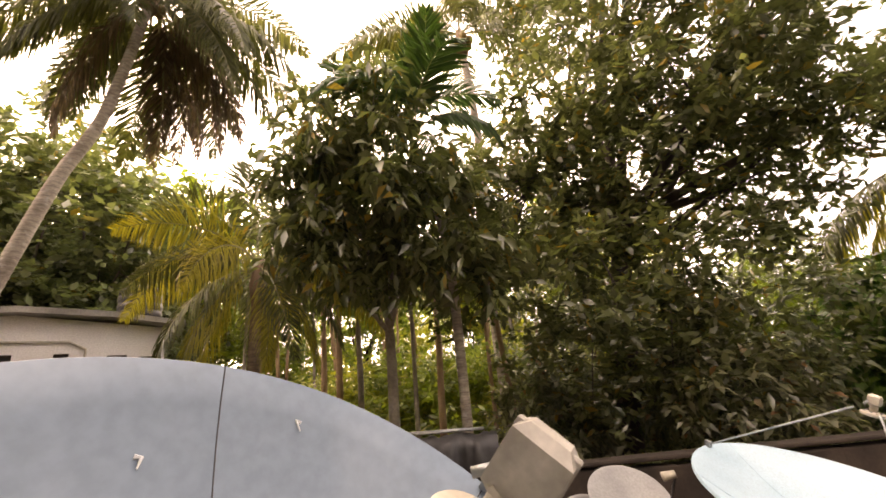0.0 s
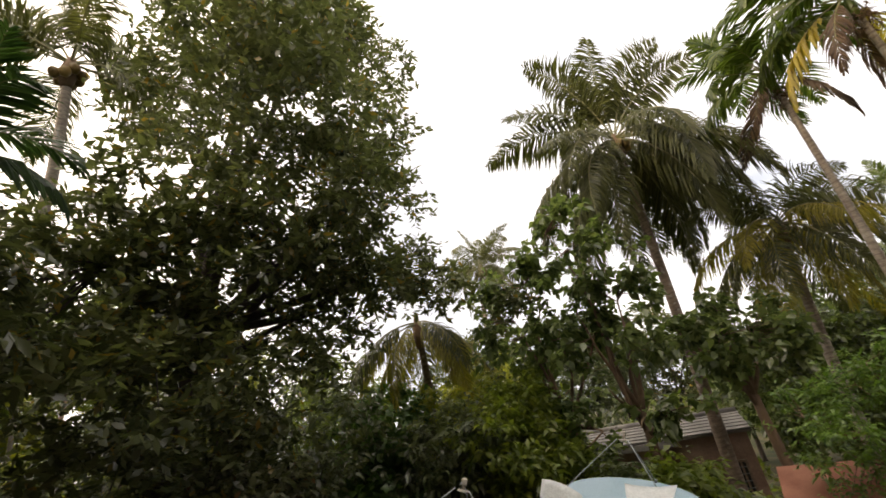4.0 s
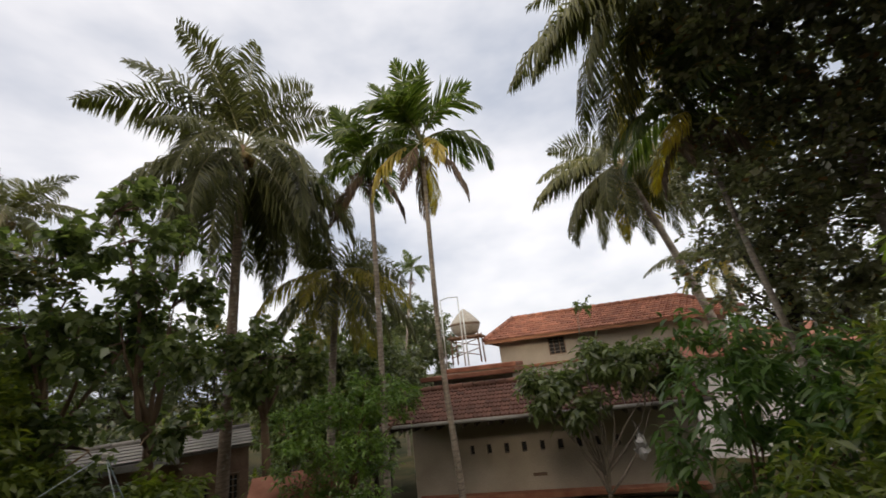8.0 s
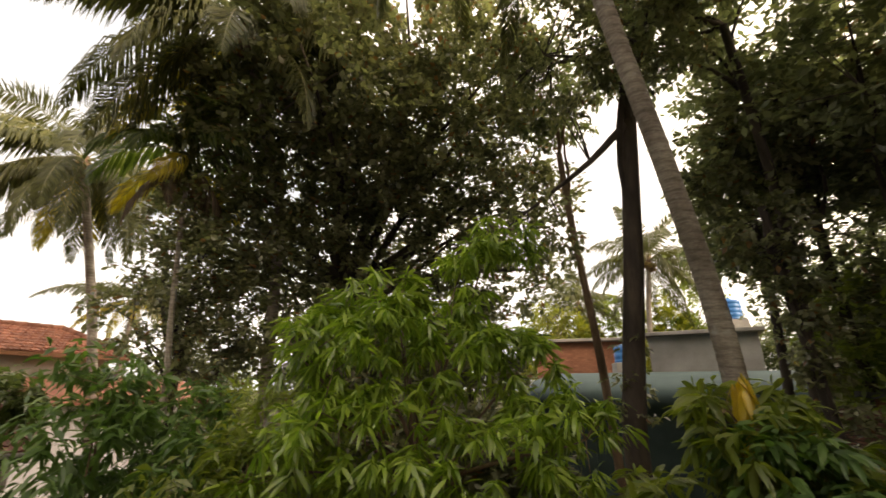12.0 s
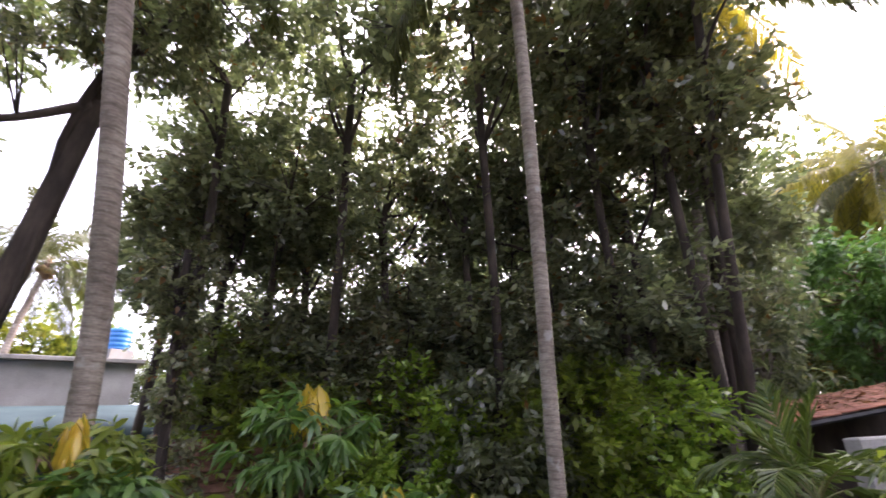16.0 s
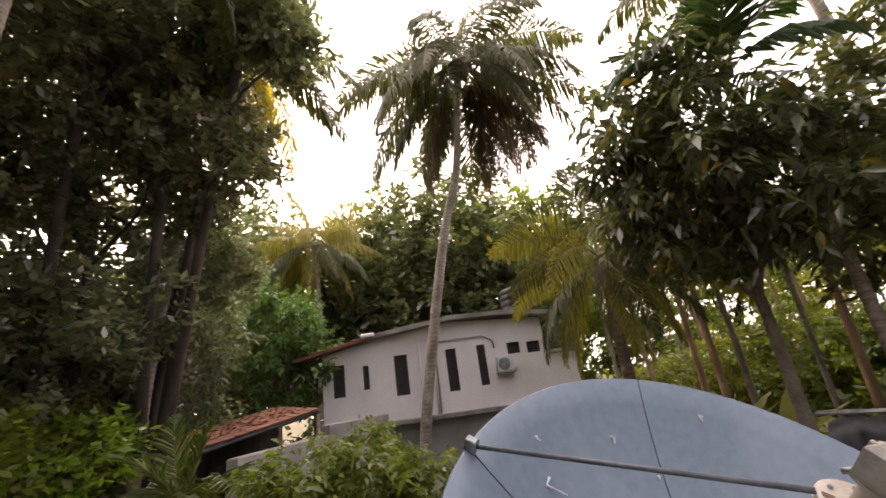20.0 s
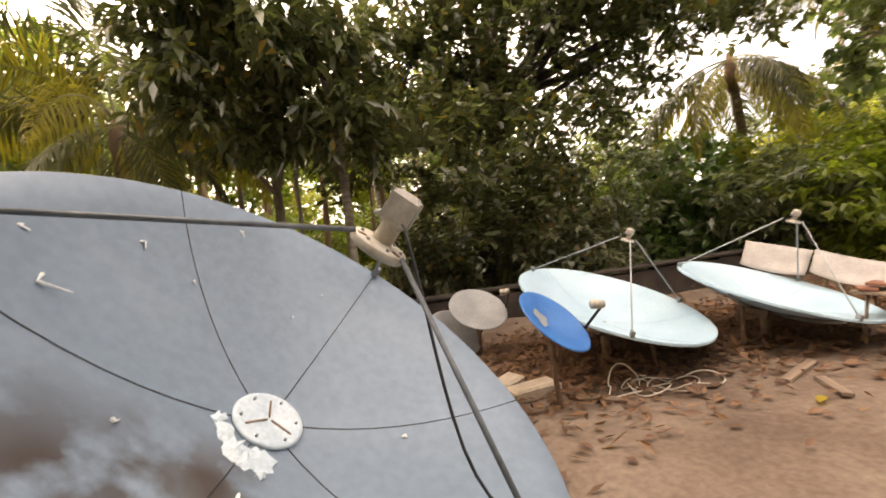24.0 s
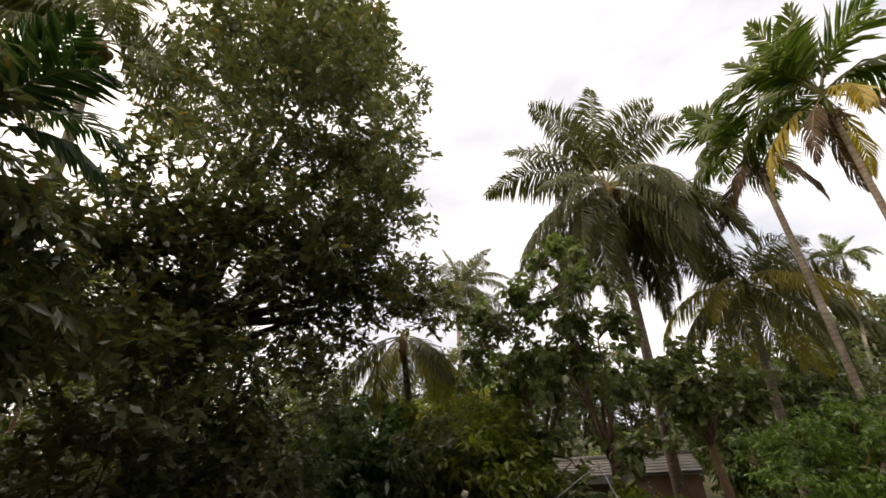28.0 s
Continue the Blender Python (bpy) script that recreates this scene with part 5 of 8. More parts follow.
    r = thing("red_roof_low", "low red sheet roof with a small white statue-like finial", "roof", facade((7.9, 0.45, -0.15), -86) @ Matrix.Rotation(radians(16), 4, "X"), mesh=None)
    part("sheet", Shape().box((-0.9, -0.4, -0.03), (0.9, 1.4, 0.03), cut=0.01).mesh("sheet", M["roof_tile"]), r)
    part("edge", Shape().box((0.2, -0.44, 0.035), (0.95, 0.2, 0.06), cut=0.01).mesh("edge", M["plaster_white"]), r)


build_far_houses()


def build_block_wall():
    """A broken stub of laterite block wall with a bent sheet on top."""
    rng = random.Random(17)
    m = facade((-6.3, -7.8, 0), 141)
    w = thing("block_wall", "broken stub of reddish laterite block wall in the shade", "wall", m)
    part("footing", Shape().box((-0.75, 0.03, -3.0), (0.75, 0.22, 0.38), cut=0.02).mesh("footing", M["bark_brown"]), w)
    blocks = [Shape().box((-0.18 - rng.uniform(0, 0.02), -0.02, -0.09), (0.18 + rng.uniform(0, 0.02), 0.20, 0.09), cut=0.02 + rng.uniform(0, 0.015)).mesh("block", M["stone_red"]) for _ in range(4)]
    for r in range(6):
        for c in range(4):
            if r == 5 and c != 1:
                continue
            part("block", blocks[(r * 3 + c) % 4], w, m=Matrix.Translation((-0.57 + c * 0.385 + (r % 2) * 0.1, 0.02 + rng.uniform(-0.02, 0.02), 0.48 + r * 0.19)) @ Matrix.Rotation(rng.uniform(-0.05, 0.05), 4, "Z"))
    thing("tin_sheet", "bent black tin sheet lying on the block wall", "tin sheet", m @ Matrix.Translation((0.1, 0.05, 1.56)) @ Matrix.Rotation(0.2, 4, "X"), mesh=corrugated(1.2, 0.5, "plastic_black", 0.3, 0.02))


M["stone_red"] = plain_material("stone_red", (0.15, 0.075, 0.05), (0.27, 0.15, 0.10), 5, 0.95, bump=0.6, depth=0.02, spread=0.2)
build_block_wall()


# ---- satellite dishes in the yard ----
def axis_frame(c, n):
    """A pose at c with z along n, x along the cross of n and the world's x."""
    n = Vector(n).normalized()
    b1 = n.cross(Vector((1, 0, 0))).normalized()
    b2 = n.cross(b1)
    return Matrix(((b1.x, b2.x, n.x, c[0]), (b1.y, b2.y, n.y, c[1]), (b1.z, b2.z, n.z, c[2]), (0, 0, 0, 1)))


def dish_panel(r0, r1, a0, a1, focus, mat, thick=0.006, nr=9, na=12, lip=0.012):
    """One wedge of a paraboloid with thickness and a turned lip at the rim."""
    s = Shape()
    rs = [r0 + (r1 - r0) * i / nr for i in range(nr + 1)]
    rows = [(r, r * r / 4 / focus) for r in rs] + [(r1 + lip * 0.6, r1 * r1 / 4 / focus - lip * 0.3), (r1 + lip * 0.5, r1 * r1 / 4 / focus - lip * 1.6)]
    ang = [a0 + (a1 - a0) * j / na for j in range(na + 1)]
    top = [(r * math.cos(a), r * math.sin(a), z) for r, z in rows for a in ang]
    low = [(x, y, z - thick) for x, y, z in top]
    k, w = len(top), na + 1
    fs = [(i * w + j, (i + 1) * w + j, (i + 1) * w + j + 1, i * w + j + 1) for i in range(len(rows) - 1) for j in range(na)]
    fs += [(k + i * w + j + 1, k + (i + 1) * w + j + 1, k + (i + 1) * w + j, k + i * w + j) for i in range(len(rows) - 1) for j in range(na)]
    s.add(top + low, fs)
    for j in (0, na):
        edge = [top[i * w + j] for i in range(len(rows))] + [low[i * w + j] for i in range(len(rows))]
        n = len(rows)
        s.add(edge, [(i, n + i, n + i + 1, i + 1) if j == 0 else (i, i + 1, n + i + 1, n + i) for i in range(n - 1)])
    return s.mesh("panel", mat, True)


def seam_strip(r0, r1, a, focus, mat):
    pts = [(r * math.cos(a), r * math.sin(a), r * r / 4 / focus + 0.001) for r in np.linspace(r0, r1, 10)]
    return Shape().tube(pts, 0.002, 5).mesh("seam", mat)


def prime_dish(name, label, c, n, radius, focus, turn, mat, rods, head, seams=6, hub=True, pole_to=None, group="", under="dish_under", cover="lnb_grey", big=1.0):
    """A prime-focus dish of wedge panels with struts, feed and stand. rods: angles of the struts."""
    m = axis_frame(c, n)
    d = thing(name, label, "satellite dish", m, group)
    for k in range(seams):
        a0, a1 = turn + k * 2 * math.pi / seams + 0.0015, turn + (k + 1) * 2 * math.pi / seams - 0.0015
        part("panel", dish_panel(0.07 if hub else 0.02, radius, a0, a1, focus, mat), d)
        part("seam", seam_strip(0.09, radius, turn + k * 2 * math.pi / seams, focus, M["plastic_black"] if mat is not M["dish_pale"] else M["dish_pale"]), d)
        part("back_rib", Shape().tube([(r * math.cos(a0), r * math.sin(a0), r * r / 4 / focus - 0.03) for r in np.linspace(0.1, radius * 0.97, 8)], 0.014, 6).mesh("back_rib", M[under], True), d)
    if hub:
        hb = part("hub_plate", Shape().lathe([(0.001, 0.014), (0.095, 0.016), (0.107, 0.019), (0.111, 0.011), (0.10, 0.0)], sides=32).mesh("hub_plate", M["hub_white"], True), d, "pale round hub plate")
        for k in range(3):
            a = turn + 0.4 + k * 2 * math.pi / 3
            part("hub_slot", Shape().box((0.008, -0.0025, 0.0145), (0.080, 0.0025, 0.0185), Matrix.Rotation(a, 4, "Z")).mesh("hub_slot", M["metal_rust"]), hb)
        for k in range(6):
            a = turn + k * math.pi / 3
            part("bolt", Shape().lathe([(0.001, 0.027), (0.004, 0.027), (0.005, 0.018)], Matrix.Translation((0.086 * math.cos(a), 0.086 * math.sin(a), -0.004)), 8).mesh("bolt", M["metal_grey"]), hb)
    zr = radius * radius / 4 / focus
    for a in rods:
        e = Vector((radius * 0.99 * math.cos(a), radius * 0.99 * math.sin(a), zr + 0.01))
        h = Vector((0.085 * math.cos(a), 0.085 * math.sin(a), focus + 0.01))
        part("strut", Shape().tube([e, h], 0.0074 if hub else 0.0058, 8).mesh("strut", M["strut_dark" if hub else "strut_pale"], True), d, "thin steel feed strut")
        part("strut_clip", Shape().box((-0.02, -0.015, -0.02), (0.02, 0.015, 0.03), Matrix.Translation(e) @ Matrix.Rotation(a, 4, "Z"), cut=0.004).mesh("strut_clip", M["metal_grey"]), d)
    f = part("feed_ring", Shape().lathe([(r * big, focus + z * big) for r, z in ((0.035, -0.024), (0.088, -0.022), (0.094, -0.016), (0.094, 0.004), (0.09, 0.009), (0.045, 0.010), (0.035, 0.016))], sides=32).mesh("feed_ring", M["paint_cream"], True), d, "cream cast scalar feed ring")
    part("throat", Shape().lathe([(r * big, focus + z * big) for r, z in ((0.033, -0.03), (0.033, 0.075), (0.045, 0.08), (0.045, 0.09))], sides=20).mesh("throat", M["paint_cream"], True), f)
    for k in range(3):
        q = rods[k % len(rods)]
        part("slot", Shape().box((0.056 * big, -0.007 * big, focus + 0.0095 * big), (0.082 * big, 0.007 * big, focus + 0.0125 * big), Matrix.Rotation(q, 4, "Z")).mesh("slot", M["metal_rust"]), f, "rusty clamp slot")
        for sgn in (-0.55, 0.55):
            part("bolt", Shape().lathe([(0.001, 0.016), (0.005, 0.015), (0.006, 0.009)], Matrix.Translation((0.07 * big * math.cos(q + sgn), 0.07 * big * math.sin(q + sgn), focus)), 8).mesh("bolt", M["metal_grey"]), f)
    if head:
        s = Shape()
        zc = focus + 0.07 * big
        s.box((-0.046 * big, -0.034 * big, zc), (0.046 * big, 0.034 * big, zc + 0.115 * big), Matrix.Rotation(head, 4, "Z"), cut=0.014)
        cv = part("lnb_cover", s.mesh("lnb_cover", M[cover]), d, "weathered grey receiver box")
        part("lnb_rib", Shape().box((-0.05 * big, -0.006, zc + 0.02), (0.05 * big, 0.006, zc + 0.11 * big), Matrix.Rotation(head, 4, "Z"), cut=0.003).mesh("lnb_rib", M[cover]), cv)
        part("lnb_lid", Shape().box((-0.035 * big, -0.039 * big, zc + 0.015), (0.035 * big, -0.033 * big, zc + 0.095 * big), Matrix.Rotation(head, 4, "Z"), cut=0.003).mesh("lnb_lid", M["paint_cream"]), cv)
        part("connector", Shape().tube([(0, 0.04, zc + 0.03), (0, 0.06, zc + 0.01)], 0.007, 8).mesh("connector", M["metal_grey"], True), cv)
    # stand: a pole under the hub with a bracket
    inv = m.inverted()
    cx = Vector(c) - Vector(n).normalized() * 0.06
    foot = Vector((cx.x, cx.y, -0.15)) if pole_to is None else Vector(pole_to)
    part("pole", Shape().tube([inv @ foot, inv @ (cx - Vector((0, 0, 0.05)))], 0.04, 10).mesh("pole", M["metal_rust"], True), d, "rusty steel mast")
    part("bracket", Shape().box((-0.11, -0.09, -0.10), (0.11, 0.09, -0.012), cut=0.012).mesh("bracket", M["metal_rust"]), d)
    for a in (turn + 1.0, turn + 3.1, turn + 5.2):
        e = Vector((radius * 0.55 * math.cos(a), radius * 0.55 * math.sin(a), radius * radius * 0.3 / 4 / focus - 0.02))
        w = m @ e
        part("leg", Shape().tube([e, inv @ Vector((w.x + (w.x - c[0]) * 0.1, w.y + (w.y - c[1]) * 0.1, -0.12))], 0.016, 8).mesh("leg", M["metal_rust"], True), d, "thin rusty support leg")
    return d, m


HUB, AXIS, TURN, FOCUS = (-0.381, 1.562, 0.845), (0.6043, -0.2601, 0.7531), -0.312, 0.654
STAINS = (((-0.44, 0.40, 0.12), 0.32), ((-0.36, 0.24, 0.07), 0.30), ((-0.42, 0.06, 0.06), 0.32), ((-0.30, 0.12, 0.04), 0.22))
M["dish_grey"] = dish_grey_material()
main_dish, main_m = prime_dish("satellite_dish", "large blue-grey metal satellite dish, stained, on a mast", HUB, AXIS, 0.9, FOCUS, TURN, M["dish_grey"],
                               [TURN, TURN + 2 * math.pi / 3, TURN - 2 * math.pi / 3], 1.1, big=0.9)


def dish_spot(r, deg, up=0.004):
    a = TURN + radians(deg)
    return Vector((r * math.cos(a), r * math.sin(a), r * r / 4 / FOCUS + up))


def droppings():
    rng = random.Random(12)
    for r, deg, ln, w in ((0.80, 43, 0.03, 0.009), (0.70, 75, 0.03, 0.010), (0.67, 105, 0.075, 0.010), (0.56, 62, 0.012, 0.012), (0.46, -67, 0.018, 0.012), (0.60, -100, 0.022, 0.012), (0.33, 190, 0.03, 0.02), (0.78, 100, 0.02, 0.01), (0.5, 20, 0.012, 0.01), (0.66, 12, 0.014, 0.01), (0.42, 140, 0.015, 0.01)):
        p = dish_spot(r, deg, 0.003)
        s = Shape()
        s.tube([p, p + Vector((rng.uniform(-1, 1), rng.uniform(-1, 1), 0)).normalized() * ln * 0.5 + Vector((0, 0, 0.002)), p + Vector((math.cos(TURN + radians(deg)) * -ln, math.sin(TURN + radians(deg)) * -ln, -0.2 * ln))], [w * 0.6, w * 0.45, w * 0.2], 6)
        part("dropping", s.mesh("dropping", M["plastic_white"]), main_dish)
    # chalky sealant round the hub and cables down one strut
    for r, deg, size in ((0.15, 150, 0.035), (0.165, 172, 0.045), (0.16, 196, 0.05), (0.185, 186, 0.03), (0.145, 128, 0.022), (0.21, 200, 0.018)):
        p = dish_spot(r, deg, 0.004)
        ring = [(p.x + size * rng.uniform(0.45, 1.25) * math.cos(q * 0.4488), p.y + size * rng.uniform(0.45, 1.25) * math.sin(q * 0.4488), p.z + rng.uniform(0, 0.004)) for q in range(14)]
        s = Shape().add([(p.x, p.y, p.z + 0.008)] + ring + [(x, y, z - 0.02) for x, y, z in ring], [(0, 1 + q, 1 + (q + 1) % 14) for q in range(14)] + [(1 + q, 15 + q, 15 + (q + 1) % 14, 1 + (q + 1) % 14) for q in range(14)])
        part("sealant", s.mesh("sealant", M["hub_white"]), main_dish, "chalky white sealant smear")
    a = TURN - 2 * math.pi / 3
    h = Vector((0.05 * math.cos(a), 0.05 * math.sin(a), FOCUS + 0.09))
    e = Vector((0.9 * math.cos(a + 0.22), 0.9 * math.sin(a + 0.22), 0.9 ** 2 / 4 / FOCUS + 0.01))
    pts = [h.lerp(e, t) + Vector((0.02 * math.sin(9 * t), 0.02, -0.18 * math.sin(math.pi * t) * (0.3 + t))) for t in np.linspace(0, 1, 14)]
    part("cable", Shape().tube(pts, 0.005, 6).mesh("cable", M["plastic_black"], True), main_dish, "black aerial cable")


droppings()

PALE = "pale sky-blue satellite dish tipped nearly flat"
prime_dish("satellite_dish", PALE, (2.15, 3.80, 0.36), (0.23, -0.27, 0.93), 0.86, 0.80, 0.3, M["dish_pale"], [0.6, 2.7, 4.8], 0.4, hub=False, group="pale dishes in a row", cover="paint_cream", big=0.6)
prime_dish("satellite_dish", PALE + ", beside loose panels", (3.70, 3.54, 0.31), (0.21, -0.25, 0.94), 0.80, 0.82, 0.8, M["dish_pale"], [0.9, 3.0, 5.1], 0.9, hub=False, group="pale dishes in a row", cover="paint_cream", big=0.6)
prime_dish("satellite_dish", PALE + ", last of the row", (6.74, 2.92, 0.22), (-0.02, -0.22, 0.97), 0.88, 0.92, 0.1, M["dish_pale"], [0.4, 2.5, 4.6], 0.2, hub=False, group="pale dishes in a row", cover="paint_cream", big=0.6)


def offset_dish(name, label, c, n, radius, mat, tall=1.08, arm=True, stand=None, spin=0.0, group=""):
    """A shallow oval dish with a feed arm."""
    m = axis_frame(c, n) @ Matrix.Rotation(spin, 4, "Z")
    d = thing(name, label, "satellite dish", m, group)
    prof = [(0.001, 0.0), (0.35, 0.012), (0.7, 0.05), (0.94, 0.092), (1.0, 0.10), (1.01, 0.085), (0.94, 0.076), (0.7, 0.034), (0.35, -0.004), (0.001, -0.014)]
    s = Shape().lathe([(r * radius, z * radius * 1.6) for r, z in prof], Matrix.Diagonal((1, tall, 1, 1)), 40)
    part("reflector", s.mesh("reflector", M[mat], True), d)
    part("back_bracket", Shape().box((-0.06, -0.08, -0.07), (0.06, 0.08, -0.016), cut=0.01).mesh("back_bracket", M["metal_rust"]), d)
    if arm:
        tip = Vector((0.0, -radius * 0.95, radius * 1.0))
        part("feed_arm", Shape().tube([(0, -radius * tall * 1.0, 0.05), tuple(tip)], 0.011, 8).mesh("feed_arm", M["plastic_black"], True), d)
        part("receiver", Shape().tube([tip, tip + Vector((0, 0.09, -0.03))], [0.028, 0.034], 12).mesh("receiver", M["paint_cream"], True), d)
    inv = m.inverted()
    foot = Vector((c[0], c[1], -0.12)) if stand is None else Vector(stand)
    part("pole", Shape().tube([inv @ foot, Vector((0, 0, -0.05))], 0.02, 8).mesh("pole", M["metal_rust"], True), d)
    return d


blue_dish = offset_dish("satellite_dish", "small bright blue oval dish with a dull worn patch", (1.25, 3.02, 0.62), (0.49, -0.50, 0.715), 0.29, "dish_blue", 1.05)
patch = []
for k in range(20):
    q = k * math.pi / 10
    patch.append((0.02 + 0.085 * math.cos(q) * (1 + 0.25 * math.sin(3 * q)), 0.10 + 0.06 * math.sin(q) * (1 + 0.3 * math.cos(5 * q))))
patch_z = lambda x, y: 0.29 * 1.6 * 0.10 * ((x * x + y * y) / 0.29 ** 2) + 0.006
part("worn_patch", Shape().add([(0.02, 0.10, patch_z(0.02, 0.10))] + [(x, y, patch_z(x, y)) for x, y in patch], [(0, 1 + k, 1 + (k + 1) % 20) for k in range(20)]).mesh("worn_patch", M["dish_small_grey"]), blue_dish, "dull grey patch where the paint has worn")
offset_dish("satellite_dish", "small grey oval dish standing by the wall", (1.14, 4.60, 0.50), (0.16, -0.60, 0.76), 0.30, "dish_small_grey", group="grey oval dishes")
offset_dish("satellite_dish", "small grey oval dish leaning on its bracket by the wall", (0.85, 4.67, 0.27), (0.32, -0.70, 0.64), 0.30, "dish_small_grey", group="grey oval dishes")
offset_dish("satellite_dish", "small grey oval dish under a stack of boards", (4.60, 2.50, 0.30), (-0.62, -0.36, 0.7), 0.34, "dish_small_grey", group="grey oval dishes", arm=True)


def propped(right, up, c):
    """A pose at c with x along right and y up the slope."""
    r = Vector(right).normalized()
    n = r.cross(Vector(up)).normalized()
    u = n.cross(r)
    return Matrix(((r.x, u.x, n.x, c[0]), (r.y, u.y, n.y, c[1]), (r.z, u.z, n.z, c[2]), (0, 0, 0, 1)))


def loose_panel(c, right, up, w, h, mat="dish_panel_beige", label="loose pale beige dish panel propped behind the dish", narrow=0.75):
    """A curved wedge panel from a taken-apart dish."""
    s = Shape()
    vs = []
    for i in range(7):
        for j in range(7):
            u, v = (i / 6 - 0.5) * 2, j / 6
            x = u * w / 2 * (narrow + (1 - narrow) * v)
            vs.append((x, (v - 0.5) * h + 0.05 * (1 - u * u) * v, 0.10 * (u * u + (v - 0.5) ** 2) * w))
    k = len(vs)
    vs += [(x, y, z - 0.006) for x, y, z in vs]
    fs = [(i * 7 + j, (i + 1) * 7 + j, (i + 1) * 7 + j + 1, i * 7 + j + 1) for i in range(6) for j in range(6)]
    fs += [(k + i * 7 + j + 1, k + (i + 1) * 7 + j + 1, k + (i + 1) * 7 + j, k + i * 7 + j) for i in range(6) for j in range(6)]
    for i in range(6):
        fs += [(i * 7, k + i * 7, k + i * 7 + 7, i * 7 + 7), (i * 7 + 6, i * 7 + 13, k + i * 7 + 13, k + i * 7 + 6), (i, i + 1, k + i + 1, k + i), (42 + i, k + 42 + i, k + 43 + i, 43 + i)]
    p = thing("dish_panel", label, "dish panel", propped(right, up, c), "loose dish panels")
    part("sheet", s.add(vs, fs).mesh("sheet", M[mat], True), p)
    inv = propped(right, up, c).inverted()
    for sx in (-0.3, 0.3):
        q = Vector((sx * w, 0.1 * h, -0.02))
        g = propped(right, up, c) @ q
        part("prop", Shape().tube([q, inv @ Vector((g.x + 0.05, g.y + 0.05, -0.1))], 0.014, 6).mesh("prop", M["wood_grey"], True), p, "thin wooden prop")
    return p


loose_panel((4.45, 4.05, 0.62), (0.32, -0.45, -0.15), (0.55, 0.45, 0.75), 0.60, 0.34, narrow=0.95)
loose_panel((4.72, 3.52, 0.48), (0.26, -0.45, -0.16), (0.5, 0.4, 0.45), 0.62, 0.36, narrow=0.9)
loose_panel((5.45, 3.24, 0.62), (0.12, -0.40, -0.22), (0.25, 0.3, 0.9), 0.50, 0.36, "plastic_white", "loose whitish curved dish panel propped behind the dish")
loose_panel((5.05, 1.98, 0.70), (0.10, -0.5, -0.06), (0.75, 0.2, 0.2), 0.50, 0.40, "plastic_white", "loose white dish panel lying over the boards")


def stick_stand():
    """A rickety stand of sticks with a white board and pieces of clay tile on it."""
    t = thing("stick_stand", "rickety stand of thin sticks beside the pale dish", "stand", Matrix.Translation((4.15, 2.78, 0)))
    for dx, dy in ((-0.12, 0.14), (0.12, 0.10), (-0.10, -0.14), (0.14, -0.12), (0.0, 0.02)):
        part("stick", Shape().tube([(dx * 1.3, dy * 1.3, -0.1), (dx, dy, 0.44)], [0.016, 0.012], 6).mesh("stick", M["wood_grey"], True), t)
    part("shelf", Shape().box((-0.19, -0.22, 0.44), (0.19, 0.22, 0.465), cut=0.005).mesh("shelf", M["wood_grey"]), t)
    thing("white_board", "small chipped white board on the stick stand", "board", pose(4.17, 2.70, 0.53, 12, -14, -50), mesh=Shape().box((-0.14, -0.10, -0.02), (0.14, 0.10, 0.02), cut=0.01).mesh("white_board", M["plastic_white"]))
    for x, y, z, a in ((4.10, 2.88, 0.515, 20), (4.24, 2.60, 0.485, 70), (4.04, 2.93, 0.478, 40)):
        thing("clay_tile", "broken orange clay tile on the stick stand", "tile", pose(x, y, z, 6, 4, a), "broken tiles", mesh=Shape().box((-0.11, -0.06, -0.012), (0.11, 0.06, 0.012), cut=0.005).mesh("clay_tile", M["roof_tile"]))


stick_stand()


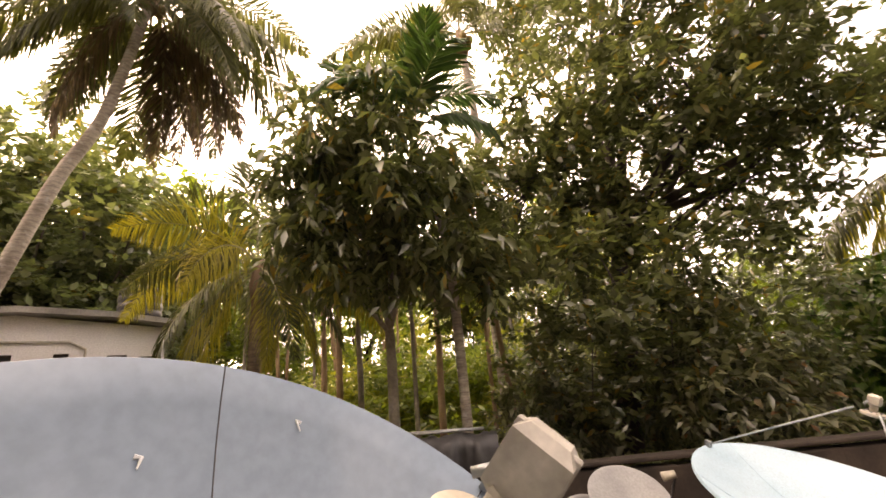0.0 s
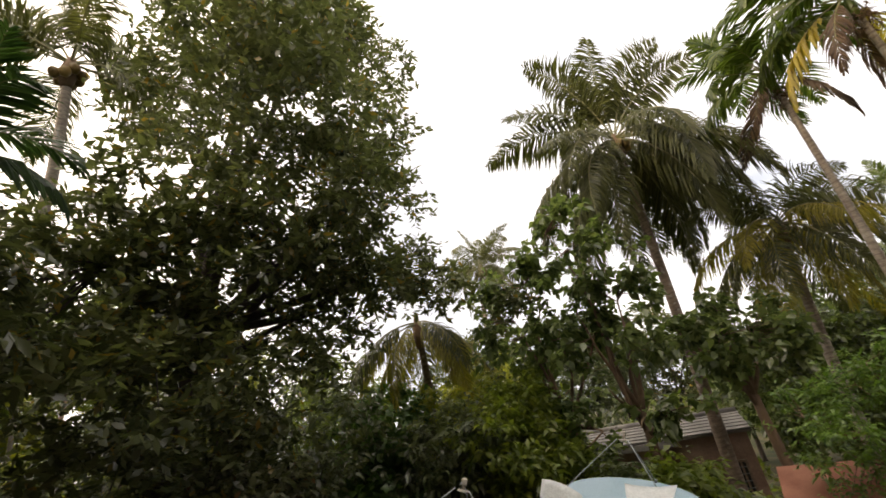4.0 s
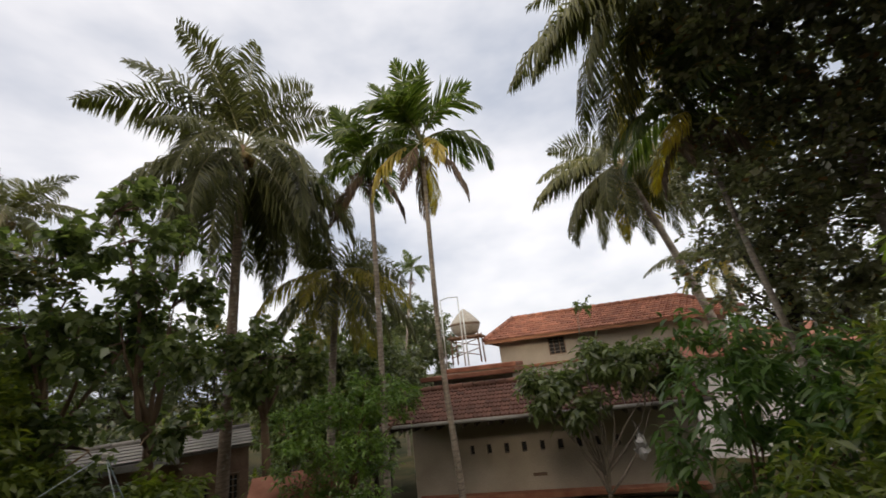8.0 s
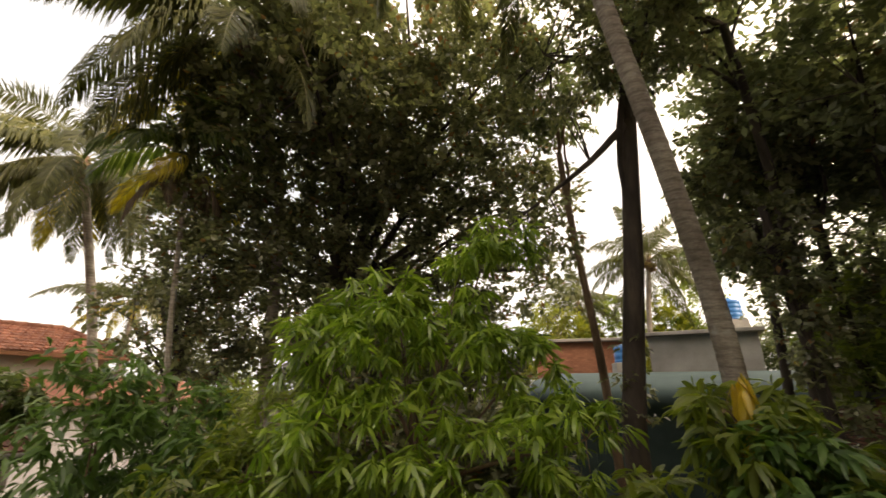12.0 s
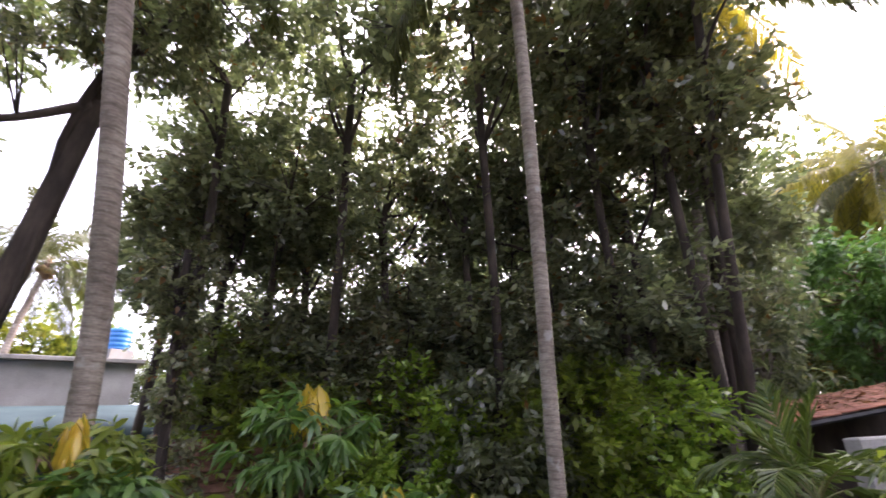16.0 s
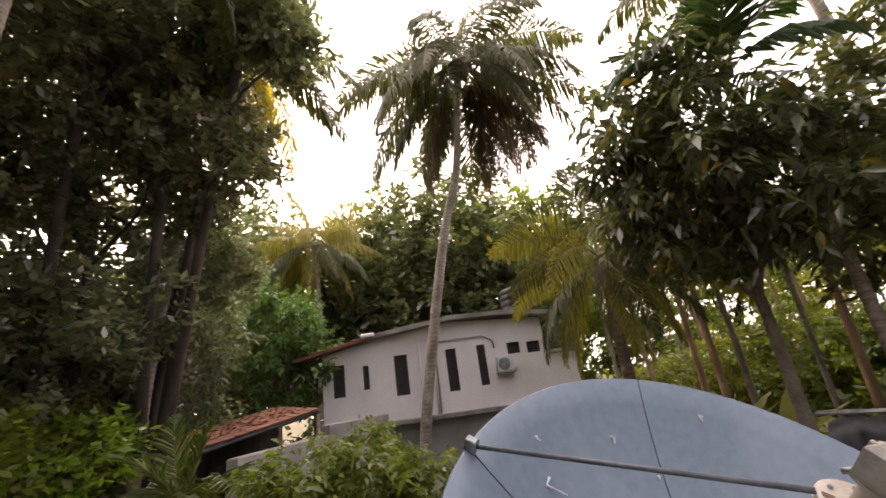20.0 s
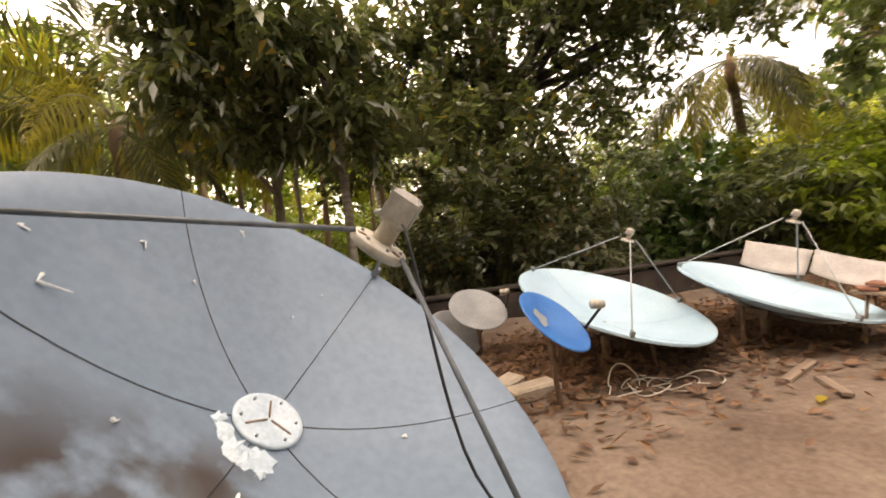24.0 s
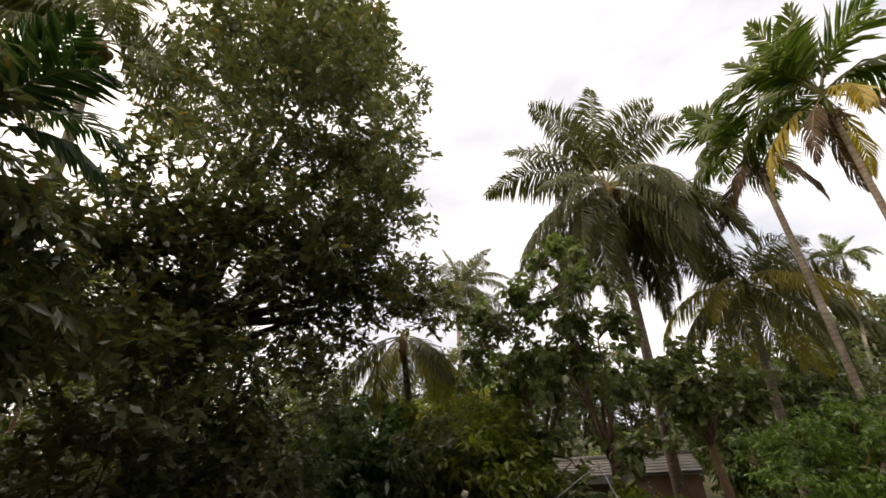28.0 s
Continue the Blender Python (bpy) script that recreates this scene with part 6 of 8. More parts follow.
def build_clutter():
    rng = random.Random(21)
    # boards stacked on the east side
    for i in range(8):
        thing("plank", "weathered reddish-brown plank on the pile", "plank", pose(4.80 + rng.uniform(-0.08, 0.1), 1.82 + rng.uniform(-0.06, 0.06), 0.385 + i * 0.026, rng.uniform(-2, 2), rng.uniform(3, 8), -70 + rng.uniform(-9, 9)), "planks on the pile",
              mesh=Shape().box((-0.72, -0.055, -0.011), (0.72, 0.055, 0.011), cut=0.004).mesh("plank", M["wood_brown"]))
    thing("trestle", "low wooden trestle under the planks", "trestle", pose(4.85, 1.75, 0, 0, 0, -70), mesh=Shape().box((-0.5, -0.22, -0.1), (-0.42, 0.22, 0.365), cut=0.01).box((0.42, -0.22, -0.1), (0.5, 0.22, 0.365), cut=0.01).box((-0.5, -0.04, 0.2), (0.5, 0.04, 0.26), cut=0.01).mesh("trestle", M["wood_grey"]))
    thing("tar_sheet", "piece of black tar sheet on the planks", "sheet", pose(4.93, 2.22, 0.66, 6, -4, -60), mesh=corrugated(0.42, 0.3, "plastic_black", 0.2, 0.012))
    for x, y, ln, a in ((3.05, 2.75, 0.5, 20), (2.95, 2.45, 0.34, 60), (3.9, 2.35, 0.55, 5), (1.55, 3.0, 0.35, 140)):
        thing("plank", "short weathered grey board on the ground", "plank", pose(x, y, 0.02, rng.uniform(-3, 3), rng.uniform(-2, 2), a), "boards on the ground",
              mesh=Shape().box((-ln / 2, -0.035, -0.015), (ln / 2, 0.035, 0.015), cut=0.005).mesh("plank", M["wood_grey"]))
    for x, y, sx, sy, a in ((1.18, 3.35, 0.20, 0.10, 8), (1.04, 3.58, 0.14, 0.09, 30), (0.85, 3.7, 0.10, 0.10, 10), (4.5, 2.9, 0.16, 0.09, 40)):
        thing("stone_block", "rough pale laterite block on the earth", "stone", pose(x, y, 0.045, rng.uniform(-4, 4), rng.uniform(-4, 4), a), "blocks on the ground",
              mesh=Shape().box((-sx, -sy, -0.06), (sx, sy, 0.05), cut=0.02).mesh("stone_block", M["stone_pale"]))
    # tangle of cable
    for k in range(4):
        cx, cy = 1.76 + 0.16 * k, 3.05 - 0.03 * k
        pts = []
        for i in range(34):
            t = i / 33 * 2.2 * math.pi
            r = 0.12 + 0.06 * math.sin(1.7 * t + k) + 0.02 * k
            pts.append((cx + r * 1.3 * math.cos(t + k), cy + r * 0.8 * math.sin(t + k), 0.035 + 0.02 * math.sin(3 * t + k) + (0.16 * math.exp(-(i - 6) ** 2 / 8) if k == 0 else 0)))
        thing("cable", "loose coil of dirty white cable on the earth", "cable", group="loose cables", mesh=Shape().tube(pts, 0.006, 6).mesh("cable", M["cable_grey"], True))
    for k in range(26):
        x, y = rng.uniform(0.9, 4.6), rng.uniform(2.6, 4.6)
        a, ln = rng.uniform(0, 6.3), rng.uniform(0.15, 0.6)
        pts = [(x + math.cos(a) * ln * t + rng.uniform(-0.02, 0.02), y + math.sin(a) * ln * t + rng.uniform(-0.02, 0.02), 0.02 + rng.uniform(0, 0.015)) for t in (0, 0.35, 0.7, 1)]
        thing("twig", "dry brown twig on the earth", "twig", group="twigs on the ground", mesh=Shape().tube(pts, [0.009, 0.008, 0.006, 0.003], 5).mesh("twig", M["bark_brown"], True))
    # leaf litter over the yard
    g = np.random.default_rng(9)
    n = 15500
    x = np.concatenate([g.uniform(0.4, 8.5, n), g.uniform(-1.2, 8.5, 90)])
    y = np.concatenate([g.normal(4.05, 0.62, n), g.uniform(-1.0, 4.0, 90)])
    n = len(x)
    base = np.stack([x, y, ground_z(x, y) + g.uniform(0.012, 0.05, n)], -1)
    v, t = leaf_arrays(base, g.normal(size=(n, 3)) * [1, 1, 0.22], unit(g.normal(size=(n, 3)) * 0.35 + [0, 0, 1]), g.uniform(0.05, 0.15, n), g.uniform(0.025, 0.06, n), 0.0)
    l = thing("leaf_litter", "dry reddish-brown leaves scattered over the bare earth", "leaf litter", kind="stuff")
    part("leaves", raw_mesh("leaves", v, t, M["leaf_dry"]), l)
    thing("fallen_leaf", "single fallen yellow leaf", "leaf", pose(2.64, 2.31, 0.02, 0, 0, 20),
          mesh=raw_mesh("fallen_leaf", *leaf_arrays(np.array([[0, 0, 0.0]]), np.array([[1, 0.1, 0.05]]), np.array([[0, 0, 1.0]]), np.array([0.14]), np.array([0.06]), 0.05, True), M["leaf_yellow"]))
    # black sheet thrown over a crate against the wall
    rt = random.Random(31)
    nu, nv = 26, 15
    vs = []
    for iu in range(nu):
        u = iu / (nu - 1)
        x = -0.72 + 0.95 * u
        for iv in range(nv):
            v = iv / (nv - 1)
            if v < 0.4:
                y, zz = 5.72 - 0.06 * (0.4 - v), 0.03 + (0.93 - 0.03) * v / 0.4
            elif v < 0.62:
                y, zz = 5.72 + 0.42 * (v - 0.4) / 0.22, 0.93 + 0.05 * math.sin((v - 0.4) / 0.22 * math.pi)
            else:
                y, zz = 6.14 + 0.02 * v, 0.93 - 0.40 * (v - 0.62) / 0.38
            fold = 0.035 * math.sin(17 * u + 3 * v) + 0.02 * math.sin(41 * u + 1.3) + rt.uniform(-0.006, 0.006)
            vs.append((x, y - fold * (1.0 if v < 0.4 else 0.3), zz - 0.07 * abs(u - 0.5) - (fold * 0.4 if v >= 0.4 else 0)))
    fs = [(a * nv + b2, a * nv + b2 + 1, (a + 1) * nv + b2 + 1, (a + 1) * nv + b2) for a in range(nu - 1) for b2 in range(nv - 1)]
    low = [(x, y + 0.012, z - 0.012) for x, y, z in vs]
    k = len(vs)
    thing("tarpaulin", "black plastic sheet thrown over a crate by the wall", "tarpaulin", mesh=Shape().add(vs + low, fs + [tuple(q + k for q in f[::-1]) for f in fs]).mesh("tarpaulin", M["plastic_black"], True))
    thing("crate", "wooden crate hidden under the black sheet", "crate", pose(-0.25, 5.95, 0), mesh=Shape().box((-0.40, -0.16, -0.08), (0.40, 0.12, 0.84), cut=0.01).mesh("crate", M["wood_grey"]))
    for y, a in ((5.86, 4), (5.98, -3)):
        thing("pipe", "thin grey pipe lying on the black sheet", "pipe", pose(-0.35, y, 1.005, 0, 1, a), "pipes on the sheet", mesh=Shape().tube([(-0.45, 0, 0), (0.45, 0, 0)], 0.014, 8).mesh("pipe", M["metal_grey"], True))
    # torn bag caught in the thin tree
    bag = thing("plastic_bag", "torn white plastic bag caught on a branch of the thin tree", "bag", Matrix.Translation((6.2, -4.55, 0.29)))
    g2 = random.Random(5)
    prof = [(0.006, 0.24), (0.02, 0.19), (0.045, 0.15), (0.055, 0.11), (0.075, 0.07), (0.06, 0.03), (0.085, -0.01), (0.07, -0.05), (0.055, -0.09), (0.03, -0.13), (0.005, -0.15)]
    sb = Shape().lathe(prof, sides=14)
    sb.v = [(x * g2.uniform(0.3, 1.6), y * g2.uniform(0.3, 1.6), z + g2.uniform(-0.04, 0.04)) for x, y, z in sb.v]
    part("film", sb.mesh("film", M["plastic_film"], False), bag)
    part("string", Shape().tube([(0, 0, 0.22), (0.05, 0.08, 0.60), (0.08, 0.12, 0.98)], 0.0025, 5).mesh("string", M["plastic_film"]), bag)


build_clutter()


# ---- vegetation ----
def lobe(az, el, d, rx, ry, rz):
    """A lobe at an azimuth, elevation and distance from the yard's middle."""
    a, e = radians(az), radians(el)
    return (-math.sin(a) * math.cos(e) * d, math.cos(a) * math.cos(e) * d, 1.65 + math.sin(e) * d, rx, ry, rz)


def spot(az, d, dz=0.0):
    x, y = -math.sin(radians(az)) * d, math.cos(radians(az)) * d
    return (x, y, gz(x, y) + dz)


def up_at(az, el, hd):
    return (-math.sin(radians(az)) * hd, math.cos(radians(az)) * hd, 1.65 + hd * math.tan(radians(el)))


# the tall mango north-east of the yard
def further(lobes, k):
    """Moves lobes out from the yard's middle, growing them alike."""
    return [(x * k, y * k, 1.65 + (z - 1.65) * k, a * k, b * k, c * k) for x, y, z, a, b, c in lobes]


tree("mango_tree", "tall mango tree with a dense dark-leaved crown", (2.65, 9.5, gz(2.65, 9.5)), (3.30, 8.85, 4.10), 0.27,
     further([lobe(-37, 24, 8.4, 0.95, 0.85, 0.75), lobe(-42, 18.5, 8.3, 0.8, 0.75, 0.5), lobe(-47, 21, 8.7, 0.7, 0.7, 0.5), lobe(-36, 13.5, 8.0, 0.8, 0.7, 0.5), lobe(-32, 19, 8.2, 0.8, 0.8, 0.6), lobe(-40.5, 48, 11.8, 1.35, 1.35, 1.35), lobe(-43, 39, 10.2, 1.15, 1.15, 1.1), lobe(-35, 50, 12, 1.5, 1.4, 1.4), lobe(-42.5, 31, 9.2, 1.0, 1.0, 0.9), lobe(-20, 49, 12, 1.5, 1.4, 1.4), lobe(-18, 40, 10, 1.3, 1.2, 1.2), lobe(-27, 58, 13, 1.6, 1.5, 1.3), lobe(-9.5, 25.5, 7.6, 0.9, 0.9, 0.8), lobe(-14.0, 21.5, 7.8, 0.9, 0.9, 0.8), (2.43, 4.63, 8.34, 1.35, 1.2, 1.5), (3.27, 5.03, 6.96, 1.5, 1.3, 1.3), (4.10, 5.02, 5.68, 1.05, 1.0, 0.9), (2.31, 6.32, 5.63, 1.3, 1.2, 1.2), (4.22, 5.91, 4.68, 1.0, 0.9, 0.7), (6.03, 4.92, 4.04, 0.75, 0.7, 0.40), (7.24, 4.22, 3.60, 0.6, 0.6, 0.3), (1.05, 6.91, 3.90, 1.2, 1.1, 1.1), (2.56, 7.11, 3.33, 1.6, 1.3, 1.1), (1.58, 5.80, 2.62, 0.9, 0.8, 0.9), (5.12, 5.32, 4.30, 0.7, 0.6, 0.4), (3.28, 6.20, 2.65, 1.2, 1.0, 0.9), (0.18, 6.40, 3.02, 0.9, 0.8, 0.8), (2.5, 6.2, 4.5, 1.2, 1.0, 0.9), (3.3, 5.6, 5.0, 1.2, 1.0, 0.9), (1.6, 6.6, 1.6, 1.1, 0.8, 0.9), (3.0, 6.6, 1.6, 1.1, 0.8, 0.8)], 1.2),
     "bark_dark", "leaf_mango", seed=3, limbs=14, leaf_args=dict(leaf=0.21, slim=0.40, twigs=6300, per=10, spray=0.36, droop=0.4, hollow=0.3, fine=None))
tree("young_tree", "slender tree with broad glossy drooping leaves", spot(9, 7.6), up_at(9.0, 8.5, 7.3), 0.10,
     [lobe(12.0, 30.6, 7.0, 0.95, 0.9, 0.85), lobe(9.1, 22.5, 6.9, 1.2, 1.0, 0.9), lobe(3.2, 19.3, 6.8, 0.9, 0.9, 0.9), lobe(17.9, 20.8, 7.0, 0.85, 0.8, 0.9), lobe(1.1, 12.3, 6.5, 0.8, 0.7, 0.5), lobe(13.0, 13.6, 6.9, 0.8, 0.8, 0.5)],
     "bark_grey", "leaf_mango", seed=4, limbs=9, leaf_args=dict(leaf=0.22, slim=0.38, twigs=850, per=10, spray=0.38, droop=0.6, hollow=0.15))
tree("fig_bush", "rounded bush with broad fresh green leaves", spot(-42, 11.0), up_at(-42.1, -3.5, 11.0), 0.08,
     [lobe(-41.7, 1.0, 11.0, 1.15, 1.15, 0.85), lobe(-38.0, -3.0, 11.0, 1.0, 1.0, 0.75), lobe(-45.2, -2.5, 11.0, 0.9, 0.9, 0.7), lobe(-41.0, -6.5, 10.8, 1.3, 1.2, 0.8)], "bark_brown", "leaf_round", seed=5, limbs=6, category="bush",
     leaf_args=dict(leaf=0.20, slim=0.74, twigs=900, per=8, spray=0.30, droop=0.35))
# undergrowth beyond the wall
for i, (az, el, d, r, mat) in enumerate(((-71.5, -10.5, 9.2, 0.6, "leaf_fresh"), (-65.0, -10.0, 9.4, 0.65, "leaf_grove"), (-78.5, -14.5, 9.2, 0.5, "leaf_fresh"), (-68.5, -12.5, 9.6, 0.6, "leaf_fresh"), (-74.5, -13.5, 9.4, 0.5, "leaf_grove"), (-60.0, -7.5, 9.3, 0.75, "leaf_fresh"), (-55.0, -3.0, 9.4, 0.9, "leaf_fresh"), (-49.0, -2.0, 9.6, 0.9, "leaf_grove"), (-57.5, 1.0, 10.0, 0.6, "leaf_fresh"), (-12.0, -0.9, 10.5, 1.6, "leaf_grove"), (-22.0, 0.3, 10.5, 1.7, "leaf_dark"), (-31.0, 0.5, 10.0, 1.7, "leaf_grove"), (-51.0, 0.0, 11.0, 1.3, "leaf_bright"), (-58.0, -0.5, 11.5, 1.3, "leaf_fresh"), (-35.8, 5.0, 13.0, 1.5, "leaf_fresh"), (-14.8, 8.1, 13.5, 2.2, "leaf_mango"), (-53.5, 2.5, 14.0, 1.4, "leaf_bright"), (-27.1, -5.6, 8.6, 1.1, "leaf_dark"), (-8.1, -5.9, 8.9, 0.9, "leaf_dark"))):
    x, y, z, *_ = lobe(az, el, d, 1, 1, 1)
    tree("shrub", "dense undergrowth shrub beyond the low wall", (x, y, gz(x, y)), (x, y, max(gz(x, y) + 0.5, z - r)), 0.05,
         [(x, y, z, r, r, r * 0.9), (x + r * 0.4, y, z - r * 0.6, r * 0.9, r * 0.8, r * 0.7)], "bark_dark", mat, seed=30 + i, limbs=5, group="undergrowth", category="shrub",
         leaf_args=dict(leaf=0.19, slim=0.42, twigs=520, per=9, spray=0.34, droop=0.35))

TRUNK_R = [(-3.1, -5.95, -2.6), (-2.62, -5.42, 2.0), (-2.05, -4.8, 3.9), (-1.32, -4.1, 5.95), (-0.6, -3.6, 9.0)]
# leaves of the large palms: bearing (0 right, 90 away), angle at base, angle at tip, length
def whorl(count, start, rise, fall, length, mat="palm_green"):
    """Leaves at even bearings on one level of a crown, each a little off."""
    g = random.Random(int(start * 7 + rise + 200))
    return [(start + i * 360 / count + g.uniform(-14, 14), rise + g.uniform(-7, 7), fall + g.uniform(-9, 5), length * g.uniform(0.9, 1.08), mat) for i in range(count)]


FRONDS_E = [(10, 89, 80, 5.6), (170, 82, 50, 5.2), (80, 86, 66, 5.2), (185, 66, 5, 4.8), (195, 46, -32, 5.2), (10, 66, 5, 4.8), (30, 76, 35, 4.8), (235, 12, -45, 4.0)] + \
    whorl(6, 15, 8, -72, 4.6) + whorl(9, 30, -16, -82, 5.0) + whorl(7, 5, -38, -87, 5.2) + [(20, -20, -82, 5.6), (45, -8, -78, 5.8), (70, -28, -84, 5.6), (350, -12, -80, 5.2)]
FRONDS_S = [(90, 86, 60, 4.2), (170, 62, 0, 4.6), (185, 45, -40, 5.0), (200, 25, -60, 5.0), (30, 60, 0, 4.6), (60, 78, 40, 4.0)] + \
    whorl(6, 20, 25, -60, 5.0) + whorl(7, 0, -6, -78, 5.0) + whorl(6, 25, -30, -86, 4.8) + [(75, -10, -78, 4.6, "palm_gold"), (110, -25, -84, 4.4, "palm_gold"), (150, 5, -74, 5.0)]
FRONDS_W = [(95, 80, 55, 4.4), (150, 55, -5, 5.0), (20, 55, -5, 5.0), (60, 62, 10, 4.6), (180, 32, -38, 5.6), (0, 35, -32, 5.6)] + \
    whorl(8, 20, 14, -60, 5.4) + whorl(8, 40, -8, -74, 5.4) + whorl(6, 10, -24, -84, 5.0) + \
    [(q, -34 - q * 0.08, -87, 5.2, "palm_brown") for q in (5, 18, 32, 46, 62, 170)]
FRONDS_N = [(95, 84, 62, 4.6), (60, 70, 30, 4.4), (130, 66, 25, 4.6), (175, 44, -8, 4.8), (190, 22, -38, 4.6), (160, 30, -20, 4.6), (5, 30, -18, 4.2), (20, 14, -40, 4.2), (-15, -8, -70, 3.4), (200, -10, -72, 3.6), (90, 20, -40, 4.4), (270, 30, -30, 4.0),
            (30, 52, 5, 4.4), (150, 50, 8, 4.6)]
FRONDS_SS = [(180, 20, -45, 5.0), (190, 48, -5, 4.8), (205, 0, -70, 4.8), (20, 50, -10, 4.6), (90, 80, 50, 4.2), (60, 40, -30, 4.4)] + \
    whorl(6, 30, 8, -66, 4.8) + whorl(7, 0, -18, -82, 4.8) + [(140, -20, -84, 4.6, "palm_gold"), (110, -5, -76, 4.6, "palm_gold"), (160, -30, -86, 4.8), (130, -36, -86, 4.8)]
FRONDS_B = whorl(4, 40, 60, -30, 3.2) + whorl(6, 10, 24, -76, 3.4, "palm_olive_lit") + whorl(8, 30, -10, -84, 3.6) + whorl(7, 5, -34, -86, 3.4, "palm_olive_lit") + [(-10, 48, -70, 3.6), (15, 30, -80, 3.6)]
COCO = (("up", 3), ("mid", 8), ("low", 8), ("hang", 4))
palm("coconut_palm", "tall leaning coconut palm with drooping fronds beside the white house", [(-10.00, 7.66, -2.96), (-9.51, 7.76, 0.83), (-8.35, 8.3, 6.0), (-7.64, 8.60, 8.17), (-7.2, 8.95, 11.9)], size=1.05, radius=0.17, plan=(("up", 4), ("mid", 8), ("low", 9), ("hang", 8), ("dry", 12)), seed=2, turn=20, fronds=FRONDS_W, face=39)
palm("coconut_palm", "tall coconut palm behind the mango tree", [(0.9, 12.6, -1.7), (0.8, 12.0, 4.0), (0.95, 11.0, 7.7), (0.80, 10.57, 10.75)], size=0.95, radius=0.15, plan=(("up", 5), ("mid", 8), ("low", 7), ("hang", 6)), seed=5, turn=60, fronds=FRONDS_N, face=-4.4)
palm("areca_palm", "dark green areca palm rising through the mango crown", [spot(1.0, 6.9), up_at(0.9, 13, 6.7), up_at(3.4, 25.0, 6.5)], kind="areca_dark", size=1.05, radius=0.08, plan=(("up", 5), ("mid", 5), ("low", 4)), nuts=0, seed=7)
palm("coconut_palm", "full coconut palm with a cluster of nuts", [(12.35, 2.75, -2.6), (12.32, 2.70, -0.41), (12.35, 2.57, 3.78), (12.37, 2.42, 8.6)], size=1.05, radius=0.17, plan=(("up", 7), ("mid", 5), ("low", 8), ("hang", 18)), nuts=11, seed=9, turn=100, bark="bark_ring_brown", fronds=FRONDS_E, face=-79)
palm("areca_palm", "slender areca palm with a pale ringed stem", [(11.2, -1.05, -2.9), (11.15, -1.12, -0.84), (11.14, -1.21, 3.88), (11.14, -1.22, 7.15)], kind="areca", size=1.3, radius=0.095, plan=(("up", 3), ("mid", 7), ("low", 4), ("dry", 3)), nuts=0, seed=11, group="areca pair")
palm("areca_palm", "slender areca palm with a yellowing frond", [(9.95, -2.6, -2.9), (9.91, -2.59, -0.82), (9.94, -2.47, 2.47), (9.92, -2.55, 7.2)], kind="areca", size=1.38, radius=0.085, plan=(("up", 5), ("mid", 6), ("low", 2), ("gold", 3), ("dry", 3)), nuts=0, seed=12, group="areca pair", turn=70)
palm("areca_palm", "far areca palm on a thin stem behind the tiled house", [(26.06, -3.56, -2.75), (25.72, -3.71, 1.95), (25.03, -4.44, 7.34)], kind="areca", size=0.8, radius=0.09, plan=(("up", 3), ("mid", 5), ("low", 4)), nuts=0, seed=13)
palm("coconut_palm", "coconut palm behind the tiled house", [(14.15, -15.65, -2.60), (14.14, -14.29, 3.13), (14.35, -12.31, 9.27)], size=1.2, radius=0.19, plan=(("up", 6), ("mid", 6), ("low", 8), ("gold", 3), ("hang", 6)), seed=14, turn=10, fronds=FRONDS_S, face=-131)
palm("coconut_palm", "tall coconut palm with hanging fronds over the dark tree", [(5.9, -11.3, -2.7), (5.6, -10.3, 5.5), (5.70, -9.2, 7.8), (5.80, -7.7, 9.7)], size=1.05, radius=0.16, plan=(("up", 3), ("mid", 6), ("low", 8), ("gold", 3), ("hang", 12)), seed=15, turn=200, fronds=FRONDS_SS, face=-142.5)
palm("areca_palm", "areca palm with dark drooping fronds", [(7.25, -9.7, -2.71), (7.32, -9.49, 1.08), (7.48, -9.3, 3.6), (7.52, -8.96, 6.7)], kind="areca", size=1.4, radius=0.085, plan=(("mid", 4), ("low", 8), ("gold", 3), ("dry", 5)), nuts=0, seed=16)
palm("coconut_palm", "coconut palm behind the big-leaved trees", [(14.6, 0.35, -2.80), (14.3, 0.15, 1.50), (14.0, -0.15, 4.9)], radius=0.15, seed=17, fronds=FRONDS_B, face=-90)
palm("coconut_palm", "far coconut palm head above the treetops", [spot(-56, 22), up_at(-55.7, 11.2, 22), up_at(-56.5, 18.8, 22)], size=0.8, radius=0.15, plan=COCO, seed=18)
palm("coconut_palm", "young coconut palm with arching fronds near the house corner, coloured sunlit", [spot(24.5, 8.2), up_at(24.3, 3, 8.2), up_at(24, 12.5, 8.1)], radius=0.12, nuts=0, seed=19, bark="bark_ring_brown", face=24, fronds=[(170, 60, -20, 3.2, "palm_olive_lit"), (150, 70, 0, 3.4), (15, 60, -10, 4.0), (185, 34, -54, 2.7), (95, 78, 40, 4.2), (10, 40, -40, 3.8, "palm_olive_lit"), (30, 20, -60, 3.6, "palm_olive_lit"), (-20, 30, -55, 3.6)] + whorl(5, 20, 30, -66, 2.7, "palm_olive_lit") + whorl(6, 40, -8, -80, 2.4) + whorl(5, 15, -34, -86, 2.4, "palm_olive_lit"))
palm("coconut_palm", "small coconut palm beyond the shed, sunlight put into its colour", [spot(64, 21), up_at(63.6, 11, 21), up_at(63.8, 20.5, 21)], radius=0.16, nuts=3, seed=20, face=64, fronds=whorl(5, 30, 60, 0, 4.6, "palm_olive_lit") + whorl(7, 0, 30, -50, 4.8, "palm_olive_lit") + whorl(7, 20, 0, -74, 4.6) + whorl(5, 40, -25, -84, 4.2, "palm_olive_lit"))
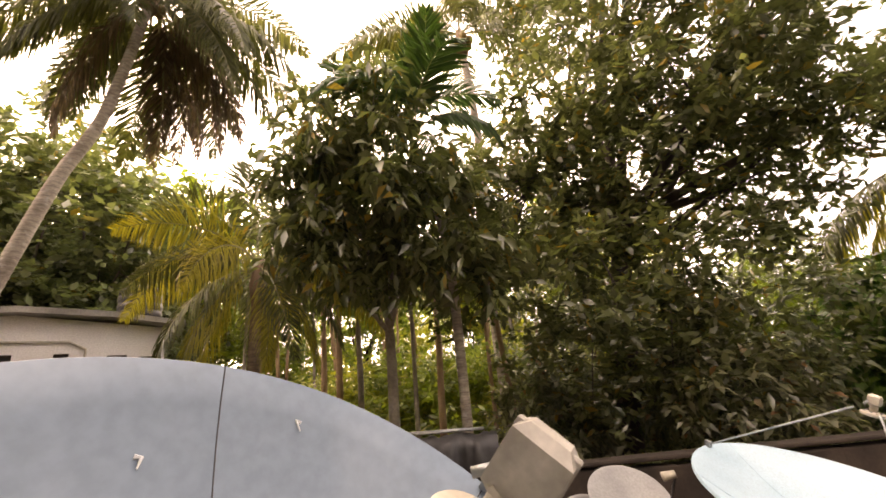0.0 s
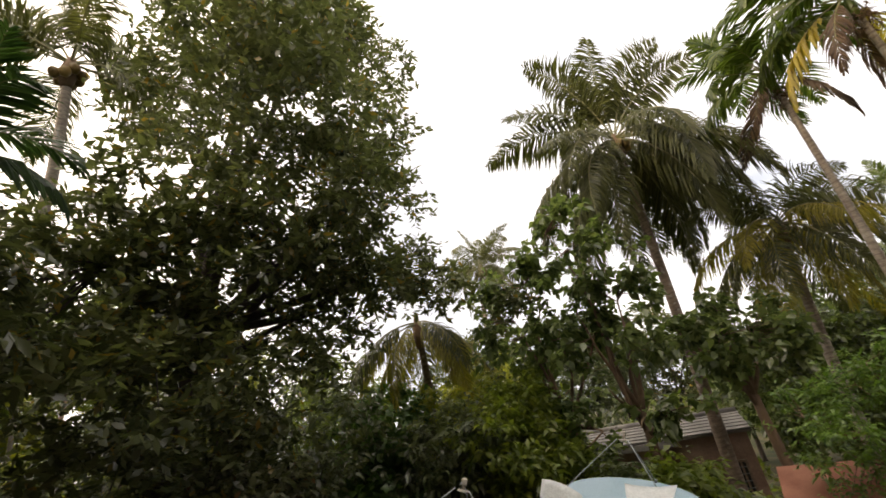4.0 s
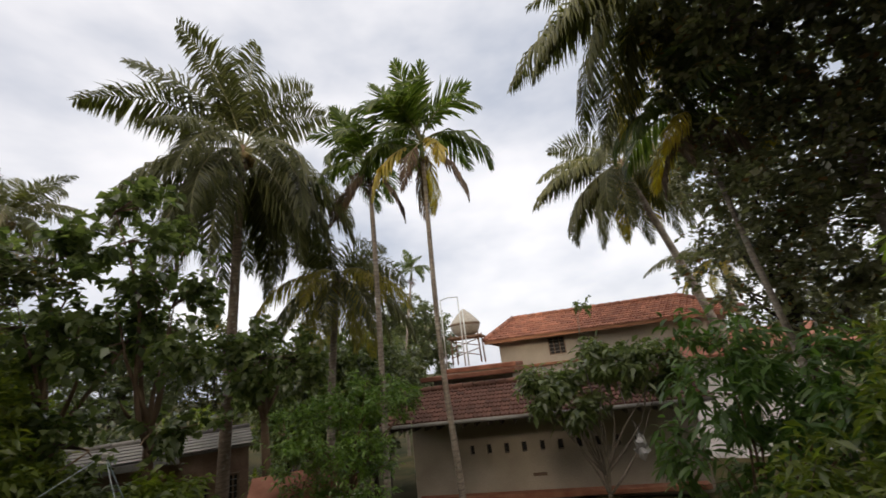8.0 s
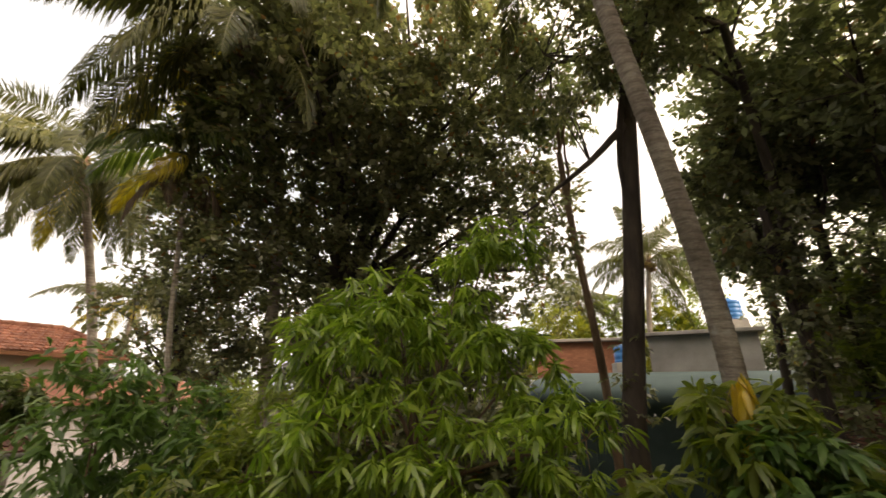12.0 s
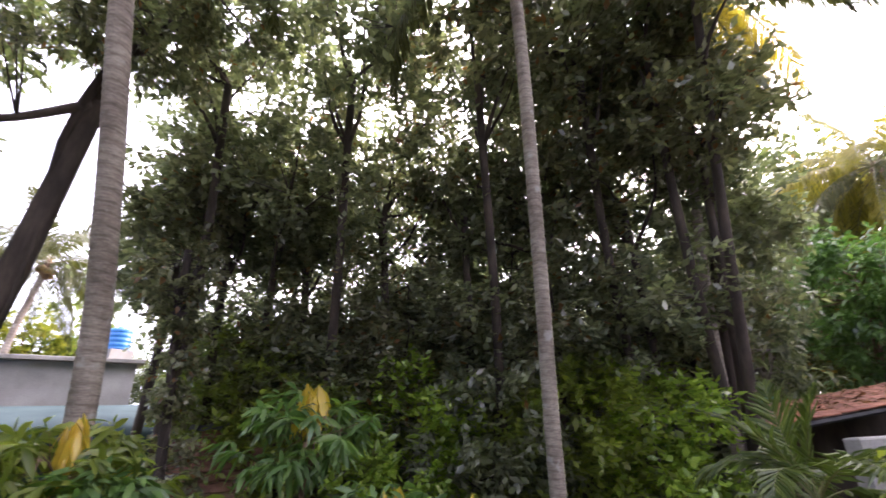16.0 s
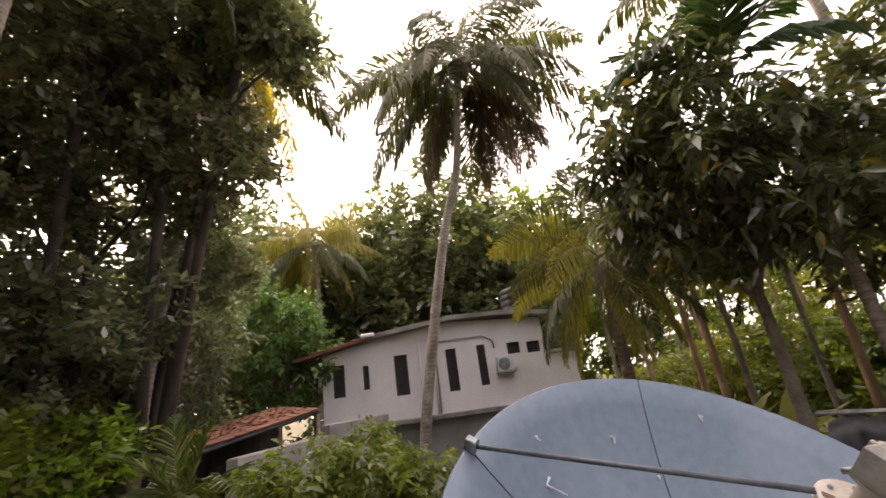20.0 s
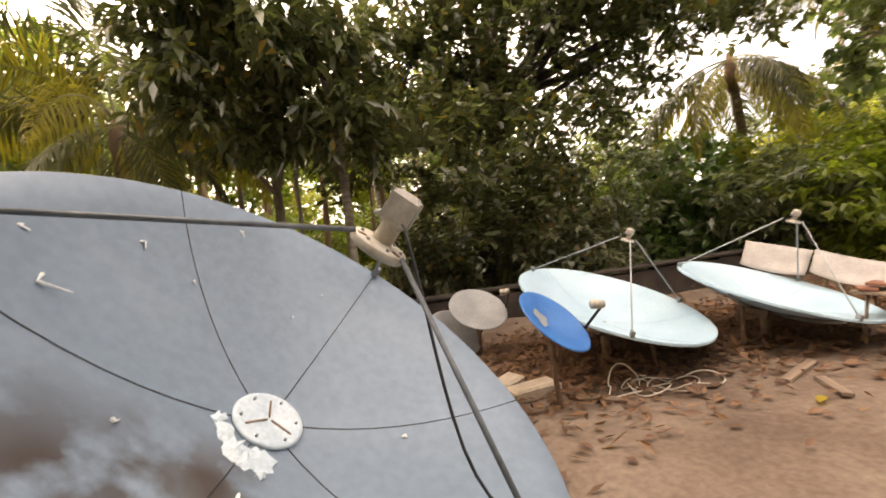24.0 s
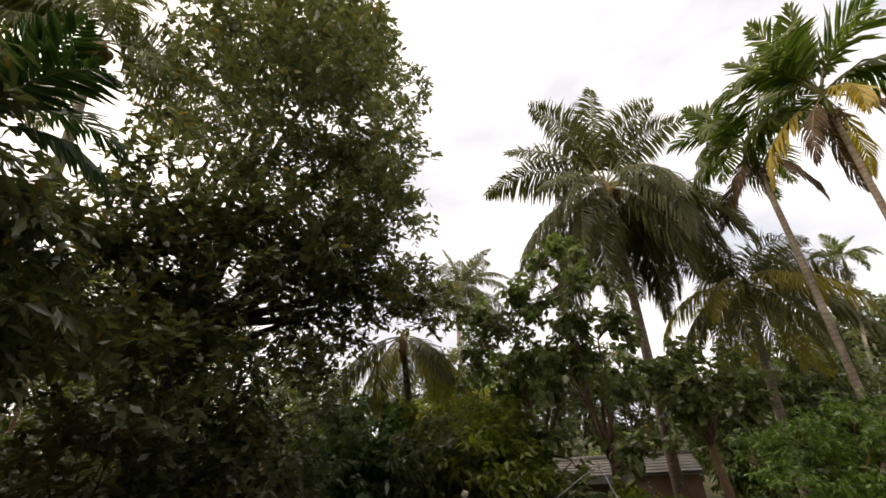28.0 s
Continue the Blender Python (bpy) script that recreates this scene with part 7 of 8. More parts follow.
palm("coconut_palm", "coconut palm half hidden by the western trees", [spot(82.3, 10.0), up_at(82.0, 3.6, 10), up_at(80.0, 22, 10), up_at(77.5, 36, 9.8), up_at(73.5, 44.5, 9.6)], radius=0.12, nuts=0, seed=21, fronds=whorl(5, 0, 30, -50, 4.2) + whorl(7, 25, 0, -72, 4.4) + whorl(5, 10, -25, -84, 4.2) + [(40, -20, -80, 4.2, "palm_gold"), (70, -35, -86, 4.0, "palm_gold"), (95, -40, -88, 4.0, "palm_brown")], face=74)
palm("coconut_palm", "coconut palm stem rising close to the yard", [(-7.30, -1.49, -2.94), (-7.05, -1.45, 0.56), (-6.25, -1.18, 3.64), (-5.03, -0.84, 6.92), (-4.31, -0.70, 9.31)], size=0.85, radius=0.14, plan=(("up", 2), ("mid", 7), ("low", 7)), seed=22)
palm("coconut_palm", "thick ringed coconut stem leaning over the garden", TRUNK_R, size=0.9, radius=0.15, plan=(("up", 2), ("mid", 7), ("low", 6)), seed=23)
palm("coconut_palm", "far coconut palm between the southern trunks", [spot(160, 22), up_at(160.0, 5.9, 22), up_at(158.9, 14.9, 22)], size=0.85, radius=0.15, plan=COCO, seed=24, group="far palms")
palm("coconut_palm", "far coconut palm above the brick house", [spot(168, 27), up_at(167.9, 4.1, 27), up_at(167.8, 10.1, 27)], size=0.8, radius=0.15, plan=COCO, seed=25, group="far palms")
palm("coconut_palm", "golden coconut palm behind the tiled house", [spot(-138, 26), up_at(-138.1, 4.9, 26), up_at(-138.1, 8.9, 26)], size=0.9, radius=0.15, plan=(("mid", 6), ("low", 6), ("gold", 4)), seed=26, group="far palms")
palm("coconut_palm", "short palm with hanging yellowed fronds in the undergrowth", [spot(-47, 11.6), up_at(-47.0, 4, 11.6), up_at(-46.6, 12.5, 11.5)], radius=0.12, seed=27, nuts=0, fronds=whorl(4, 20, 0, -78, 3.2) + whorl(6, 50, -18, -82, 3.2, "palm_olive_lit") + whorl(4, 10, -30, -86, 2.8, "palm_olive_lit"), face=-47, bark="bark_ring_brown")

# thin pale trunks of the sunlit grove to the north
rng0 = random.Random(77)
for i in range(22):
    az, d = 26 - i * 1.6 + rng0.uniform(-1, 1), rng0.uniform(9.5, 17)
    b = Vector(spot(az, d))
    top = Vector(up_at(az + rng0.uniform(-1.5, 1.5), rng0.uniform(9, 14), d))
    c = top + Vector((0, 0, 0.6))
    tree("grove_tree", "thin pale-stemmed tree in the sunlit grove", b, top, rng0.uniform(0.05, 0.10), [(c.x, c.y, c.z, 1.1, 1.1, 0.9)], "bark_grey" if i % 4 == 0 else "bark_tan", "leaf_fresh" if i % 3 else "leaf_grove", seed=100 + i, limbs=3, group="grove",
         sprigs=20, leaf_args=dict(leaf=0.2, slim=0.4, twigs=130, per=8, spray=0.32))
# grove floor bushes; their bright leaf colour carries the sunlight
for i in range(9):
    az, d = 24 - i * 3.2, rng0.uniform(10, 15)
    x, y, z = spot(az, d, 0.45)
    tree("grove_bush", "yellow-green bush on the grove floor, sunlight put into its colour", (x, y, gz(x, y)), (x, y, z), 0.03, [(x, y, z, 0.9, 0.8, 0.55)], "bark_brown", "leaf_bright", seed=140 + i, limbs=3, group="grove bushes", category="bush",
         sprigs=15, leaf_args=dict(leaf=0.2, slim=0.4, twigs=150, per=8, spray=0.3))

def broad_leaf(name, length, width, bend, mat, seed):
    """A long paddle leaf on a stalk, arching along +x, with a raised midrib and a few tears."""
    rng = random.Random(seed)
    vs, fs = [], []
    n = 14
    for i in range(n + 1):
        t = i / n
        a = radians(78 - bend * t)
        x, z = (length * t * math.cos(a * 0.9), length * t * math.sin(a))
        w = width * 0.5 * max(0.02, math.sin(math.pi * min(1, max(0, (t - 0.18) / 0.82)) ** 0.8)) if t > 0.18 else 0.02
        sag = rng.uniform(0.2, 0.5) * w
        vs += [(x, -w, z - sag), (x, 0, z), (x, w, z - sag)]
    for i in range(n):
        k = 3 * i
        fs += [(k, k + 3, k + 4, k + 1), (k + 1, k + 4, k + 5, k + 2)]
    return Shape().add(vs, fs).mesh(name, M[mat], True)


def banana_plant(label, at, tall, count, seed, mat="leaf_bright"):
    t = thing("banana_plant", label, "banana plant", Matrix.Translation(at), "banana plants")
    part("stem", Shape().tube([(0, 0, -0.15), (0.01, 0, tall * 0.25), (0, 0.01, tall * 0.45)], [0.07, 0.06, 0.035], 10).mesh("stem", M["rachis"], True), t, "pale green sheathed stem")
    rng = random.Random(seed)
    for i in range(count):
        part("leaf", broad_leaf("leaf", tall * rng.uniform(0.6, 0.8), 0.32, rng.uniform(20, 75), mat, seed * 9 + i), t, m=Matrix.Translation((0, 0, tall * 0.4)) @ Matrix.Rotation(i * 2.4 + seed, 4, "Z"))
    return t


banana_plant("young banana plant with broad yellow-green leaves", spot(11, 8.6), 1.9, 6, 3)
banana_plant("young banana plant with broad yellow-green leaves", spot(16, 9.4), 2.0, 5, 4)
banana_plant("young banana plant with broad yellow-green leaves", spot(6, 9.0), 1.8, 5, 5)
banana_plant("small banana shoot with one upright yellow-green leaf", (-5.3, 0.65, gz(-5.3, 0.65)), 3.2, 3, 6)
# big-leaved trees to the east
for i, (az, d, lob) in enumerate(((-63, 10.5, [(-60.7, 13.4, 10.5, 1.5, 1.5, 1.3), (-64.8, 9.5, 10.2, 1.4, 1.4, 1.1), (-58.9, 8.5, 10.5, 1.2, 1.2, 0.9), (-62.5, 0.5, 10.0, 0.8, 0.8, 0.6), (-65.5, -4.0, 9.8, 0.65, 0.65, 0.45), (-60.5, -4.5, 9.9, 0.6, 0.6, 0.5)]), (-71, 10.2, [(-69.7, 15.6, 10.4, 1.4, 1.4, 1.2), (-73.0, 8.2, 10.0, 1.1, 1.1, 1.0), (-67.5, 9.0, 10, 1.2, 1.2, 0.9), (-69.5, 20.5, 10.3, 1.0, 1.0, 0.8), (-70.5, 0.0, 9.8, 0.7, 0.7, 0.5), (-72.0, -4.0, 9.7, 0.5, 0.5, 0.4), (-75.5, -2.0, 9.8, 0.5, 0.5, 0.4)]), (-82, 11.5, [(-83.0, 3.9, 11.8, 1.2, 1.2, 1.0), (-79.0, 4.5, 11.2, 0.9, 0.9, 0.8)]))):
    tree("broadleaf_tree", "tree with large rounded dark leaves on open branches", spot(az, d), up_at(az, -2, d), 0.13, [lobe(*q) for q in lob], "bark_brown", "leaf_broad", seed=50 + i, limbs=9, group="big-leaved trees",
         leaf_args=dict(leaf=0.20, slim=0.74, twigs=300, per=9, spray=0.30, droop=0.35, hollow=0.3, clump=0.85))
plates = ((-94.0, 0.6, 8.5, 0.42), (-97.5, -0.6, 8.4, 0.5), (-91.0, -0.9, 8.5, 0.5), (-99.5, -2.0, 8.3, 0.4), (-95.0, -2.4, 8.2, 0.62), (-88.0, -2.6, 8.5, 0.55), (-92.0, -4.0, 8.2, 0.68), (-97.5, -4.4, 8.1, 0.5), (-86.0, -4.8, 8.4, 0.55), (-89.5, -6.2, 8.1, 0.66), (-94.5, -6.6, 8.1, 0.60), (-86.5, -8.2, 8.2, 0.6), (-91.5, -8.6, 8.0, 0.66), (-95.5, -9.4, 8.1, 0.45), (-88.5, -11.0, 8.0, 0.62), (-93.0, -11.8, 8.0, 0.55), (-91.0, -14.5, 7.9, 0.65))
tree("feathery_tree", "low spreading tree with fresh light green feathery foliage in flat tiers", spot(-92, 8.4), up_at(-92, -10, 8.4), 0.07, [lobe(az, el, d + 0.35 * math.sin(az * 9), r * 0.85, r * 0.85, 0.04) for az, el, d, r in plates],
     "bark_brown", "leaf_feathery", seed=60, limbs=17, leaf_args=dict(leaf=0.10, slim=0.36, twigs=780, per=13, spray=0.22, droop=0.1, clump=0.75))
tree("far_tree", "dense rounded dark green tree behind the tiled house", spot(-99, 31), up_at(-99.0, 2.0, 31), 0.25, [lobe(-99.4, 7.4, 31, 1.9, 1.9, 1.5), lobe(-101.6, 5.2, 31, 1.7, 1.7, 1.6), lobe(-97.0, 5.6, 31, 1.7, 1.7, 1.5), lobe(-99.2, 3.6, 30.5, 2.3, 2.2, 1.7), lobe(-102.2, 2.4, 31, 1.5, 1.5, 1.4), lobe(-96.0, 2.4, 31, 1.8, 1.8, 1.5)], "bark_brown", "leaf_grove", seed=61, limbs=12, leaf_args=dict(leaf=0.26, slim=0.5, twigs=1700, per=10, spray=0.42, hollow=0.3))
# dark trees that close the view between the big-leaved trees and the tiled house
for i, (az, el, d, r) in enumerate(((-87.5, 1.5, 17.5, 1.7), (-91.5, 3.0, 18.0, 1.8), (-95.5, 1.5, 18.5, 1.6), (-89.5, -3.5, 16.5, 1.5), (-94.0, -3.5, 17.0, 1.4), (-84.0, -1.0, 18.0, 1.5))):
    x, y, z, *_ = lobe(az, el, d, 1, 1, 1)
    tree("garden_tree", "dense dark green tree beyond the areca palms", (x, y, gz(x, y)), (x, y, z - r * 0.7), 0.10, [(x, y, z, r, r, r * 0.8), (x + 0.5 * r * math.cos(i * 2), y + 0.5 * r * math.sin(i * 2), z - 0.7 * r, r, r, r * 0.7)], "bark_dark", "leaf_broad" if i % 2 else "leaf_grove", seed=260 + i, limbs=6, group="garden trees",
         sprigs=40, leaf_args=dict(leaf=0.22, slim=0.5, twigs=620, per=9, spray=0.38, hollow=0.3))
tree("papaya_tree", "thin spreading tree with feathery leaves in front of the tiled roof", spot(-121.5, 8.0), (7.0, -4.35, -0.2), 0.05, [(7.25, -3.75, 1.35, 0.5, 0.5, 0.28), (6.9, -4.45, 1.55, 0.6, 0.6, 0.3), (6.45, -5.1, 1.45, 0.6, 0.6, 0.35), (7.1, -3.9, 0.95, 0.6, 0.6, 0.25), (6.9, -4.4, 2.55, 0.12, 0.12, 0.12)],
     "bark_grey", "leaf_broad", seed=62, limbs=14, leaf_args=dict(leaf=0.17, slim=0.40, twigs=420, per=10, spray=0.24, droop=0.45, clump=0.8))
tree("leafy_shrub", "shrub with glossy drooping lance leaves", spot(-135, 6.4), (4.5, -4.7, -0.3), 0.05, [(4.66, -4.91, 1.75, 0.45, 0.45, 0.35), (4.6, -4.9, 1.05, 0.75, 0.75, 0.5), (4.1, -5.3, 1.1, 0.8, 0.8, 0.6), (4.1, -5.2, 0.4, 0.9, 0.9, 0.6), (4.85, -4.5, 0.25, 0.6, 0.6, 0.5), (3.5, -5.5, 0.5, 0.9, 0.8, 0.9)],
     "bark_brown", "leaf_round", seed=63, limbs=9, leaf_args=dict(leaf=0.21, slim=0.25, twigs=520, per=9, spray=0.28, droop=0.6, fine=True))
tree("leafy_shrub", "dense low shrub with narrow bright leaves", spot(-147, 5.0), up_at(-146.5, -20.3, 5.0), 0.05, [lobe(-145.6, -15.3, 4.9, 0.8, 0.8, 0.5), lobe(-152.7, -8.4, 5.6, 0.8, 0.8, 0.8)],
     "bark_brown", "leaf_fresh", seed=64, limbs=7, leaf_args=dict(leaf=0.16, slim=0.30, twigs=420, per=10, spray=0.26, droop=0.4))

for i, (az, el, d, r) in enumerate(((-165, -7, 7.6, 0.9), (-174, -7, 7.3, 0.9), (178, -8, 7.6, 0.8), (-157, -9, 7.2, 0.9), (-168, 3, 10.0, 1.3), (-177, 5, 10.5, 1.3), (-160, 5, 10.5, 1.3))):
    x, y, z, *_ = lobe(az, el, d, 1, 1, 1)
    tree("shrub", "shaded broad-leaved shrub behind the young mango", (x, y, gz(x, y)), (x, y, z - r * 0.6), 0.05, [(x, y, z, r, r, r * 0.8), (x, y, z - r * 0.7, r, r, r * 0.7)], "bark_dark", "leaf_dark", seed=180 + i, limbs=5, group="southern undergrowth", category="shrub",
         sprigs=30, leaf_args=dict(leaf=0.19, slim=0.5, twigs=420, per=9, spray=0.34, fine=None))
# a dense tree inside the western wood
tree("forest_tree", "tall dark broad-leaved tree deep in the western wood", spot(91, 12.5), up_at(91, 22, 12.2), 0.16, [lobe(96, 38, 12, 1.7, 1.7, 1.5), lobe(88.5, 39, 12, 1.5, 1.5, 1.5), lobe(93, 29, 12, 1.7, 1.7, 1.4), lobe(84.5, 33, 12, 1.1, 1.1, 1.2), lobe(98, 27, 12, 1.4, 1.4, 1.3)],
     "bark_dark", "leaf_dark", seed=171, limbs=10, leaf_args=dict(leaf=0.24, slim=0.42, twigs=900, per=9, spray=0.4, droop=0.4))
# dark trees to the south
tree("jack_tree", "huge dark evergreen tree towering over the garden", (4.4, -12.4, gz(4.4, -12.4)), (4.2, -12.0, 4.5), 0.34,
     [lobe(-160, 30, 12.5, 2.6, 2.2, 2.3), lobe(-147, 33, 12.3, 1.8, 1.8, 1.8), lobe(-157, 38, 11, 2.2, 2.0, 1.9), lobe(-167, 34, 11.5, 2.0, 2.0, 1.8), lobe(-152, 44, 12.2, 2.0, 2.0, 1.8), lobe(-148, 18, 12.2, 1.7, 1.7, 1.7), lobe(-172.2, 33.0, 12.0, 2.4, 2.2, 2.4), lobe(-150.6, 23.7, 13.2, 2.0, 2.0, 2.2), lobe(177, 30, 12.0, 1.6, 1.5, 1.4), lobe(179.5, 20, 12.2, 1.4, 1.3, 1.2), lobe(173, 25, 12.3, 1.1, 1.0, 1.1), lobe(172, 14, 12.6, 1.0, 0.9, 0.9), lobe(-166.8, 45.2, 12.0, 2.6, 2.6, 1.8), lobe(-179.7, 40.8, 11.5, 2.0, 2.0, 1.8), lobe(-160.4, 15.4, 13.0, 2.4, 2.0, 1.8), lobe(-175.7, 20.9, 12.5, 1.6, 1.6, 1.5), lobe(-149.1, 39.7, 12.5, 1.8, 1.8, 1.6), lobe(-145.3, 15.8, 13.0, 1.9, 1.8, 1.6), lobe(-152.2, 8.6, 12.5, 1.8, 1.8, 1.6), lobe(-163.2, 6.3, 12.0, 2.0, 1.8, 1.5), lobe(-172.3, 10.0, 12.0, 1.8, 1.6, 1.4), lobe(-165, 20, 12.3, 1.8, 1.6, 1.5), lobe(-157, 22, 12.3, 1.8, 1.7, 1.5), lobe(-170, 25, 12.2, 1.7, 1.6, 1.5), lobe(-163, 27, 11.6, 1.8, 1.6, 1.5), lobe(-178, 13, 12.2, 1.5, 1.4, 1.3), lobe(-140.6, 31.9, 13.5, 1.4, 1.4, 1.4)],
     "bark_dark", "leaf_dark", seed=70, limbs=18, leaf_args=dict(leaf=0.19, slim=0.58, twigs=7800, per=10, spray=0.4, droop=0.3, fine=None, hollow=0.3, clump=0.5))
tree("dark_tree", "dense dark-leaved tree behind the garden shrubs", spot(-143, 14), up_at(-143, 2, 14), 0.16, [lobe(-139, 7, 14, 1.2, 1.2, 1.1), lobe(-143, 13, 14, 1.5, 1.5, 1.4), lobe(-147, 8, 13.5, 1.7, 1.7, 1.5), lobe(-141, 18, 14.3, 1.2, 1.2, 1.2), lobe(-145, 2, 13, 1.7, 1.5, 1.3)],
     "bark_dark", "leaf_dark", seed=75, limbs=9, leaf_args=dict(leaf=0.2, slim=0.5, twigs=900, per=10, spray=0.38, fine=None))
tree("mango_sapling", "young mango tree with long drooping light green leaves", spot(-170, 5.0), up_at(-169.6, -10.9, 5.0), 0.07,
     [(1.34, -4.50, 2.06, 0.75, 0.6, 0.55), (1.95, -4.4, 2.1, 0.42, 0.4, 0.45), (1.47, -4.74, 2.66, 0.6, 0.5, 0.4), (0.14, -4.85, 1.97, 0.75, 0.5, 0.45), (-0.49, -4.41, 1.29, 0.55, 0.5, 0.4), (1.32, -4.11, 1.25, 0.9, 0.5, 0.5), (0.33, -4.31, 0.97, 0.9, 0.6, 0.5), (1.95, -4.3, 0.95, 0.5, 0.5, 0.55), (0.78, -4.89, 2.29, 0.8, 0.5, 0.4), (-0.16, -5.5, 3.68, 0.48, 0.42, 0.32), (0.30, -5.4, 3.22, 0.42, 0.4, 0.28), (0.45, -5.2, 2.75, 0.4, 0.4, 0.3)],
     "bark_brown", "leaf_vivid", seed=71, limbs=14, leaf_args=dict(leaf=0.20, slim=0.19, twigs=760, per=14, spray=0.09, droop=0.75, fine=True, hollow=0.6))
tree("forked_tree", "dark creeper-covered trunk with a side branch below a leafy crown", (-2.36, -8.6, gz(-2.36, -8.6)), (-2.98, -8.07, 7.0), 0.23,
     [lobe(160.4, 43.9, 10.0, 1.7, 1.7, 1.4), lobe(168.5, 41.4, 9.5, 1.4, 1.4, 1.2), lobe(153.4, 46.9, 10, 1.5, 1.5, 1.2), lobe(175.4, 19.6, 8.4, 1.0, 0.9, 0.7), (-2.41, -8.42, 0.9, 0.26, 0.26, 0.7), (-2.52, -8.3, 2.2, 0.25, 0.25, 0.7)], "bark_dark", "leaf_dark", seed=72, limbs=9,
     leaf_args=dict(leaf=0.15, slim=0.5, twigs=800, per=10, spray=0.30), trunk_pts=[(-2.36, -8.6, -2.9), (-2.38, -8.5, -0.6), (-2.40, -8.44, 0.9), (-2.54, -8.3, 2.4), (-2.69, -8.17, 3.8), (-2.82, -8.1, 5.3), (-2.98, -8.07, 7.0), (-3.15, -8.0, 8.6)])
# trees that show in the gap above the brick house, sunlight put into their colour
for i, (az, el, d, r) in enumerate(((168.5, 6.0, 25.0, 1.5), (164.0, 7.0, 26.0, 1.6), (159.0, 7.5, 25.0, 1.5), (155.0, 9.0, 26.0, 1.7), (171.5, 7.5, 24.0, 1.5))):
    x, y, z, *_ = lobe(az, el, d, 1, 1, 1)
    tree("garden_tree", "yellow-green tree beyond the brick house, sunlight put into its colour", (x, y, gz(x, y)), (x, y, z - r * 0.8), 0.11, [(x, y, z, r, r, r), (x + 0.6, y - 0.4, z - r, r, r, r * 0.8)], "bark_brown", ("leaf_bright", "leaf_fresh")[i % 2], seed=270 + i, limbs=6, group="sunlit garden trees",
         sprigs=40, leaf_args=dict(leaf=0.26, slim=0.45, twigs=380, per=9, spray=0.42))
tree("thin_tree", "slim straight trunk behind the forked tree", (-2.9, -10.9, gz(-2.9, -10.9)), (-1.78, -9.46, 7.15), 0.11, [lobe(170.6, 36.4, 12, 1.4, 1.4, 1.0)], "bark_brown", "leaf_grove", seed=73, limbs=4,
     leaf_args=dict(leaf=0.2, slim=0.5, twigs=200, per=9, spray=0.36))
for i, (az, d, r, z) in enumerate(((155, 4.6, 0.5, 1.35), (153, 4.5, 0.45, 1.08), (151.3, 4.8, 0.45, 1.1), (132.3, 4.7, 0.6, 1.55), (143.6, 4.3, 0.45, 0.78), (123, 4.2, 0.5, 0.72), (112.6, 4.3, 0.45, 0.65), (146.4, 4.4, 0.4, 0.78), (164, 4.2, 0.55, 0.6), (138, 4.2, 0.5, 0.5), (134, 3.8, 0.5, 0.4), (128, 4.2, 0.5, 0.4), (118, 4.3, 0.4, 0.2), (149, 4.1, 0.45, 0.45))):
    x, y, g0 = spot(az, d)
    t = tree("mango_seedling", "waist-high mango seedling with drooping leaves and yellow new growth", (x, y, g0), (x, y, z - 0.1), 0.035, [(x, y, z, r, r, r * 0.6)], "bark_brown", "leaf_round" if i % 2 else "leaf_fresh", seed=80 + i, limbs=4, group="mango seedlings", category="shrub",
             leaf_args=dict(leaf=0.22, slim=0.25, twigs=52, per=13, spray=0.09, droop=0.6, fine=True))
    if i < 8:
        me, *_ = crown_mesh("new_leaves", [(0.05 * math.sin(i * 2.1), 0.05 * math.cos(i * 2.1), z + r * 0.62 - g0, 0.09, 0.09, 0.06)], M["leaf_yellow"], 0.32, 0.27, 4, 9, 0.07, 5.0, True, 90 + i)
        part("new_leaves", me, t, "limp yellow new leaves")

tree("creeper_tree", "leaning trunk wrapped in dark creeper leaves", (-4.9, -7.0, gz(-4.9, -7.0)), (-4.6, -7.2, 4.6), 0.10, [(-4.85, -7.0, 0.8, 0.4, 0.4, 0.5), (-4.8, -7.05, 1.6, 0.36, 0.36, 0.5), (-4.72, -7.1, 2.4, 0.42, 0.42, 0.5), (-4.66, -7.15, 3.2, 0.45, 0.45, 0.5), (-4.6, -7.2, 4.2, 0.7, 0.7, 0.6)],
     "bark_dark", "leaf_dark", seed=74, limbs=5, leaf_args=dict(leaf=0.14, slim=0.62, twigs=330, per=9, spray=0.2, droop=0.3))

palm("areca_palm", "small seedling palm beside the banana shoot", [spot(77, 5.3), (-5.16, 1.19, -0.2), (-5.15, 1.19, 0.35)], kind="areca", size=0.62, radius=0.05, plan=(("up", 3), ("mid", 6), ("low", 3)), nuts=0, seed=41)

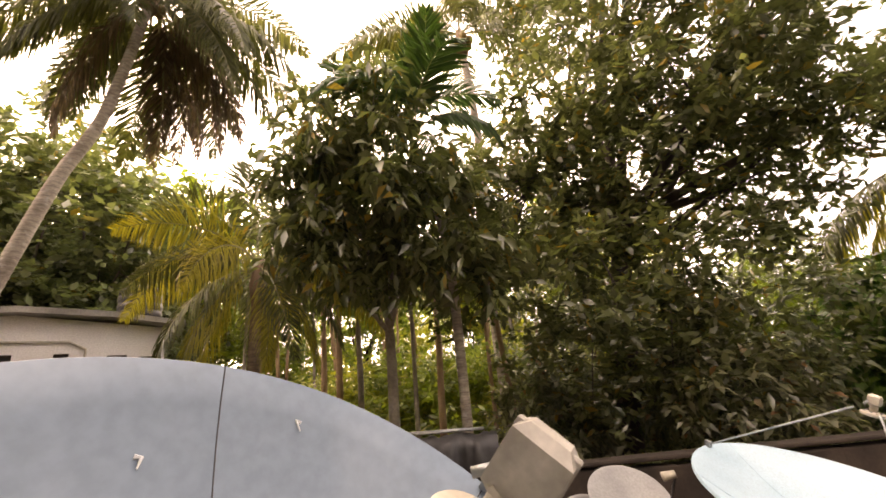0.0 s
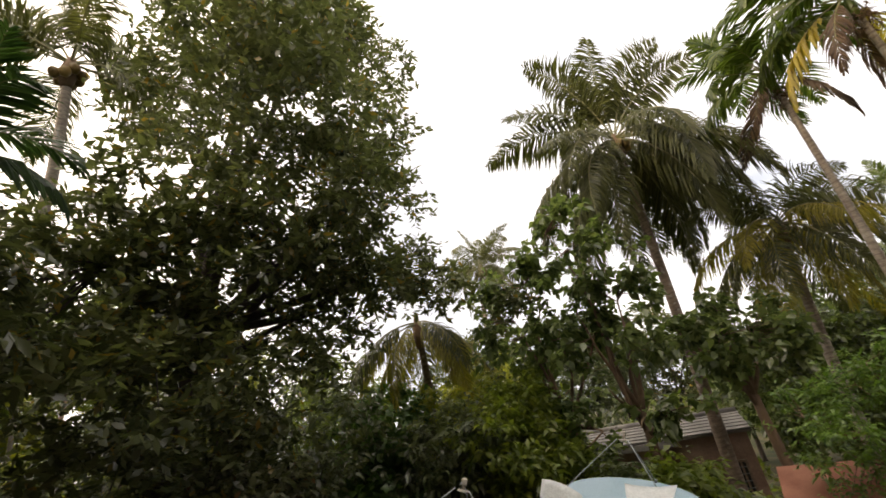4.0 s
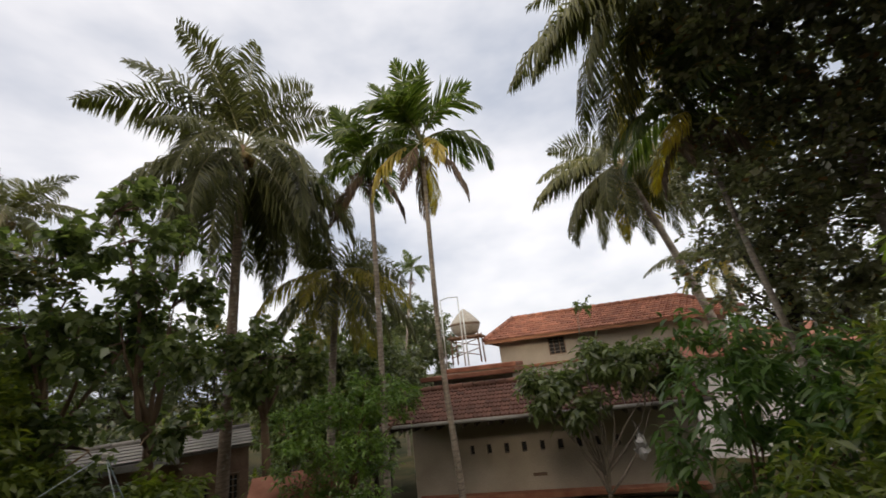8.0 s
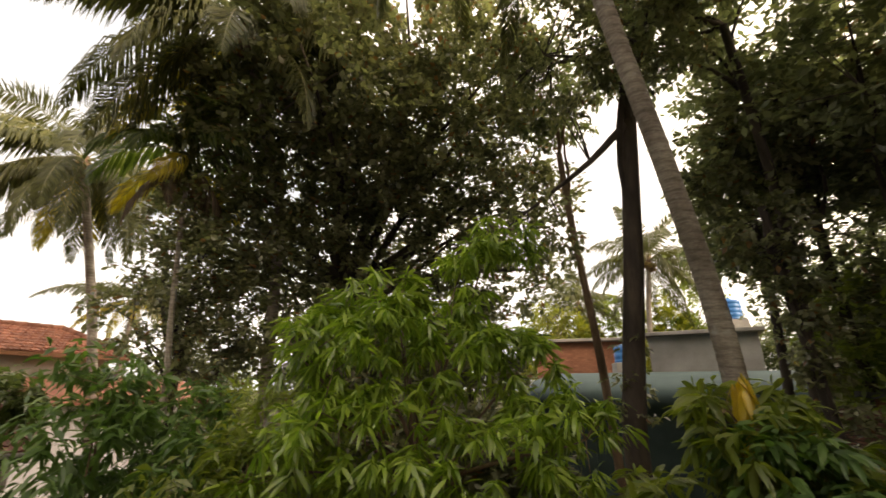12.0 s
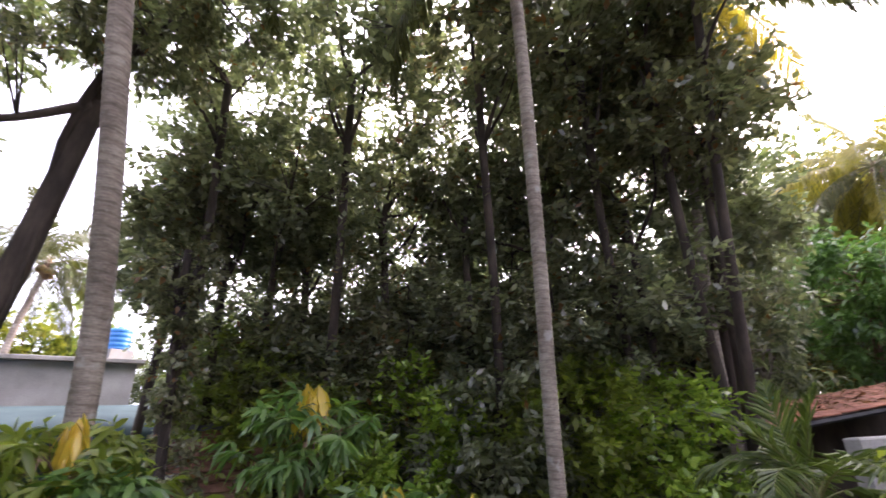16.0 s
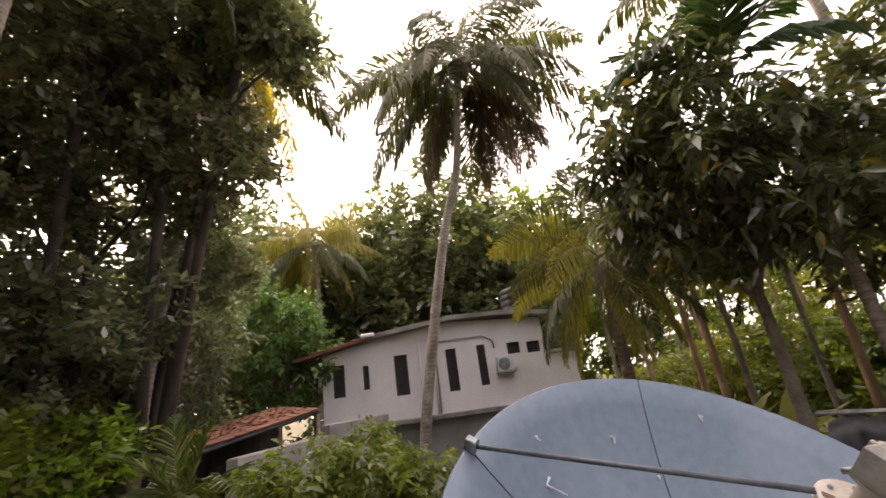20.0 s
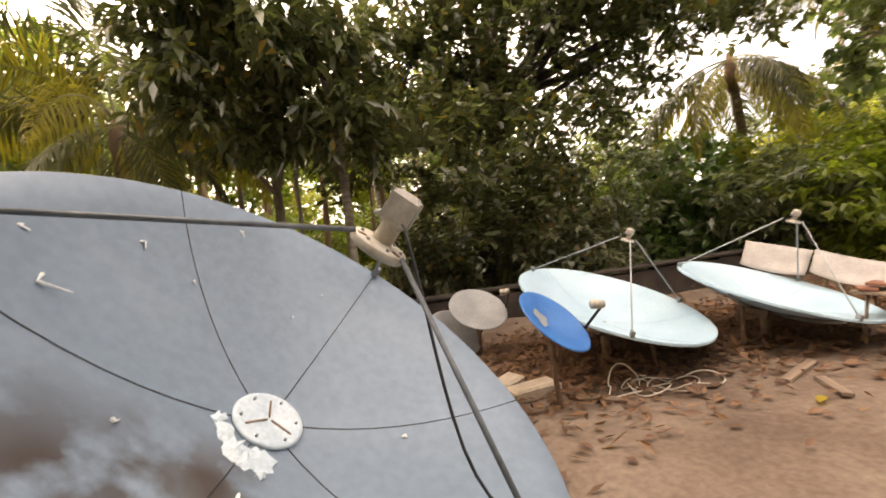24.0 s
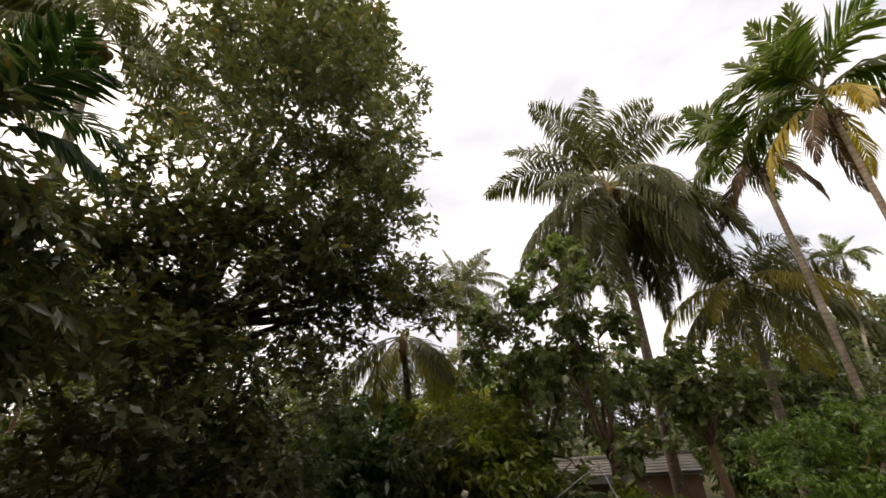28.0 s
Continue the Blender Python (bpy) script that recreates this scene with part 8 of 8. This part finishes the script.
# the dense western wood
wood = ((78, 33, 11.0, 1.6), (73, 48, 11.0, 1.3), (79.5, 22, 11.5, 1.5), (81, 45, 11.0, 1.7), (146, 30, 12.0, 1.6), (133, 24, 11.5, 1.4), (119, 8.5, 10.5, 1.7), (127, 7.5, 11.0, 1.6), (111, 9, 10.5, 1.7), (135, 6, 11.0, 1.4), (103, 7, 10.5, 1.6), (148, 20, 12.0, 1.5), (143, 27, 11.5, 1.7), (140, 4.5, 11.0, 1.5), (140.4, 12.3, 12.5, 2.4), (128.4, 14.7, 11.5, 2.4), (117.4, 17.0, 11.0, 2.3), (107.3, 15.2, 10.5, 2.2), (98.2, 13.3, 10.5, 2.2), (90.2, 15.4, 11.0, 2.2), (136.9, 30.5, 11.5, 2.3), (123.0, 33.8, 11.0, 2.4), (110.8, 34.1, 10.5, 2.3), (99.6, 33.3, 10.5, 2.3), (88.4, 31.5, 11.0, 2.2), (131.0, -0.4, 10.0, 1.7), (119.0, -1.1, 9.0, 1.6), (108.9, -1.9, 8.6, 1.5), (97.9, -1.7, 8.8, 1.5), (90.0, -1.6, 9.4, 1.4), (84.1, 9.5, 12.0, 1.8), (146.6, 44.2, 11.5, 2.0), (128.7, 48.7, 11, 2.2), (107.3, 49.2, 10.5, 2.2), (90.8, 46.4, 11, 2.0))
for i, (az, el, d, r) in enumerate(wood):
    x, y, z, *_ = lobe(az, el, d, 1, 1, 1)
    if el < 5:
        tree("shrub", "tall shaded shrub at the foot of the western wood", (x, y, gz(x, y)), (x, y, z - 0.8), 0.06, [(x, y, z, r, r, r * 0.8), (x, y, z - r * 0.8, r, r, r * 0.7)], "bark_dark", ("leaf_wood", "leaf_fresh", "leaf_vivid")[i % 3], seed=200 + i, limbs=6, group="western undergrowth", category="shrub",
             sprigs=30, leaf_args=dict(leaf=0.2, slim=0.42, twigs=620, per=9, spray=0.34, fine=None))
    else:
        tree("wood_tree", "tall dark-leaved tree in the western wood", spot(max(az, 83) + (i % 3 - 1), d + 0.5), (x, y, z - r * 0.7), 0.12, [(x, y, z, r, r, r * 0.85), (x + 0.6 * r * math.cos(i), y + 0.6 * r * math.sin(i), z - 0.5 * r, r * 0.8, r * 0.8, r * 0.6)], "bark_dark", "leaf_wood" if i % 3 else "leaf_dark", seed=200 + i, limbs=7, group="western wood",
             leaf_args=dict(leaf=0.20, slim=0.48, twigs=640 if el < 25 else 560, per=11, spray=0.42, hollow=0.25, fine=None))
for i, (az, el, d, r) in enumerate(((88, 6, 14.0, 1.9), (94, 11, 14.5, 2.1), (100, 5, 14.0, 2.0), (106, 10, 14.5, 2.2), (112, 4, 14.0, 2.0), (118, 10, 14.5, 2.2), (124, 4, 14.5, 2.0), (130, 9, 15.0, 2.2), (137, 5, 14.5, 1.9), (103, 20, 14.5, 2.1), (115, 21, 14.5, 2.1), (126, 19, 15.0, 2.1), (134, 27, 15.0, 2.0), (92, 22, 14.5, 1.9), (122, 30, 14.5, 1.9))):
    x, y, z, *_ = lobe(az, el, d, 1, 1, 1)
    tree("wood_tree", "shaded tree deep in the western wood", (x, y, gz(x, y)), (x, y, z - r * 0.6), 0.11, [(x, y, z, r, r, r), (x - 0.5 * math.cos(i), y + 0.5 * math.sin(i), z - r * 0.8, r, r, r * 0.8)], "bark_dark", ("leaf_wood", "leaf_grove")[i % 2], seed=280 + i, limbs=6, group="western wood",
         sprigs=30, leaf_args=dict(leaf=0.24, slim=0.5, twigs=210, per=9, spray=0.45, hollow=0.3, fine=None, clump=0.6))
tree("round_tree", "rounded bright green tree beyond the shed", spot(69, 16.0), up_at(69.0, 2.6, 16), 0.16, [lobe(69.0, 10.6, 16, 1.7, 1.7, 1.5), lobe(67.0, 5.6, 15.5, 1.5, 1.5, 1.2)], "bark_brown", "leaf_round", seed=240, leaf_args=dict(leaf=0.24, slim=0.42, twigs=760, per=10, spray=0.36))
tree("silvery_tree", "grey-green tree beside the shed, sheen put into its leaf colour", spot(78, 13.5), up_at(78, 3, 13.5), 0.12, [lobe(78, 12, 13.5, 1.5, 1.5, 1.4), lobe(78.5, 4.5, 13, 1.3, 1.3, 1.2)], "bark_grey", "leaf_wood", seed=241, leaf_args=dict(leaf=0.24, slim=0.42, twigs=420, per=10, spray=0.4))
tree("curry_bush", "bushy feathery-leaved shrub below the yard edge", (-2.75, 2.1, gz(-2.75, 2.1)), (-2.76, 2.12, -0.01), 0.05, [(-2.82, 1.76, 1.09, 0.55, 0.6, 0.38), (-2.92, 1.41, 0.84, 0.5, 0.55, 0.4), (-2.52, 2.16, 0.81, 0.45, 0.5, 0.4), (-2.73, 1.77, 0.59, 0.7, 0.8, 0.4)], "bark_brown", "leaf_fresh", seed=242, limbs=10, category="bush",
     leaf_args=dict(leaf=0.085, slim=0.42, twigs=1300, per=16, spray=0.2, droop=0.25))

# trees on the skyline, tallest to the west, open to the south-east
rngf = random.Random(5)
far_lobes = [(0, 0, 9.6, 2.6, 2.6, 2.3), (1.7, 0.8, 7.6, 2.2, 2.2, 1.8), (-1.7, -0.9, 7.8, 2.2, 2.2, 1.9), (0.4, -1.4, 5.6, 2.4, 2.4, 1.6), (-0.6, 1.5, 4.2, 2.2, 2.2, 1.4)]
first = {}
for i, (a0, a1, dist, tall) in enumerate([(32, 78, 26, 16.0)] * 13 + [(-20, 32, 24, 9.5)] * 8 + [(-58, -15, 22, 7.2)] * 6 + [(-96, -58, 26, 7.5)] * 7 + [(142, 178, 38, 9.0)] * 8 + [(76, 145, 22, 12.0)] * 6 + [(178, 200, 30, 9.0)] * 4 + [(-170, -136, 34, 7.5)] * 5):
    az = a0 + (a1 - a0) * ((i * 0.618) % 1.0)
    d = dist * rngf.uniform(0.88, 1.15)
    b = Vector(spot(az, d))
    sc = tall * rngf.uniform(0.8, 1.12) / 11.9
    # northern copies get brighter leaves, which paint in the sun on the grove
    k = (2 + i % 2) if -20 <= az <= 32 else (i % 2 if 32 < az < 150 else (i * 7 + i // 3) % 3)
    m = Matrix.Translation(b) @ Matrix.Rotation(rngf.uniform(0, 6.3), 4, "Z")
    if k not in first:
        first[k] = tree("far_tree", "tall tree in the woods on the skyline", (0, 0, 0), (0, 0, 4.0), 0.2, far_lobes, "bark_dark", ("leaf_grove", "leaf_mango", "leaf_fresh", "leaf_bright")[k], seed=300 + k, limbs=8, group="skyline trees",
                        sprigs=20, leaf_args=dict(leaf=0.30, slim=0.5, twigs=1500, per=9, spray=0.5, fine=None))
        first[k].matrix_basis = m
        first[k].scale = (sc, sc, sc)
    else:
        ob = copy_thing(first[k], m)
        ob.scale = (sc * rngf.uniform(0.9, 1.15), sc * rngf.uniform(0.9, 1.15), sc)


# low thickets that close the view under the far trees
rngh = random.Random(8)
hedge = {}
# northern thickets take the bright leaf colour in place of sunlight
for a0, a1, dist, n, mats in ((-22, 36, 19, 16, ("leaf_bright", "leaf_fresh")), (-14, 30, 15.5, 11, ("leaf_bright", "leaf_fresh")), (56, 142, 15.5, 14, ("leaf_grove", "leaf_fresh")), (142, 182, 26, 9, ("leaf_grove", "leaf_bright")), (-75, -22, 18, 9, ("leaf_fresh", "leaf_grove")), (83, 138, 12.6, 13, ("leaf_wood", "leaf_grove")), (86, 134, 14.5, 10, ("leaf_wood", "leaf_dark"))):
    for i in range(n):
        az = a0 + (a1 - a0) * (i + rngh.uniform(0.2, 0.8)) / n
        mat = mats[i % 2]
        m = Matrix.Translation(spot(az, dist * rngh.uniform(0.92, 1.12))) @ Matrix.Rotation(rngh.uniform(0, 6.3), 4, "Z")
        if mat not in hedge:
            hedge[mat] = tree("thicket", "low leafy thicket under the far trees", (0, 0, 0), (0, 0, 0.7), 0.06, [(0, 0, 1.5, 1.7, 1.5, 1.3), (1.1, 0.4, 0.8, 1.3, 1.2, 0.9), (-1.0, -0.3, 1.1, 1.3, 1.2, 1.1), (0.1, 0.2, 2.7, 1.0, 1.0, 0.8)], "bark_brown", mat, seed=400 + len(hedge), limbs=5, group="thickets", category="bush",
                              sprigs=12, leaf_args=dict(leaf=0.24, slim=0.45, twigs=480, per=9, spray=0.42, fine=None))
            hedge[mat].matrix_basis = m
        else:
            copy_thing(hedge[mat], m @ Matrix.Scale(1.75 if 80 < az < 140 and dist < 15 else 1.0, 4))
